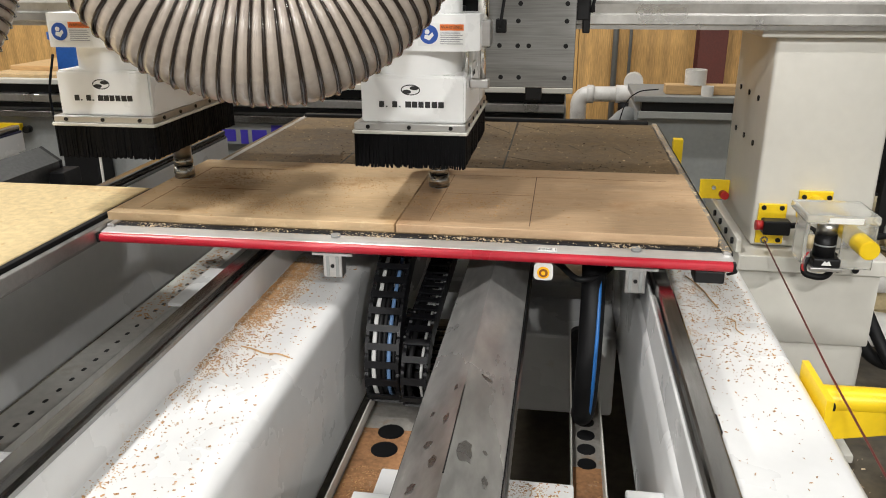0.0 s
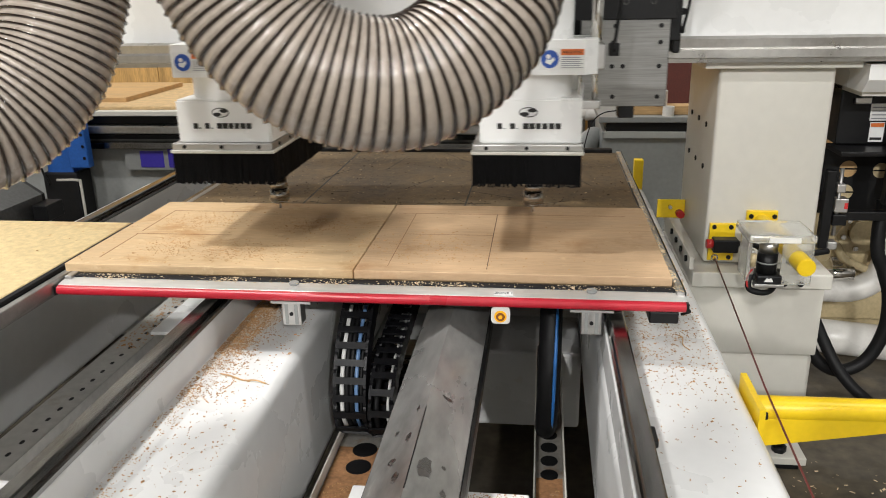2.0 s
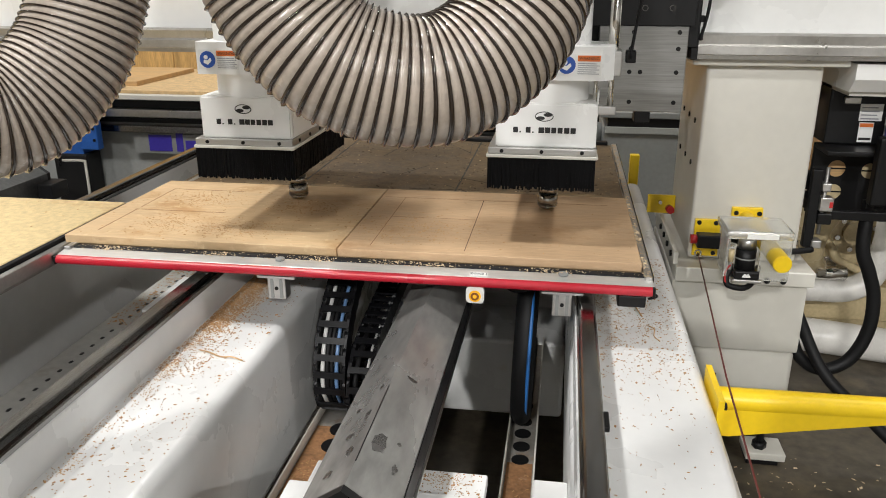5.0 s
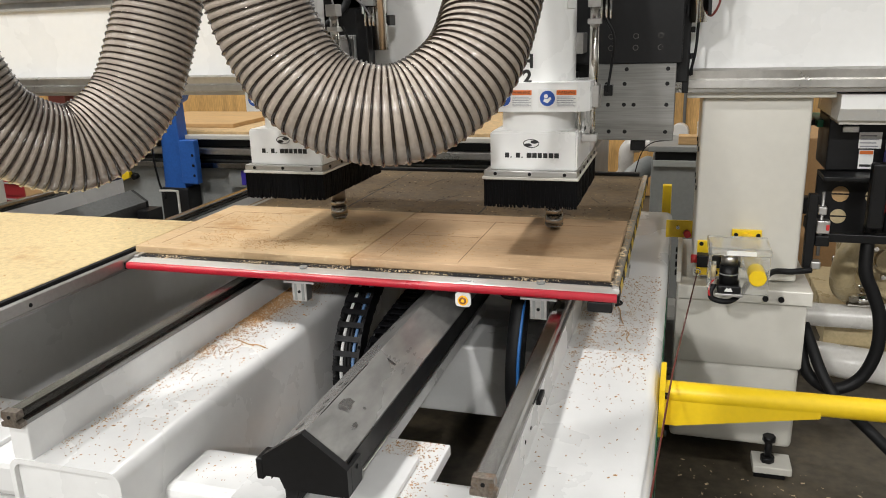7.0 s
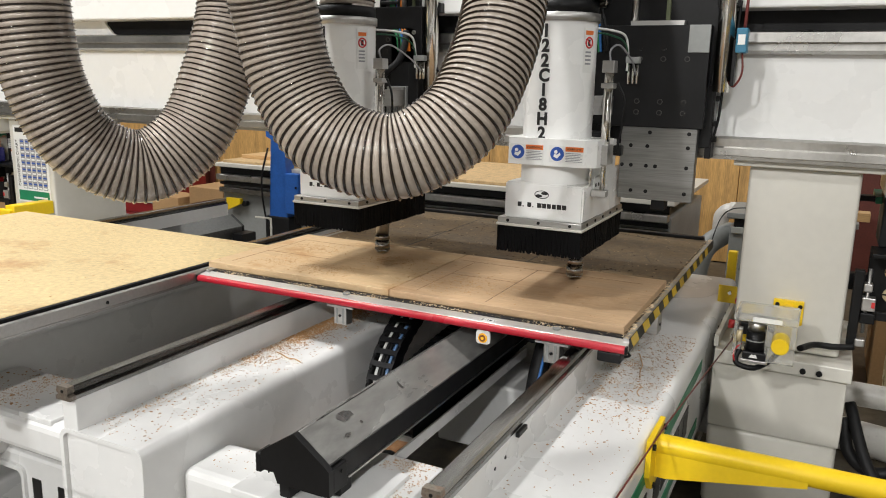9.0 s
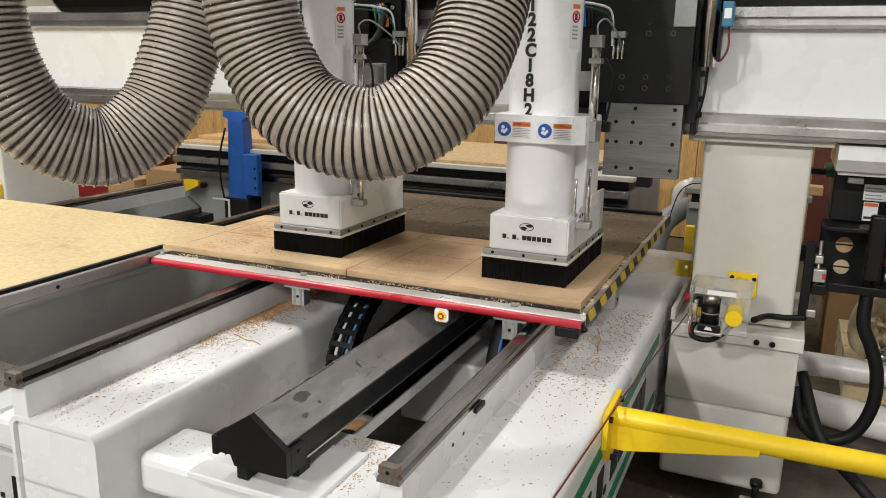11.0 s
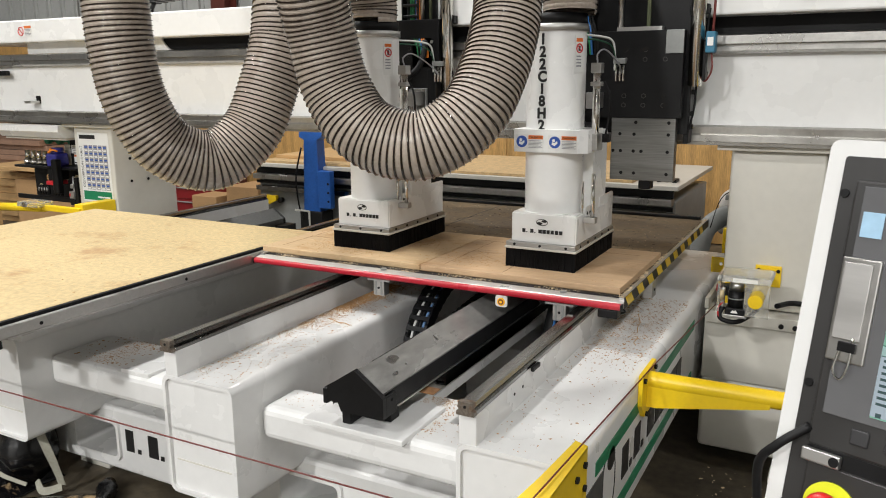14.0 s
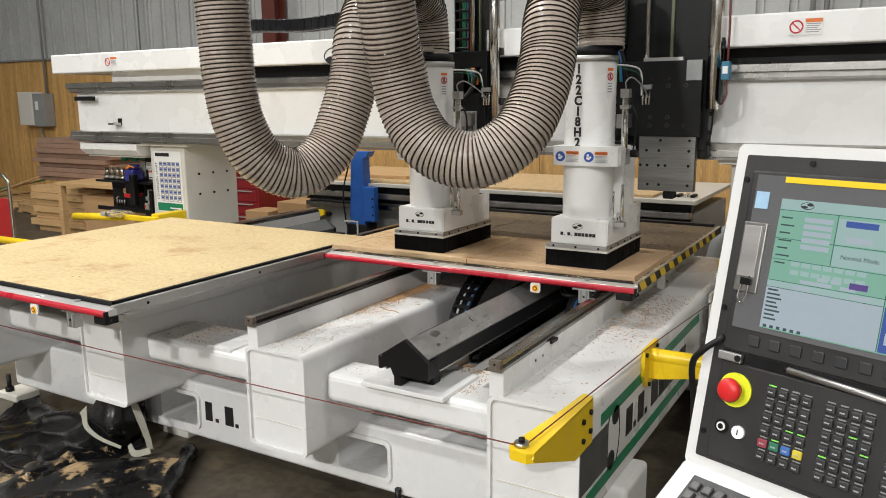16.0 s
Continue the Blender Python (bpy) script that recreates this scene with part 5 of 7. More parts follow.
# ---------------------------------------------------------------- fittings on the right-hand column and flank
def safety_scanner():
    s = thing("safety_sensor", "clear acrylic shelf with black sensor on the column", "sensor")
    part("mount_plate", boxed(0.349, 0.43, 1.648, 1.66, 0.713, 0.839, bevel=0.002), YELLOW, s, "yellow mounting plate")
    part("mount_plate", boxed(0.46, 0.556, 1.646, 1.66, 0.80, 0.884, bevel=0.002), YELLOW, s, "yellow mounting plate")
    for x, z, y in ((0.362, 0.828, 1.648), (0.415, 0.828, 1.648), (0.473, 0.866, 1.646), (0.545, 0.866, 1.646), (0.473, 0.815, 1.646), (0.415, 0.725, 1.648)):
        part("bolt", rodded((x, y, z), (x, y - 0.005, z), 0.0075, 8), COVERDARK, s)
    smooth_edges(part("arm", rodded((0.506, 1.648, 0.848), (0.510, 1.20, 0.852), 0.0245, 28), YELLOW, s, "yellow tube arm"))
    part("arm_cap", rodded((0.510, 1.20, 0.852), (0.510, 1.197, 0.852), 0.0225, 24), YELLOW, s)
    part("shelf", boxed(0.371, 0.552, 1.262, 1.42, 0.897, 0.921, bevel=0.006), ACRYLIC, s, "clear acrylic shelf")
    part("shelf_side", boxed(0.466, 0.55, 1.27, 1.278, 0.775, 0.897, bevel=0.002), ACRYLIC, s)
    part("shelf_side", boxed(0.374, 0.384, 1.27, 1.36, 0.785, 0.897), ACRYLIC, s)
    part("tape_label", boxed(0.425, 0.508, 1.2595, 1.2615, 0.901, 0.915), PAPER, s)
    sc = part("scanner", rodded((0.436, 1.30, 0.80), (0.436, 1.30, 0.862), 0.0275, 28), COVERDARK, s, "round black scanner")
    part("scanner_ring", rodded((0.436, 1.30, 0.832), (0.436, 1.30, 0.836), 0.0285, 28), GREYP, sc)
    part("scanner_cap", rodded((0.436, 1.30, 0.862), (0.436, 1.30, 0.896), 0.025, 24), STEEL, sc)
    part("scanner_base", boxed(0.404, 0.472, 1.265, 1.335, 0.778, 0.802, bevel=0.004), COVERDARK, sc)
    bm = bmesh.new()
    prism(bm, [(0.424, 0.785), (0.449, 0.785), (0.442, 0.797), (0.436, 0.793), (0.431, 0.797)], "y", 1.2635, 1.2652)
    part("scanner_mark", bm, PAPER, sc)
    part("scanner_shoe", boxed(0.398, 0.478, 1.262, 1.34, 0.768, 0.778, bevel=0.002), ALU, sc)
    part("connector", boxed(0.386, 0.398, 1.28, 1.30, 0.80, 0.87, bevel=0.002), ALU, s)
    part("gland", rodded((0.390, 1.27, 0.83), (0.390, 1.27, 0.865), 0.008, 10), BRASS, s)
    part("switch", boxed(0.348, 0.425, 1.565, 1.61, 0.765, 0.808, bevel=0.004), COVERDARK, s, "black rope-pull switch")
    part("switch_knob", rodded((0.348, 1.585, 0.79), (0.328, 1.585, 0.79), 0.015, 14), REDP, s, "red knob")
    part("eyelet", swept([Vector((0.352 + 0.009 * math.cos(a), 1.56, 0.752 + 0.009 * math.sin(a))) for a in np.linspace(0, 2 * math.pi, 16)], 0.003, 6), CHROME, s)
    part("lead", swept(spline([(0.396, 1.29, 0.80), (0.386, 1.28, 0.775), (0.395, 1.275, 0.755), (0.44, 1.28, 0.748), (0.475, 1.33, 0.756), (0.50, 1.40, 0.77)], 8), 0.0085, 8), RUBBER, s)
    part("thin_lead", swept(spline([(0.398, 1.285, 0.82), (0.382, 1.275, 0.80), (0.382, 1.272, 0.77), (0.40, 1.272, 0.755)], 8), 0.003, 6), REDP, s)
    part("lead", swept(spline([(0.425, 1.59, 0.79), (0.46, 1.56, 0.80), (0.50, 1.50, 0.79)], 8), 0.009, 8), RUBBER, s)
    part("lead", swept(spline([(0.56, 1.5, 0.765), (0.60, 1.60, 0.755), (0.66, 1.62, 0.752), (0.72, 1.64, 0.755)], 8), 0.0105, 8), RUBBER, s)
    part("rear_plate", boxed(0.235, 0.336, 2.03, 2.04, 0.745, 0.815, bevel=0.002), YELLOW, s)
    part("rear_knob", rodded((0.315, 2.03, 0.765), (0.318, 2.0, 0.765), 0.014, 12), REDP, s)
    part("rear_eyelet", rodded((0.28, 2.03, 0.79), (0.28, 2.012, 0.79), 0.007, 10), CHROME, s)
    return s


safety_scanner()


post = thing("stanchion", "yellow painted steel stanchion behind the table", "stanchion")
part("upright", boxed(0.205, 0.245, 2.56, 2.60, 0.012, 0.85, bevel=0.003), YELLOW, post)
part("base_plate", boxed(0.18, 0.27, 2.552, 2.63, 0.0, 0.012, bevel=0.002), YELLOW, post)


def guard_arm():
    g = thing("guard_arm", "bright yellow tube arm bolted to the base flank", "guard arm")
    part("plate", prismed([(0.622, 0.742), (0.79, 0.742), (0.79, 0.61), (0.775, 0.595), (0.665, 0.595), (0.622, 0.645)], "x", 0.257, 0.270), YELLOW, g)
    smooth_edges(part("tube", rodded((0.27, 0.705, 0.704), (1.55, 0.72, 0.704), 0.0265, 28), YELLOW, g))
    part("gusset", prismed([(0.270, 0.70), (0.270, 0.622), (0.30, 0.622), (0.62, 0.680), (0.62, 0.70)], "y", 0.684, 0.692), YELLOW, g)
    part("tube_end", rodded((1.55, 0.72, 0.704), (1.556, 0.72, 0.704), 0.0245, 28), COVERDARK, g)
    for y, z in ((0.638, 0.722), (0.775, 0.722), (0.68, 0.60), (0.765, 0.60)):
        part("bolt", rodded((0.270, y, z), (0.278, y, z), 0.0085, 6), COVERDARK, g)
    return g


guard_arm()


def cord_bracket(x, side):
    b = thing("cord_bracket", "yellow steel bracket holding the pull cord", "bracket", group="cord brackets")
    bm = bmesh.new()
    prism(bm, [(0.10, 0.605), (0.10, 0.745), (0.0, 0.745), (-0.335, 0.742), (-0.342, 0.732), (-0.34, 0.722), (-0.04, 0.602)], "x", x, x + 0.006 * side)
    part("web", bm, YELLOW, b)
    part("tongue", prismed([(x - 0.03 * side, 0.115), (x - 0.045 * side, -0.10), (x - 0.07 * side, -0.325), (x - 0.06 * side, -0.345), (x - 0.01 * side, -0.352), (x + 0.006 * side, -0.34), (x + 0.006 * side, 0.10)], "z", 0.742, 0.748), YELLOW, b)
    part("nose", prismed([(x - 0.066 * side, -0.330), (x - 0.058 * side, -0.344), (x - 0.01 * side, -0.351), (x, -0.342), (x, -0.337), (x - 0.056 * side, -0.338)], "z", 0.720, 0.742), YELLOW, b)
    part("pulley", rodded((x - 0.04 * side, -0.313, 0.748), (x - 0.04 * side, -0.313, 0.760), 0.019, 16), STEEL, b)
    part("pulley_bolt", rodded((x - 0.04 * side, -0.313, 0.760), (x - 0.04 * side, -0.313, 0.770), 0.009, 8), COVERDARK, b)
    for y, z in ((0.015, 0.70), (0.075, 0.71), (0.015, 0.64), (0.075, 0.65)):
        part("bolt", rodded((x + 0.006 * side, y, z), (x + 0.013 * side, y, z), 0.009, 6), COVERDARK, b)
    return b


cord_bracket(0.257, 1)
cord_bracket(2 * AXIS - 0.257, -1)
solid("pull_cord", swept([Vector((0.352, 1.56, 0.752)), Vector((0.285, 0.70, 0.757)), Vector((0.232, -0.313, 0.757)), Vector((0.20, -0.332, 0.757)), Vector((-1.43, -0.335, 0.752)),
                          Vector((-3.07, -0.33, 0.757))], 0.0022, 6), REDROPE, "thin dark red safety pull cord", "cord")


# ---------------------------------------------------------------- the operator's console
def console():
    """Built flat: x across, z up the panel from its top corner, y into it; then leaned back and turned."""
    c = thing("operator_console", "grey machine console with lit touch screen and keys", "console", (0.739, -0.512, 1.541))
    c.matrix_basis = Matrix.Translation((0.739, -0.512, 1.541)) @ pose(0, 0, 0, 0, 0, -20.5) @ pose(0, 0, 0, -12.2, 0, 0)
    W = 0.50
    bm = bmesh.new()
    prism(bm, rounded(0.0, W, -0.60, 0.0, 0.012), "y", 0.0, 0.14)
    part("housing", bm, material("console_white", (0.68, 0.68, 0.67), 0.34, vary=0.03, scale=4), c, "white enamelled housing")
    bm = bmesh.new()
    prism(bm, rounded(0.021, W - 0.02, -0.577, -0.020, 0.004), "y", -0.003, 0.001)
    part("face_plate", bm, PANEL, c, "dark grey face plate")
    part("screen_bezel", boxed(0.040, W - 0.04, -0.009, -0.002, -0.372, -0.048, bevel=0.003), PANEL, c)
    part("glass_border", boxed(0.052, W - 0.05, -0.0115, -0.009, -0.330, -0.055, bevel=0.001), material("grey_screen_border", (0.12, 0.12, 0.125), 0.14, vary=0.03, coat=0.6), c)
    part("brand_strip", boxed(0.104, W - 0.05, -0.0128, -0.0115, -0.066, -0.056), YELLOW, c, "yellow strip")
    # the picture on the screen: panels, fields and rows of small print as plain shapes
    glow = lambda n, col, s=0.62: material(n, col, 0.15, vary=0.02, lit=s)
    mint, pale, white = glow("screen_mint", (0.42, 0.86, 0.66), 0.95), glow("screen_pale", (0.62, 0.90, 0.86), 1.0), glow("screen_white", (0.70, 0.83, 0.92), 1.05)
    blue, violet, yel, ink = glow("screen_blue", (0.10, 0.22, 0.80), 0.8), glow("screen_violet", (0.30, 0.16, 0.72)), glow("screen_yellow", (0.85, 0.85, 0.05)), glow("screen_ink", (0.16, 0.36, 0.36), 0.4)
    scr = part("screen", boxed(0.104, 0.412, -0.0125, -0.0115, -0.320, -0.094), mint, c, "lit screen with green and blue fields")

    def field(x0, x1, z0, z1, m, lift=0.0132):
        part("screen_field", boxed(x0, x1, -lift, -0.0122, z0, z1), m, scr)

    field(0.104, 0.412, -0.112, -0.094, pale)
    field(0.104, 0.295, -0.318, -0.247, white)
    field(0.104, 0.295, -0.247, -0.236, pale)
    field(0.298, 0.412, -0.318, -0.247, blue)
    field(0.205, 0.292, -0.160, -0.118, pale)
    field(0.205, 0.292, -0.196, -0.164, pale)
    field(0.218, 0.268, -0.131, -0.121, blue, 0.014)
    field(0.222, 0.262, -0.156, -0.146, white, 0.014)
    field(0.240, 0.268, -0.229, -0.219, violet, 0.014)
    field(0.300, 0.412, -0.205, -0.192, yel, 0.014)
    field(0.298, 0.412, -0.190, -0.112, glow("screen_cyan", (0.56, 0.90, 0.88), 1.0))
    line = glow("screen_rule", (0.12, 0.45, 0.36), 0.5)
    for x0, x1, z0, z1 in ((0.104, 0.295, -0.1625, -0.1615), (0.2955, 0.2965, -0.318, -0.094), (0.104, 0.412, -0.1135, -0.1125), (0.104, 0.295, -0.1985, -0.1975), (0.2035, 0.2045, -0.196, -0.113), (0.104, 0.412, -0.2355, -0.2345), (0.104, 0.295, -0.2475, -0.2465)):
        field(x0, x1, z0, z1, line, 0.0136)
    for x0, x1, z in ((0.160, 0.212, -0.2335), (0.226, 0.25, -0.2335), (0.15, 0.18, -0.2445), (0.245, 0.275, -0.2445), (0.188, 0.205, -0.2255), (0.21, 0.226, -0.2255)):
        field(x0, x1, z, z + 0.006, white, 0.0138)
    for k in range(4):
        field(0.305, 0.36 - 0.006 * (k % 2), -0.216 - 0.006 * k, -0.2135 - 0.006 * k, ink, 0.0138)
    words("lettering", "Normal Mode", 0.0105, ink, pose(0.248, -0.0134, -0.18, 90, 0, 0), scr)
    for k in range(5):
        field(0.150, 0.197, -0.130 - 0.0115 * k, -0.122 - 0.0115 * k, white, 0.0138)
    for k in range(14):
        field(0.140 + 0.018 * (k % 7), 0.154 + 0.018 * (k % 7), -0.207 - 0.014 * (k // 7), -0.199 - 0.014 * (k // 7), pale, 0.0138)
    for k in range(8):
        field(0.108, 0.108 + 0.018 + 0.004 * (k % 3), -0.2535 - 0.0072 * k, -0.2505 - 0.0072 * k, ink, 0.0138)
    for k in range(7):
        field(0.110, 0.128 + 0.005 * (k % 2), -0.127 - 0.013 * k, -0.1245 - 0.013 * k, ink, 0.0138)
    for x0 in (0.305, 0.345, 0.38):
        field(x0, x0 + 0.03, -0.275, -0.257, white, 0.0138)
        field(x0, x0 + 0.03, -0.305, -0.287, white, 0.0138)
    for k in range(6):
        field(0.110 + 0.012 * k, 0.116 + 0.012 * k, -0.318, -0.313, ink, 0.014)
    oval_mark(scr, 0.150, -0.0132, -0.103, 0.011)
    # card slot with its bent-wire latch
    slot = part("card_slot", boxed(0.044, 0.088, -0.016, -0.009, -0.265, -0.140, bevel=0.002), STEEL, c, "brushed steel card slot")
    part("slot_door", boxed(0.048, 0.080, -0.019, -0.016, -0.238, -0.146, bevel=0.001), ALU, slot)
    part("clip", swept(spline([(0.062, -0.02, -0.245), (0.058, -0.021, -0.275), (0.067, -0.021, -0.285), (0.073, -0.021, -0.27), (0.074, -0.02, -0.235)], 8), 0.0014, 6), CHROME, slot)
    part("slot_latch", boxed(0.058, 0.078, -0.022, -0.016, -0.252, -0.240, bevel=0.001), COVERDARK, slot)
    part("tape", boxed(0.042, 0.064, -0.0045, -0.003, -0.340, -0.308), material("blue_masking_tape", (0.12, 0.30, 0.55), 0.7, vary=0.1), c, "blue masking tape")
    part("tape", boxed(0.056, 0.080, -0.0128, -0.0112, -0.115, -0.085), material("pale_blue_tape", (0.32, 0.50, 0.66), 0.6, vary=0.1), c)
    for k in range(9):
        part("soft_key", boxed(0.088 + 0.0375 * k, 0.108 + 0.0375 * k, -0.0135, -0.009, -0.357, -0.338, bevel=0.002), KEY, c)
    for x, z in ((0.028, -0.065), (0.142, -0.030), (0.30, -0.030), (0.028, -0.30), (0.030, -0.53), (0.46, -0.065)):
        part("screw", rodded((x, -0.003, z), (x, -0.0065, z), 0.0052, 10), COVERDARK, c)
    part("groove", boxed(0.040, W - 0.03, -0.0045, -0.0022, -0.392, -0.374), COVERDARK, c)
    low = part("key_plate", boxed(0.044, W - 0.03, -0.007, -0.0028, -0.570, -0.393, bevel=0.002), PANEL, c)
    es = part("emergency_stop", rodded((0.079, -0.007, -0.440), (0.079, -0.011, -0.440), 0.0305, 36), material("estop_yellow", (0.72, 0.78, 0.03), 0.4, vary=0.03), c, "red mushroom stop button on yellow disc")
    part("stem", rodded((0.079, -0.011, -0.440), (0.079, -0.026, -0.440), 0.014, 20), REDP, es)
    head = bmesh.new()
    prof = [(0.0175, -0.022), (0.021, -0.026), (0.0212, -0.032), (0.019, -0.037), (0.012, -0.040), (0.0, -0.041)]
    rings = [[head.verts.new((0.079 + r * math.cos(2 * math.pi * k / 32), y, -0.440 + r * math.sin(2 * math.pi * k / 32))) for k in range(32)] for r, y in prof[:-1]]
    tip = head.verts.new((0.079, prof[-1][1], -0.440))
    for a, b in zip(rings, rings[1:]):
        for k in range(32):
            head.faces.new((a[k], a[(k + 1) % 32], b[(k + 1) % 32], b[k])).smooth = True
    for k in range(32):
        head.faces.new((rings[-1][k], rings[-1][(k + 1) % 32], tip)).smooth = True
    head.faces.new(rings[0])
    part("mushroom", head, material("estop_red", (0.62, 0.02, 0.02), 0.35, vary=0.05), es)
    k1 = part("key_switch", rodded((0.066, -0.007, -0.510), (0.066, -0.011, -0.510), 0.0125, 20), COVERDARK, c)
    part("key_ring", rodded((0.066, -0.011, -0.510), (0.066, -0.0135, -0.510), 0.008, 16), PAPER, k1)
    part("key_core", rodded((0.066, -0.0135, -0.510), (0.066, -0.0145, -0.510), 0.005, 12), COVERDARK, k1)
    k2 = part("start_button", rodded((0.099, -0.007, -0.511), (0.099, -0.014, -0.511), 0.0115, 24), material("lit_white_button", (0.8, 0.8, 0.78), 0.3, glow=0.3), c)
    part("start_mark", boxed(0.098, 0.1, -0.0148, -0.0138, -0.516, -0.506), INK, k2)
    colours = {(4, 0): material("dull_red_key", (0.30, 0.05, 0.07), 0.5), (4, 1): material("dull_green_key", (0.03, 0.17, 0.10), 0.5), (4, 2): material("dull_blue_key", (0.05, 0.14, 0.42), 0.5), (4, 3): material("dull_yellow_key", (0.60, 0.48, 0.04), 0.5)}
    key = mesh_of(boxed(0, 0.0165, -0.0125, -0.007, -0.0145, 0, bevel=0.002), "key", KEY)
    lamp_on = material("key_lamp_green", (0.25, 0.75, 0.12), 0.3, glow=0.3)
    for block, (x0, cols) in enumerate(((0.136, 4), (0.236, 4), (0.336, 4))):
        for j in range(6):
            for i in range(cols):
                x, z = x0 + 0.0205 * i, -0.418 - 0.0225 * j
                if (j, i) in colours and block == 0:
                    part("key", boxed(x, x + 0.0165, -0.0125, -0.007, z - 0.0145, z, bevel=0.002), colours[(j, i)], low)
                else:
                    ob = new("key", key)
                    ob.parent = low
                    ob.location = (x, 0, z)
                part("legend", boxed(x + 0.004, x + 0.012, -0.0131, -0.0122, z - 0.009, z - 0.007), material("dim_key_legend", (0.36, 0.36, 0.37), 0.5), low)
                part("key_lamp", boxed(x + 0.002, x + 0.0145, -0.0086, -0.0068, z + 0.0022, z + 0.0042), lamp_on if (i, j, block) in ((0, 0, 0), (2, 3, 0), (3, 3, 0), (1, 4, 0), (2, 2, 1), (0, 4, 1), (3, 3, 1), (1, 1, 2), (2, 4, 2)) else GREYP, low)
    pen = part("stylus", rodded((0.166, -0.012, -0.381), (0.43, -0.012, -0.393), 0.0055, 12), ALU, c, "silver stylus lying on the ledge")
    part("stylus_clip", rodded((0.160, -0.012, -0.3805), (0.168, -0.012, -0.381), 0.004, 8), COVERDARK, pen)
    usb = part("usb_stick", boxed(0.038, 0.083, -0.016, -0.006, -0.392, -0.376, bevel=0.002), ALU, c, "silver swivel memory stick")
    part("usb_ring", rodded((0.077, -0.0162, -0.384), (0.077, -0.0175, -0.384), 0.006, 14), COVERDARK, usb)
    # keyboard shelf
    shelf = part("keyboard_shelf", boxed(0.0, W, -0.30, 0.0, -0.045, 0.0, bevel=0.008), MATS["console_white"], c)
    shelf.matrix_basis = pose(0, 0, -0.592, 40, 0, 0)
    part("keyboard", boxed(0.04, W - 0.03, -0.235, -0.03, -0.002, 0.006, bevel=0.003), KEY, shelf, "black keyboard with sawdust")
    cap_mesh = mesh_of(boxed(0, 0.0195, 0, 0.0195, 0.0055, 0.011, bevel=0.003, seg=2), "keycap", material("dusty_keycap", (0.06, 0.058, 0.055), 0.4, vary=0.3, scale=30, spots=((0.22, 0.20, 0.17), 30, 0.55, 0.75)))
    for j in range(8):
        for i in range(18):
            ob = new("keycap", cap_mesh)
            ob.parent = shelf
            ob.location = (0.047 + 0.0235 * i, -0.23 + 0.0238 * j, 0)
    part("lanyard", swept(spline([(0.04, -0.006, -0.352), (0.01, -0.02, -0.385), (-0.012, -0.01, -0.42), (-0.018, 0.03, -0.50), (-0.015, 0.05, -0.62), (-0.02, 0.06, -0.75)], 8), 0.006, 8), RUBBER, c, "black lanyard over the edge")
    part("post", rodded((0.25, 0.09, -0.60), (0.25, 0.09 - 0.33, -1.56), 0.04, 20), PURE, c)
    return c


console()


# ---------------------------------------------------------------- behind the machine
def rear_machine():
    m = thing("rear_machine", "second long grey machine table with strand board top", "machine table", (0, 0.22, -0.01))
    part("frame", boxed(-3.74, -0.24, 3.36, 4.55, 0.12, 0.82, bevel=0.01), GREYP, m)
    part("front_rail", boxed(-3.74, -0.25, 3.28, 3.36, 0.80, 0.845, bevel=0.004), STEEL, m)
    part("front_rail", boxed(-3.74, -0.25, 3.31, 3.37, 0.70, 0.74, bevel=0.004), RAIL, m)
    part("rack_strip", boxed(-3.74, -0.25, 3.325, 3.345, 0.76, 0.785), COVERDARK, m)
    part("apron", boxed(-3.74, -0.25, 3.335, 3.36, 0.845, 0.905), COVERDARK, m)
    part("top_slab", boxed(-3.74, -0.21, 3.27, 4.6, 0.905, 0.935, bevel=0.004), CREAM, m)
    part("strand_board", boxed(-3.70, -0.52, 3.32, 4.5, 0.9355, 0.955, bevel=0.002), OSB, m, "strand board bed with dark scars")
    for x in (-3.65, -2.1, -0.45):
        part("leg", boxed(x, x + 0.14, 3.4, 3.54, 0, 0.2, bevel=0.006), GREYP, m)
    part("banner", boxed(-2.72, -0.9, 3.33, 3.335, 0.57, 0.69), GREYP, m)
    ink = material("violet_print", (0.045, 0.03, 0.34), 0.5)
    for k, (x, w, z0, z1) in enumerate(((-2.62, 0.15, 0.585, 0.685), (-2.44, 0.045, 0.585, 0.70), (-2.38, 0.07, 0.585, 0.655), (-2.28, 0.13, 0.585, 0.655), (-2.12, 0.045, 0.572, 0.655), (-2.05, 0.09, 0.585, 0.655),
                                        (-1.93, 0.12, 0.585, 0.685), (-1.78, 0.10, 0.585, 0.655), (-1.65, 0.10, 0.585, 0.685))):
        part("letter_bar", boxed(x, x + w, 3.3275, 3.331, z0, z1), ink, m)
    part("loose_sheet", boxed(-3.66, -2.75, 3.5, 4.3, 0.9555, 0.985, bevel=0.003), LUMBER, m)
    for k in range(5):
        part("tool", boxed(-0.49 + 0.05 * k, -0.46 + 0.05 * k, 3.45, 3.56, 0.9355, 0.955, bevel=0.004), CHROME if k % 2 else COVERDARK, m)
    part("end_bracket", prismed([(-3.66, 0.56), (-3.52, 0.62), (-3.52, 0.66), (-3.66, 0.66)], "y", 3.30, 3.333), YELLOW, m, "yellow end bracket")
    part("end_plug", rodded((-3.50, 3.36, 0.62), (-3.50, 3.32, 0.62), 0.022, 12), COVERDARK, m)
    return m


rear_machine()


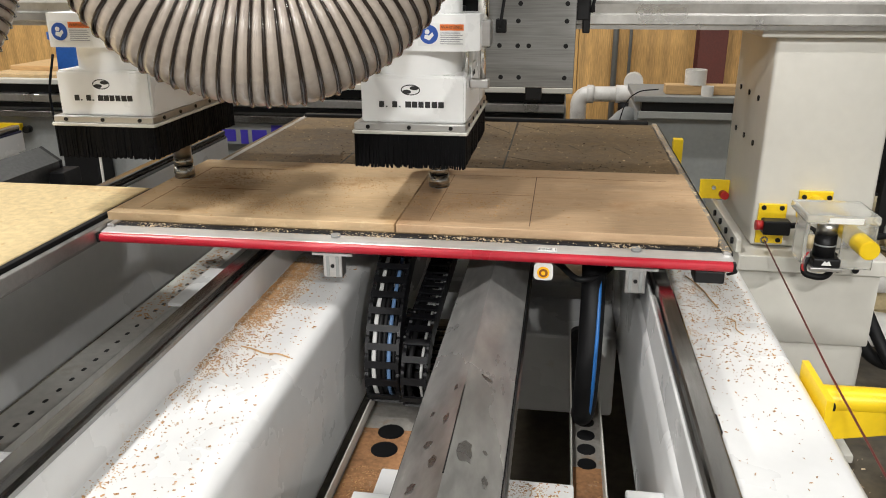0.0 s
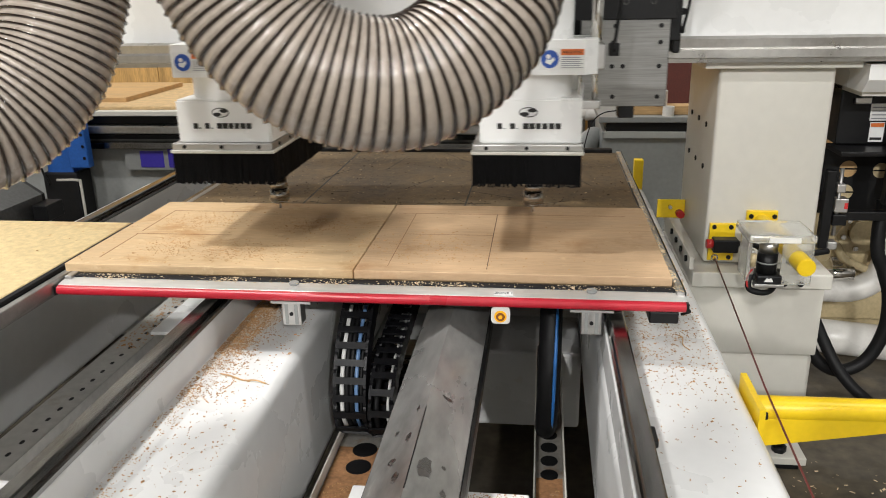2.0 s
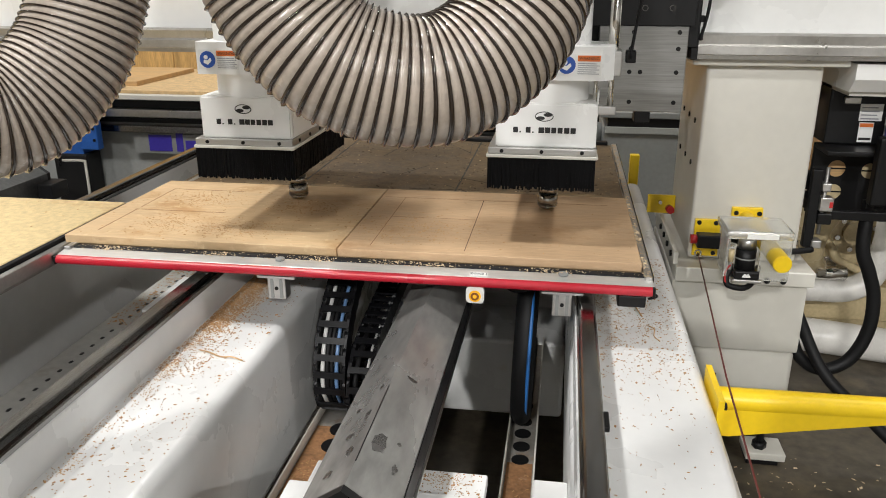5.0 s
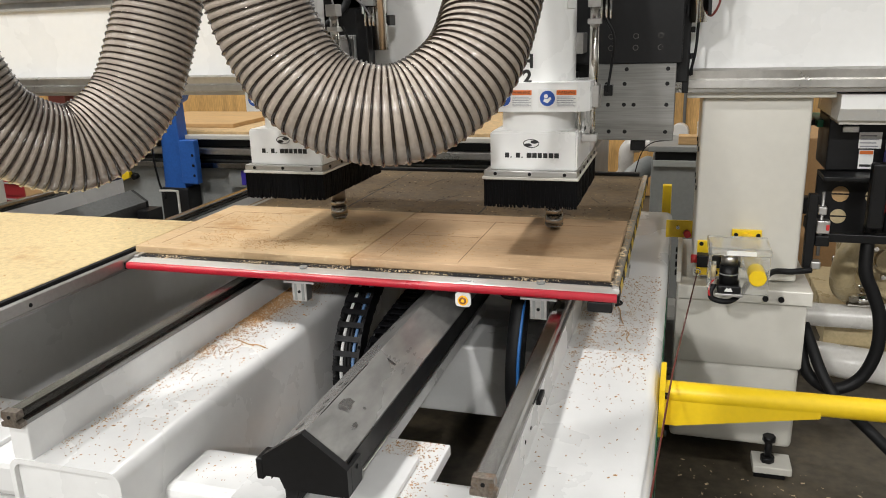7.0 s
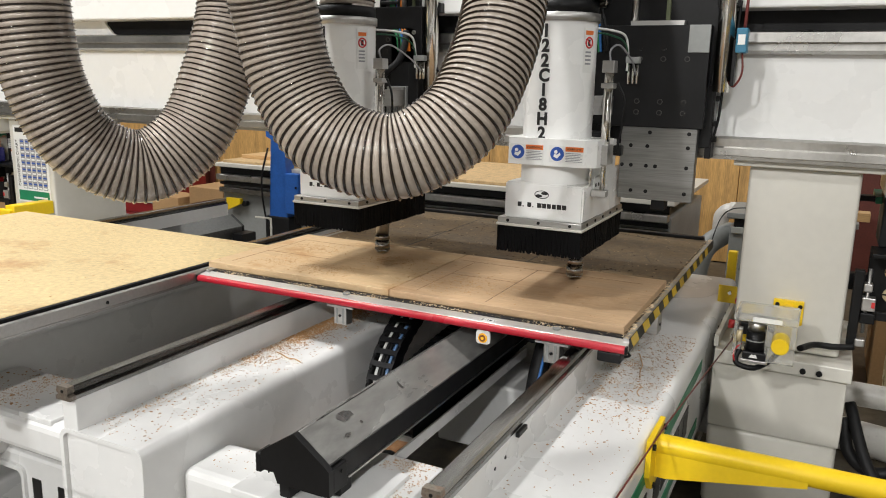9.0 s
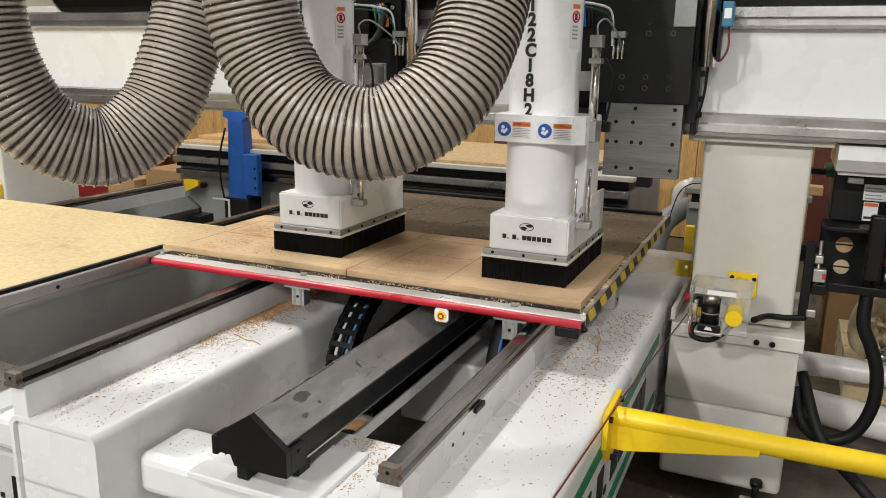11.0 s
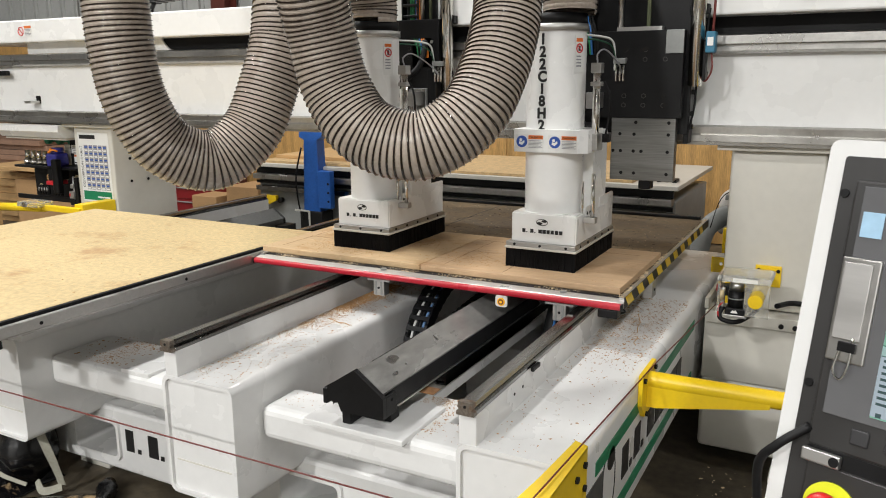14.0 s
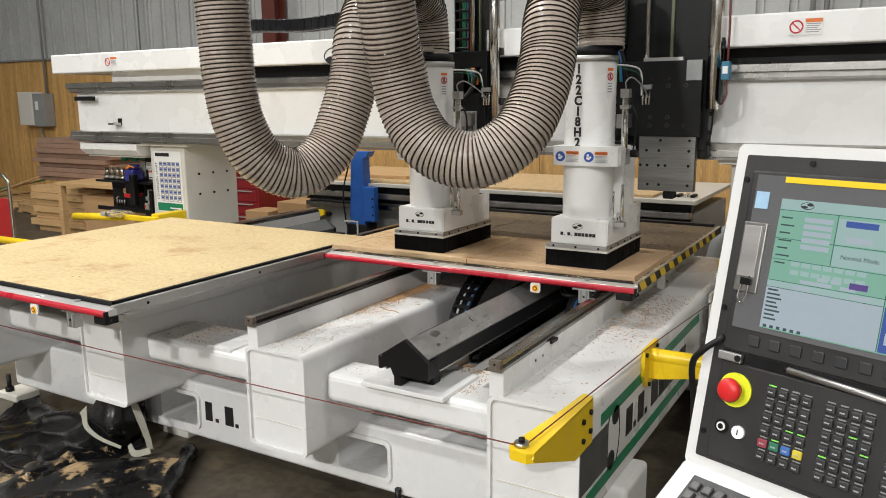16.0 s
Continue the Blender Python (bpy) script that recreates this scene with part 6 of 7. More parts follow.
def grey_cabinet():
    c = thing("grey_cabinet", "grey steel cabinet with pipe offcuts on top", "cabinet")
    part("body", boxed(0.12, 0.72, 3.35, 3.9, 0.0, 0.835, bevel=0.006), GREYP, c)
    part("slot", boxed(0.14, 0.72, 3.345, 3.42, 0.836, 0.884), COVERDARK, c)
    part("top", boxed(0.10, 0.75, 3.33, 3.80, 0.884, 0.915, bevel=0.004), GREYP, c)
    part("lip", boxed(0.13, 0.72, 3.335, 3.35, 0.80, 0.836, bevel=0.003), material("pale_grey_paint", (0.36, 0.37, 0.35), 0.45, vary=0.06), c)
    for z in (0.6, 0.5):
        part("bolt", rodded((0.2, 3.35, z), (0.2, 3.344, z), 0.012, 8), COVERDARK, c)
    return c


grey_cabinet()
solid("lumber_offcut", boxed(0.26, 0.80, 3.40, 3.50, 0.9155, 0.962, bevel=0.003), LUMBER, "pale timber offcut on the cabinet", "timber")
def pipe_offcut(x, y, z, radius, height):
    """A short open length of plastic pipe standing on end."""
    bm = bmesh.new()
    rings = [[bm.verts.new((x + q * math.cos(2 * math.pi * k / 28), y + q * math.sin(2 * math.pi * k / 28), z + h)) for k in range(28)] for q, h in ((radius, 0), (radius, height), (radius * 0.86, height), (radius * 0.86, 0.004))]
    for a, b in zip(rings, rings[1:]):
        for k in range(28):
            bm.faces.new((a[k], a[(k + 1) % 28], b[(k + 1) % 28], b[k]))
    bm.faces.new(rings[-1])
    bm.faces.new(rings[0][::-1])
    return smooth_edges(solid("pipe_offcut", bm, PVC, "short white plastic pipe offcut", "pipe offcut", group="pipe offcuts"))


pipe_offcut(0.41, 3.45, 0.9625, 0.054, 0.075)
pipe_offcut(0.46, 3.365, 0.9155, 0.030, 0.05)
solid("thin_wire", swept(spline([(0.02, 3.36, 0.70), (0.06, 3.38, 0.86), (0.12, 3.36, 0.93), (0.22, 3.37, 0.945)], 8), 0.003, 6), RUBBER, "thin black wire trailing off the cabinet", "wire")


def pvc_run():
    p = thing("dust_pipe_run", "white plastic pipe with tee and elbow", "pipe")
    part("run", rodded((-0.09, 5.2, 0.652), (0.20, 5.2, 0.656), 0.056, 22), PVC, p)
    part("elbow", swept(spline([(-0.05, 5.2, 0.652), (-0.10, 5.2, 0.642), (-0.135, 5.2, 0.60), (-0.14, 5.2, 0.53), (-0.145, 5.2, 0.42), (-0.2, 5.2, 0.36)], 8), 0.06, 22), PVC, p)
    part("collar", rodded((-0.08, 5.2, 0.652), (-0.03, 5.2, 0.652), 0.067, 22), PVC, p)
    part("collar", rodded((0.13, 5.2, 0.655), (0.27, 5.2, 0.656), 0.067, 22), PVC, p)
    part("tee", rodded((0.25, 5.18, 0.74), (0.265, 5.34, 0.735), 0.07, 22), PVC, p)
    part("coupling", rodded((0.21, 5.2, 0.46), (0.21, 5.2, 0.60), 0.06, 20), RUBBER, p, "black rubber coupling")
    part("riser", rodded((0.21, 5.2, 0.0), (0.21, 5.2, 0.46), 0.055, 20), PVC, p)
    return p


pvc_run()
solid("flex_duct", swept(spline([(0.10, 3.6, 0.76), (0.05, 3.5, 0.74), (-0.02, 3.42, 0.66), (-0.05, 3.4, 0.45), (-0.05, 3.4, 0.2)], 10), 0.06, 20), GREYP, "grey flexible duct behind the table", "duct")



def blue_stand():
    b = thing("blue_stand", "blue painted steel stand behind the tables", "stand")
    part("column", prismed([(-3.17, 1.20), (-2.94, 1.20), (-2.96, 1.16), (-3.0, 1.14), (-2.985, 0.57), (-3.15, 0.57), (-3.125, 1.14), (-3.17, 1.16)], "y", 3.42, 3.52), BLUE, b)
    part("plate", boxed(-2.99, -2.87, 3.40, 3.46, 0.60, 0.90, bevel=0.006), BLUE, b)
    part("foot", boxed(-3.18, -2.96, 3.40, 3.56, 0.0, 0.57, bevel=0.01), COVERDARK, b)
    for z in (0.66, 0.73, 0.8):
        part("hole", rodded((-2.89, 3.399, z), (-2.89, 3.3975, z), 0.010, 10), COVERDARK, b)
    part("hose", swept(spline([(-3.13, 3.39, 1.08), (-3.17, 3.36, 0.85), (-3.16, 3.37, 0.62), (-3.13, 3.38, 0.5)], 8), 0.007, 8), RUBBER, b)
    return b


blue_stand()
for x in (-2.447,):
    t = thing("screw_cover", "dark ridged steel cover behind the second table", "machine cover")
    roof = [(x - 0.083, 0.655), (x - 0.083, 0.761), (x, 0.818), (x + 0.083, 0.761), (x + 0.083, 0.655)]
    part("roof", prismed(roof, "y", 0.2, 2.2), material("dark_oiled_cover", (0.10, 0.10, 0.098), 0.35, 0.8, vary=0.2), t)
    part("end_cap", prismed(roof, "y", 2.2, 2.22), COVERDARK, t)
    part("end_block", boxed(x + 0.05, x + 0.15, 2.12, 2.24, 0.66, 0.73, bevel=0.004), COVERDARK, t)
    part("bracket", swept(spline([(x + 0.10, 2.3, 0.80), (x + 0.20, 2.3, 0.80), (x + 0.21, 2.3, 0.78), (x + 0.21, 2.3, 0.62)], 6), 0.006, 8), CREAM, t)


def energy_chain():
    c = thing("bridge_cable_carrier", "black cable carrier above the bridge", "cable chain")
    for k in range(26):
        x = -2.95 + 0.055 * k
        z = 2.045 + 0.012 * math.sin(k * 0.35) + 0.001 * k
        part("link", boxed(x, x + 0.052, 1.75, 1.86, z, z + 0.075, bevel=0.006, seg=1), PLASTIC, c)
    part("stay", swept(spline([(-2.9, 1.8, 2.05), (-2.93, 1.8, 2.0), (-2.88, 1.8, 1.965)], 5), 0.012, 8), COVERDARK, c)
    return c


energy_chain()
for side in (1, -1):
    x0 = 0.75 if side > 0 else -3.6 - 0.62
    s = thing("sheet_metal_hood", "white folded sheet metal hood under the bridge end", "sheet metal hood", group="bridge end hoods")
    bm = bmesh.new()
    prism(bm, [(1.60, 1.30), (1.60, 1.345), (2.0, 1.345), (2.05, 1.26), (1.64, 1.26)], "x", x0, x0 + 0.62)
    part("shell", bm, PURE, s)
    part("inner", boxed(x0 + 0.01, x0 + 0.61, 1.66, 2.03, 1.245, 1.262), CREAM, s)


def tool_rack(x0, side):
    """Black drilled rack with tool holders beside a column."""
    r = thing("tool_rack", "black drilled tool rack with coloured holders", "tool rack", group="tool racks")
    s = side
    X = lambda a: x0 + s * a
    lo, hi = sorted((X(0), X(0.62)))
    part("back_plate", boxed(lo, hi, 1.84, 1.855, 0.825, 1.065, bevel=0.003), BLACKP, r)
    part("shelf", boxed(lo, hi, 1.70, 1.84, 1.05, 1.065, bevel=0.003), BLACKP, r)
    part("front_bar", boxed(lo, hi, 1.70, 1.715, 0.84, 0.87, bevel=0.003), BLACKP, r)
    for a, z, rad, mat in ((0.08, 0.98, 0.028, LUMBER), (0.08, 0.90, 0.026, BRASS), (0.185, 0.975, 0.026, BRASS), (0.30, 0.97, 0.024, BRASS), (0.47, 0.97, 0.024, LUMBER), (0.56, 0.90, 0.024, BRASS)):
        hole = part("hole", rodded((X(a), 1.8405, z), (X(a), 1.8385, z), rad, 20), mat, r)
        part("hole_bar", boxed(*sorted((X(a - rad), X(a + rad))), 1.837, 1.8385, z - 0.002, z + 0.003), BLACKP, hole)
    for k in range(7):
        a = 0.15 + 0.026 * k + (0.05 if k > 2 else 0)
        f = part("fork", rodded((X(a), 1.69, 0.885), (X(a), 1.69, 0.945), 0.0125, 12, 0.009), BLACKP, r)
        part("fork_tip", rodded((X(a), 1.676, 0.905), (X(a), 1.678, 0.93), 0.004, 8), ALU, f)
    part("motor_box", boxed(*sorted((X(0.02), X(0.20))), 1.82, 2.05, 1.066, 1.27, bevel=0.006), COVERDARK, r, "black box with white notices")
    part("box_side", boxed(*sorted((X(0.201), X(0.27))), 1.83, 2.05, 1.066, 1.20, bevel=0.003), CREAM, r)
    n1 = part("notice", boxed(*sorted((X(0.115), X(0.185))), 1.8185, 1.8195, 1.145, 1.20), PAPER, r)
    n2 = part("notice", boxed(*sorted((X(0.12), X(0.165))), 1.8185, 1.8195, 1.075, 1.14), PAPER, r)
    for k in range(4):
        part("print_line", boxed(*sorted((X(0.12), X(0.175 - 0.006 * (k % 2)))), 1.8175, 1.8186, 1.15 + 0.012 * k, 1.154 + 0.012 * k), GREYINK, n1)
    part("header", boxed(*sorted((X(0.122), X(0.163))), 1.8175, 1.8186, 1.125, 1.137), ORANGE, n2)
    part("print_line", boxed(*sorted((X(0.124), X(0.16))), 1.8175, 1.8186, 1.082, 1.09), INK, n2)
    part("latch", boxed(*sorted((X(0.06), X(0.11))), 1.805, 1.82, 1.20, 1.222, bevel=0.003), STEEL, r)
    part("spindle_motor", boxed(*sorted((X(0.19), X(0.29))), 1.70, 1.80, 1.065, 1.15, bevel=0.012), material("violet_blue_paint", (0.03, 0.03, 0.20), 0.4, vary=0.1), r, "violet-blue tool motor")
    part("motor_cap", rodded((X(0.235), 1.75, 1.15), (X(0.235), 1.75, 1.185), 0.04, 18), material("violet_blue_paint", (0.03, 0.03, 0.20)), r)
    part("motor_body", boxed(*sorted((X(0.205), X(0.285))), 1.70, 1.80, 0.975, 1.064, bevel=0.006), RUBBER, r)
    part("motor_collar", boxed(*sorted((X(0.195), X(0.285))), 1.68, 1.78, 0.948, 0.975, bevel=0.006), material("red_collar_plastic", (0.55, 0.02, 0.03), 0.4), r, "red collar")
    part("bracket", boxed(*sorted((X(0.135), X(0.185))), 1.655, 1.70, 0.90, 1.12, bevel=0.008), BLACKP, r)
    part("wiring", swept(spline([(X(0.19), 1.72, 1.165), (X(0.21), 1.70, 1.175), (X(0.24), 1.69, 1.16), (X(0.22), 1.70, 1.185)], 6), 0.006, 8), COPPERY, r)
    for k in range(4):
        hold = part("tool_holder", rodded((X(0.36 + 0.06 * k), 1.75, 1.066), (X(0.36 + 0.06 * k), 1.75, 1.10), 0.026, 18), CHROME, r)
        part("taper", rodded((X(0.36 + 0.06 * k), 1.75, 1.10), (X(0.36 + 0.06 * k), 1.75, 1.16), 0.019, 16, 0.014), CHROME, hold)
    part("tray", boxed(lo, hi, 1.95, 2.2, 1.20, 1.225), GREEN, r, "dark green tray")
    for k in range(5):
        part("tray_finger", rodded((X(0.10 + 0.12 * k), 1.93, 1.212), (X(0.10 + 0.12 * k), 1.96, 1.212), 0.028, 14), GREEN, r)
    part("side_rail", boxed(*sorted((X(-0.045), X(-0.015))), 1.66, 1.69, 0.755, 1.013, bevel=0.003), COVERDARK, r)
    part("side_stay", boxed(*sorted((X(-0.03), X(0.02))), 1.69, 1.84, 0.86, 0.90, bevel=0.003), COVERDARK, r)
    part("valve", boxed(*sorted((X(-0.014), X(0.012))), 1.65, 1.69, 0.945, 0.972, bevel=0.003), ALU, r)
    v = part("valve", boxed(*sorted((X(-0.014), X(0.026))), 1.65, 1.69, 0.88, 0.925, bevel=0.003), ALU, r)
    part("valve_button", boxed(*sorted((X(0.014), X(0.024))), 1.6485, 1.6505, 0.893, 0.912), REDINK, v)
    part("valve_block", boxed(*sorted((X(-0.014), X(0.03))), 1.655, 1.70, 0.835, 0.872, bevel=0.004), COVERDARK, r)
    part("valve_pipe", rodded((X(0.0), 1.67, 0.80), (X(0.0), 1.67, 1.02), 0.006, 10), ALU, r)
    part("valve_block", boxed(*sorted((X(-0.02), X(0.01))), 1.65, 1.69, 0.755, 0.782, bevel=0.004), ALU, r)
    part("mount_arm", boxed(*sorted((X(-0.08), X(0.06))), 1.856, 1.90, 0.90, 0.96, bevel=0.003), BLACKP, r)
    part("tray_arm", boxed(*sorted((X(-0.08), X(0.06))), 2.0, 2.05, 1.20, 1.22), BLACKP, r)
    return r


tool_rack(0.74, 1)
tool_rack(-3.60, -1)


def vacuum_pump():
    p = thing("vacuum_pump", "tan cast iron vacuum pump on a steel skid", "pump")
    part("skid", boxed(0.95, 2.4, 2.58, 3.3, 0.12, 0.285, bevel=0.006), BRASS, p)
    for y in (2.6, 3.2):
        part("skid_foot", boxed(0.95, 2.4, y, y + 0.06, 0.0, 0.12, bevel=0.004), BRASS, p)
    part("casing", rodded((1.10, 2.75, 0.55), (1.75, 2.75, 0.55), 0.20, 28), BRASS, p)
    part("cover", rodded((1.02, 2.75, 0.55), (1.10, 2.75, 0.55), 0.16, 24), BRASS, p)
    for k in range(8):
        a = 2 * math.pi * k / 8
        part("flange_bolt", rodded((1.02, 2.75 + 0.13 * math.cos(a), 0.55 + 0.13 * math.sin(a)), (1.0, 2.75 + 0.13 * math.cos(a), 0.55 + 0.13 * math.sin(a)), 0.018, 6), CHROME, p)
    part("manifold", swept(spline([(1.05, 2.55, 0.38), (0.98, 2.45, 0.45), (0.98, 2.42, 0.58), (1.06, 2.48, 0.68)], 8), 0.05, 16), BRASS, p)
    part("motor", rodded((1.75, 2.75, 0.55), (2.15, 2.75, 0.55), 0.16, 24), GREYP, p)
    flange = part("front_flange", rodded((1.16, 2.56, 0.56), (1.16, 2.50, 0.56), 0.095, 28), BRASS, p)
    part("flange_hub", rodded((1.16, 2.50, 0.56), (1.16, 2.47, 0.56), 0.055, 24), BRASS, flange)
    for k in range(6):
        a = 2 * math.pi * (k + 0.3) / 6
        part("flange_bolt", rodded((1.16 + 0.076 * math.cos(a), 2.50, 0.56 + 0.076 * math.sin(a)), (1.16 + 0.076 * math.cos(a), 2.485, 0.56 + 0.076 * math.sin(a)), 0.011, 6), CHROME, flange)
    part("end_casing", boxed(1.04, 1.22, 2.52, 2.70, 0.345, 0.50, bevel=0.02), BRASS, p)
    part("pipe_elbow", swept(spline([(1.03, 2.5, 0.53), (1.06, 2.47, 0.50), (1.09, 2.46, 0.45), (1.15, 2.46, 0.42), (1.19, 2.47, 0.40)], 8), 0.018, 12), BRASS, p)
    part("oil_cap", rodded((1.07, 2.50, 0.42), (1.07, 2.48, 0.42), 0.03, 16), CHROME, p)
    part("drain", rodded((1.0, 2.42, 0.40), (1.12, 2.42, 0.40), 0.03, 12), CHROME, p)
    return p


vacuum_pump()
solid("suction_pipe", swept(spline([(0.72, 2.45, 0.31), (1.00, 2.45, 0.31), (1.14, 2.45, 0.315), (1.225, 2.45, 0.365), (1.26, 2.45, 0.47), (1.272, 2.45, 0.6), (1.272, 2.45, 1.1)], 8), 0.052, 20), PVC, "white plastic suction pipe with elbow", "pipe")
solid("loose_pipe", rodded((0.72, 2.57, 0.075), (1.40, 2.41, 0.075), 0.075, 28), PVC, "length of white plastic pipe lying on the floor", "pipe")
solid("air_hose", swept(spline([(0.905, 1.74, 0.90), (0.902, 1.72, 0.745), (0.935, 1.72, 0.66), (0.965, 1.72, 0.57), (0.968, 1.72, 0.448), (0.924, 1.72, 0.334), (0.837, 1.72, 0.29), (0.755, 1.73, 0.342), (0.725, 1.78, 0.45)], 10), 0.022, 14), RUBBER, "thick black hose hanging in a loop", "hose")
solid("floor_cable", swept(spline([(0.74, 1.8, 0.50), (0.82, 1.66, 0.32), (0.95, 1.60, 0.20), (1.15, 1.50, 0.06), (1.5, 1.2, 0.022), (2.2, 0.9, 0.022)], 10), 0.020, 12), RUBBER, "thick black cable running over the floor", "cable")
solid("floor_cable", swept(spline([(0.85, 0.50, 0.03), (1.05, 0.62, 0.02), (1.4, 0.60, 0.02), (2.0, 0.2, 0.02)], 10), 0.018, 12), RUBBER, "thick black cable running over the floor", "cable")
for k, (x, y, z, a, l) in enumerate(((1.9, 4.3, 0.35, 12, 1.1), (1.75, 4.45, 0.42, -18, 1.2), (1.55, 4.2, 0.3, 55, 1.0), (2.3, 4.5, 0.3, 0, 1.4))):
    ob = solid("timber_frame_piece", boxed(-l / 2, l / 2, -0.03, 0.03, -0.045, 0.045, bevel=0.003), LUMBER, "pale timber leaning in a stack", "timber", group="timber by the pump")
    ob.matrix_basis = pose(x, y, z, 0, 20 - 12 * k, a)
solid("timber_crate", boxed(1.3, 2.6, 3.9, 4.8, 0.0, 0.26, bevel=0.004), LUMBER, "low crate of pale timber", "crate")
solid("storage_box", boxed(0.9, 1.6, 3.5, 4.1, 0.0, 0.95, bevel=0.01), CARD, "large tan cardboard box", "box")


# ---------------------------------------------------------------- left-hand distance
def pallet(x, y, turn=0):
    p = thing("pallet", "weathered timber pallet on the floor", "pallet", (x, y, 0), "pallets")
    p.matrix_basis = pose(x, y, 0, 0, 0, turn)
    for k in range(7):
        part("deck_board", boxed(-0.6 + 0.18 * k, -0.48 + 0.18 * k, -0.5, 0.5, 0.12, 0.14), LUMBER, p)
    for v in (-0.48, 0.0, 0.44):
        part("bearer", boxed(-0.6, 0.6, v, v + 0.05, 0.02, 0.12), LUMBER, p)
    for k in range(3):
        part("base_board", boxed(-0.6 + 0.54 * k, -0.48 + 0.54 * k, -0.5, 0.5, 0.0, 0.02), LUMBER, p)
    return p


pallet(-11.2, 5.6, 8)
pallet(-10.0, 5.3, -12)
pallet(-12.3, 5.5, 4)


def board_stack(x, y, w, d, z0, n, t, mat, label, seed):
    s = thing("board_stack", label, "board stack", (x, y, z0), "board stacks")
    rnd = random.Random(seed)
    for k in range(n):
        a, b = rnd.uniform(-0.04, 0.04), rnd.uniform(-0.04, 0.04)
        part("board", boxed(-w / 2 + a, w / 2 + a, -d / 2 + b, d / 2 + b, t * k, t * (k + 0.93)), mat, s)
    return s


RECLAIM = material("brown_sheet_stock", (0.26, 0.16, 0.11), 0.65, vary=0.2)
board_stack(-8.3, 4.9, 1.5, 1.2, 0.62, 9, 0.062, RECLAIM, "stack of reddish brown sheet stock on timber", 1)
board_stack(-8.0, 4.6, 1.5, 1.2, 0.0, 7, 0.085, LUMBER, "stack of rough pale timber", 2)
board_stack(-9.3, 5.2, 0.9, 1.0, 0.0, 6, 0.08, LUMBER, "stack of rough pale timber", 3)
board_stack(-6.9, 4.3, 0.9, 1.0, 0.0, 1, 0.60, CARD, "plain tan cardboard carton under the bench", 4)
bench = thing("work_bench", "timber bench with a pale top", "bench", (-6.9, 4.1, 0))
part("top", boxed(-0.9, 0.9, -0.4, 0.4, 0.66, 0.70, bevel=0.004), LUMBER, bench)
for x in (-0.85, 0.79):
    part("leg", boxed(x, x + 0.07, -0.4, -0.33, 0, 0.66), LUMBER, bench)
    part("leg", boxed(x, x + 0.07, 0.33, 0.4, 0, 0.66), LUMBER, bench)
for k, (x0, y0, x1, y1) in enumerate(((-12.2, 5.2, -9.3, 5.9), (-12.0, 5.3, -9.5, 5.7), (-11.8, 5.1, -9.9, 5.95))):
    solid("leaning_batten", rodded((x0, y0, 0.16), (x1, y1, 0.75 + 0.05 * k), 0.018, 8), LUMBER if k else GREEN, "long thin batten leaning on the stack", "batten", group="battens")


def tool_chest():
    """A roller cabinet on castors."""
    red = material("dark_red_enamel", (0.20, 0.010, 0.013), 0.4, vary=0.1)
    c = thing("tool_chest", "dark red steel tool chest with chrome-edged drawers", "tool chest", (-5.32, 4.25, 0))
    part("carcase", boxed(-0.45, 0.30, 0.0, 0.5, 0.08, 1.01, bevel=0.01), red, c)
    for k in range(6):
        d = part("drawer", boxed(-0.43, 0.28, -0.012, 0.0, 0.12 + 0.145 * k, 0.25 + 0.145 * k, bevel=0.003), red, c)
        part("handle", boxed(-0.38, 0.23, -0.028, -0.012, 0.225 + 0.145 * k, 0.237 + 0.145 * k, bevel=0.002), GREYP, d)
    for x in (-0.38, 0.22):
        for y in (0.07, 0.43):
            part("castor", rodded((x - 0.015, y, 0.04), (x + 0.015, y, 0.04), 0.04, 16), RUBBER, c)
    return c


tool_chest()
solid("carton", boxed(-4.62, -4.22, 4.1, 4.5, 0.0, 0.60, bevel=0.006), CARD, "brown cardboard carton on the floor", "carton", group="cartons")
solid("carton", boxed(-4.98, -4.66, 4.0, 4.3, 0.0, 0.50, bevel=0.006), CARD, "brown cardboard carton on the floor", "carton", group="cartons")


def hand_truck():
    h = thing("hand_truck", "red and chrome hand truck standing upright", "hand truck", (-6.3, 2.2, 0))
    part("rail", swept(spline([(-0.2, 0, 0.15), (-0.2, 0, 0.8), (-0.18, 0, 0.93), (-0.05, 0, 0.98), (0.08, 0, 0.93), (0.1, 0, 0.8), (0.1, 0, 0.15)], 8), 0.016, 10), CHROME, h)
    part("panel", boxed(-0.19, 0.09, 0.0, 0.012, 0.38, 0.75, bevel=0.004), REDP, h)
    part("toe_plate", boxed(-0.25, 0.15, -0.25, 0.0, 0.02, 0.03), REDP, h)
    for x in (-0.26, 0.14):
        part("wheel", rodded((x, 0.05, 0.12), (x + 0.05, 0.05, 0.12), 0.12, 20), RUBBER, h)
    return h


hand_truck()
arm = thing("guard_arm", "yellow tube arm with a sensor box on the far side", "guard arm")
part("tube", rodded((-3.13, 1.02, 0.70), (-4.75, 1.02, 0.70), 0.0255, 20), YELLOW, arm)
part("plate", boxed(-3.132, -3.117, 0.95, 1.09, 0.545, 0.745, bevel=0.002), YELLOW, arm)
part("gusset", prismed([(-3.132, 0.68), (-3.132, 0.56), (-3.19, 0.58), (-3.48, 0.675)], "y", 1.02, 1.028), YELLOW, arm)
part("post", rodded((-4.6, 1.02, 0.0), (-4.6, 1.02, 0.72), 0.03, 16), YELLOW, arm)
arm = thing("safety_sensor", "clear sensor box on a yellow bracket, on the far column", "sensor")
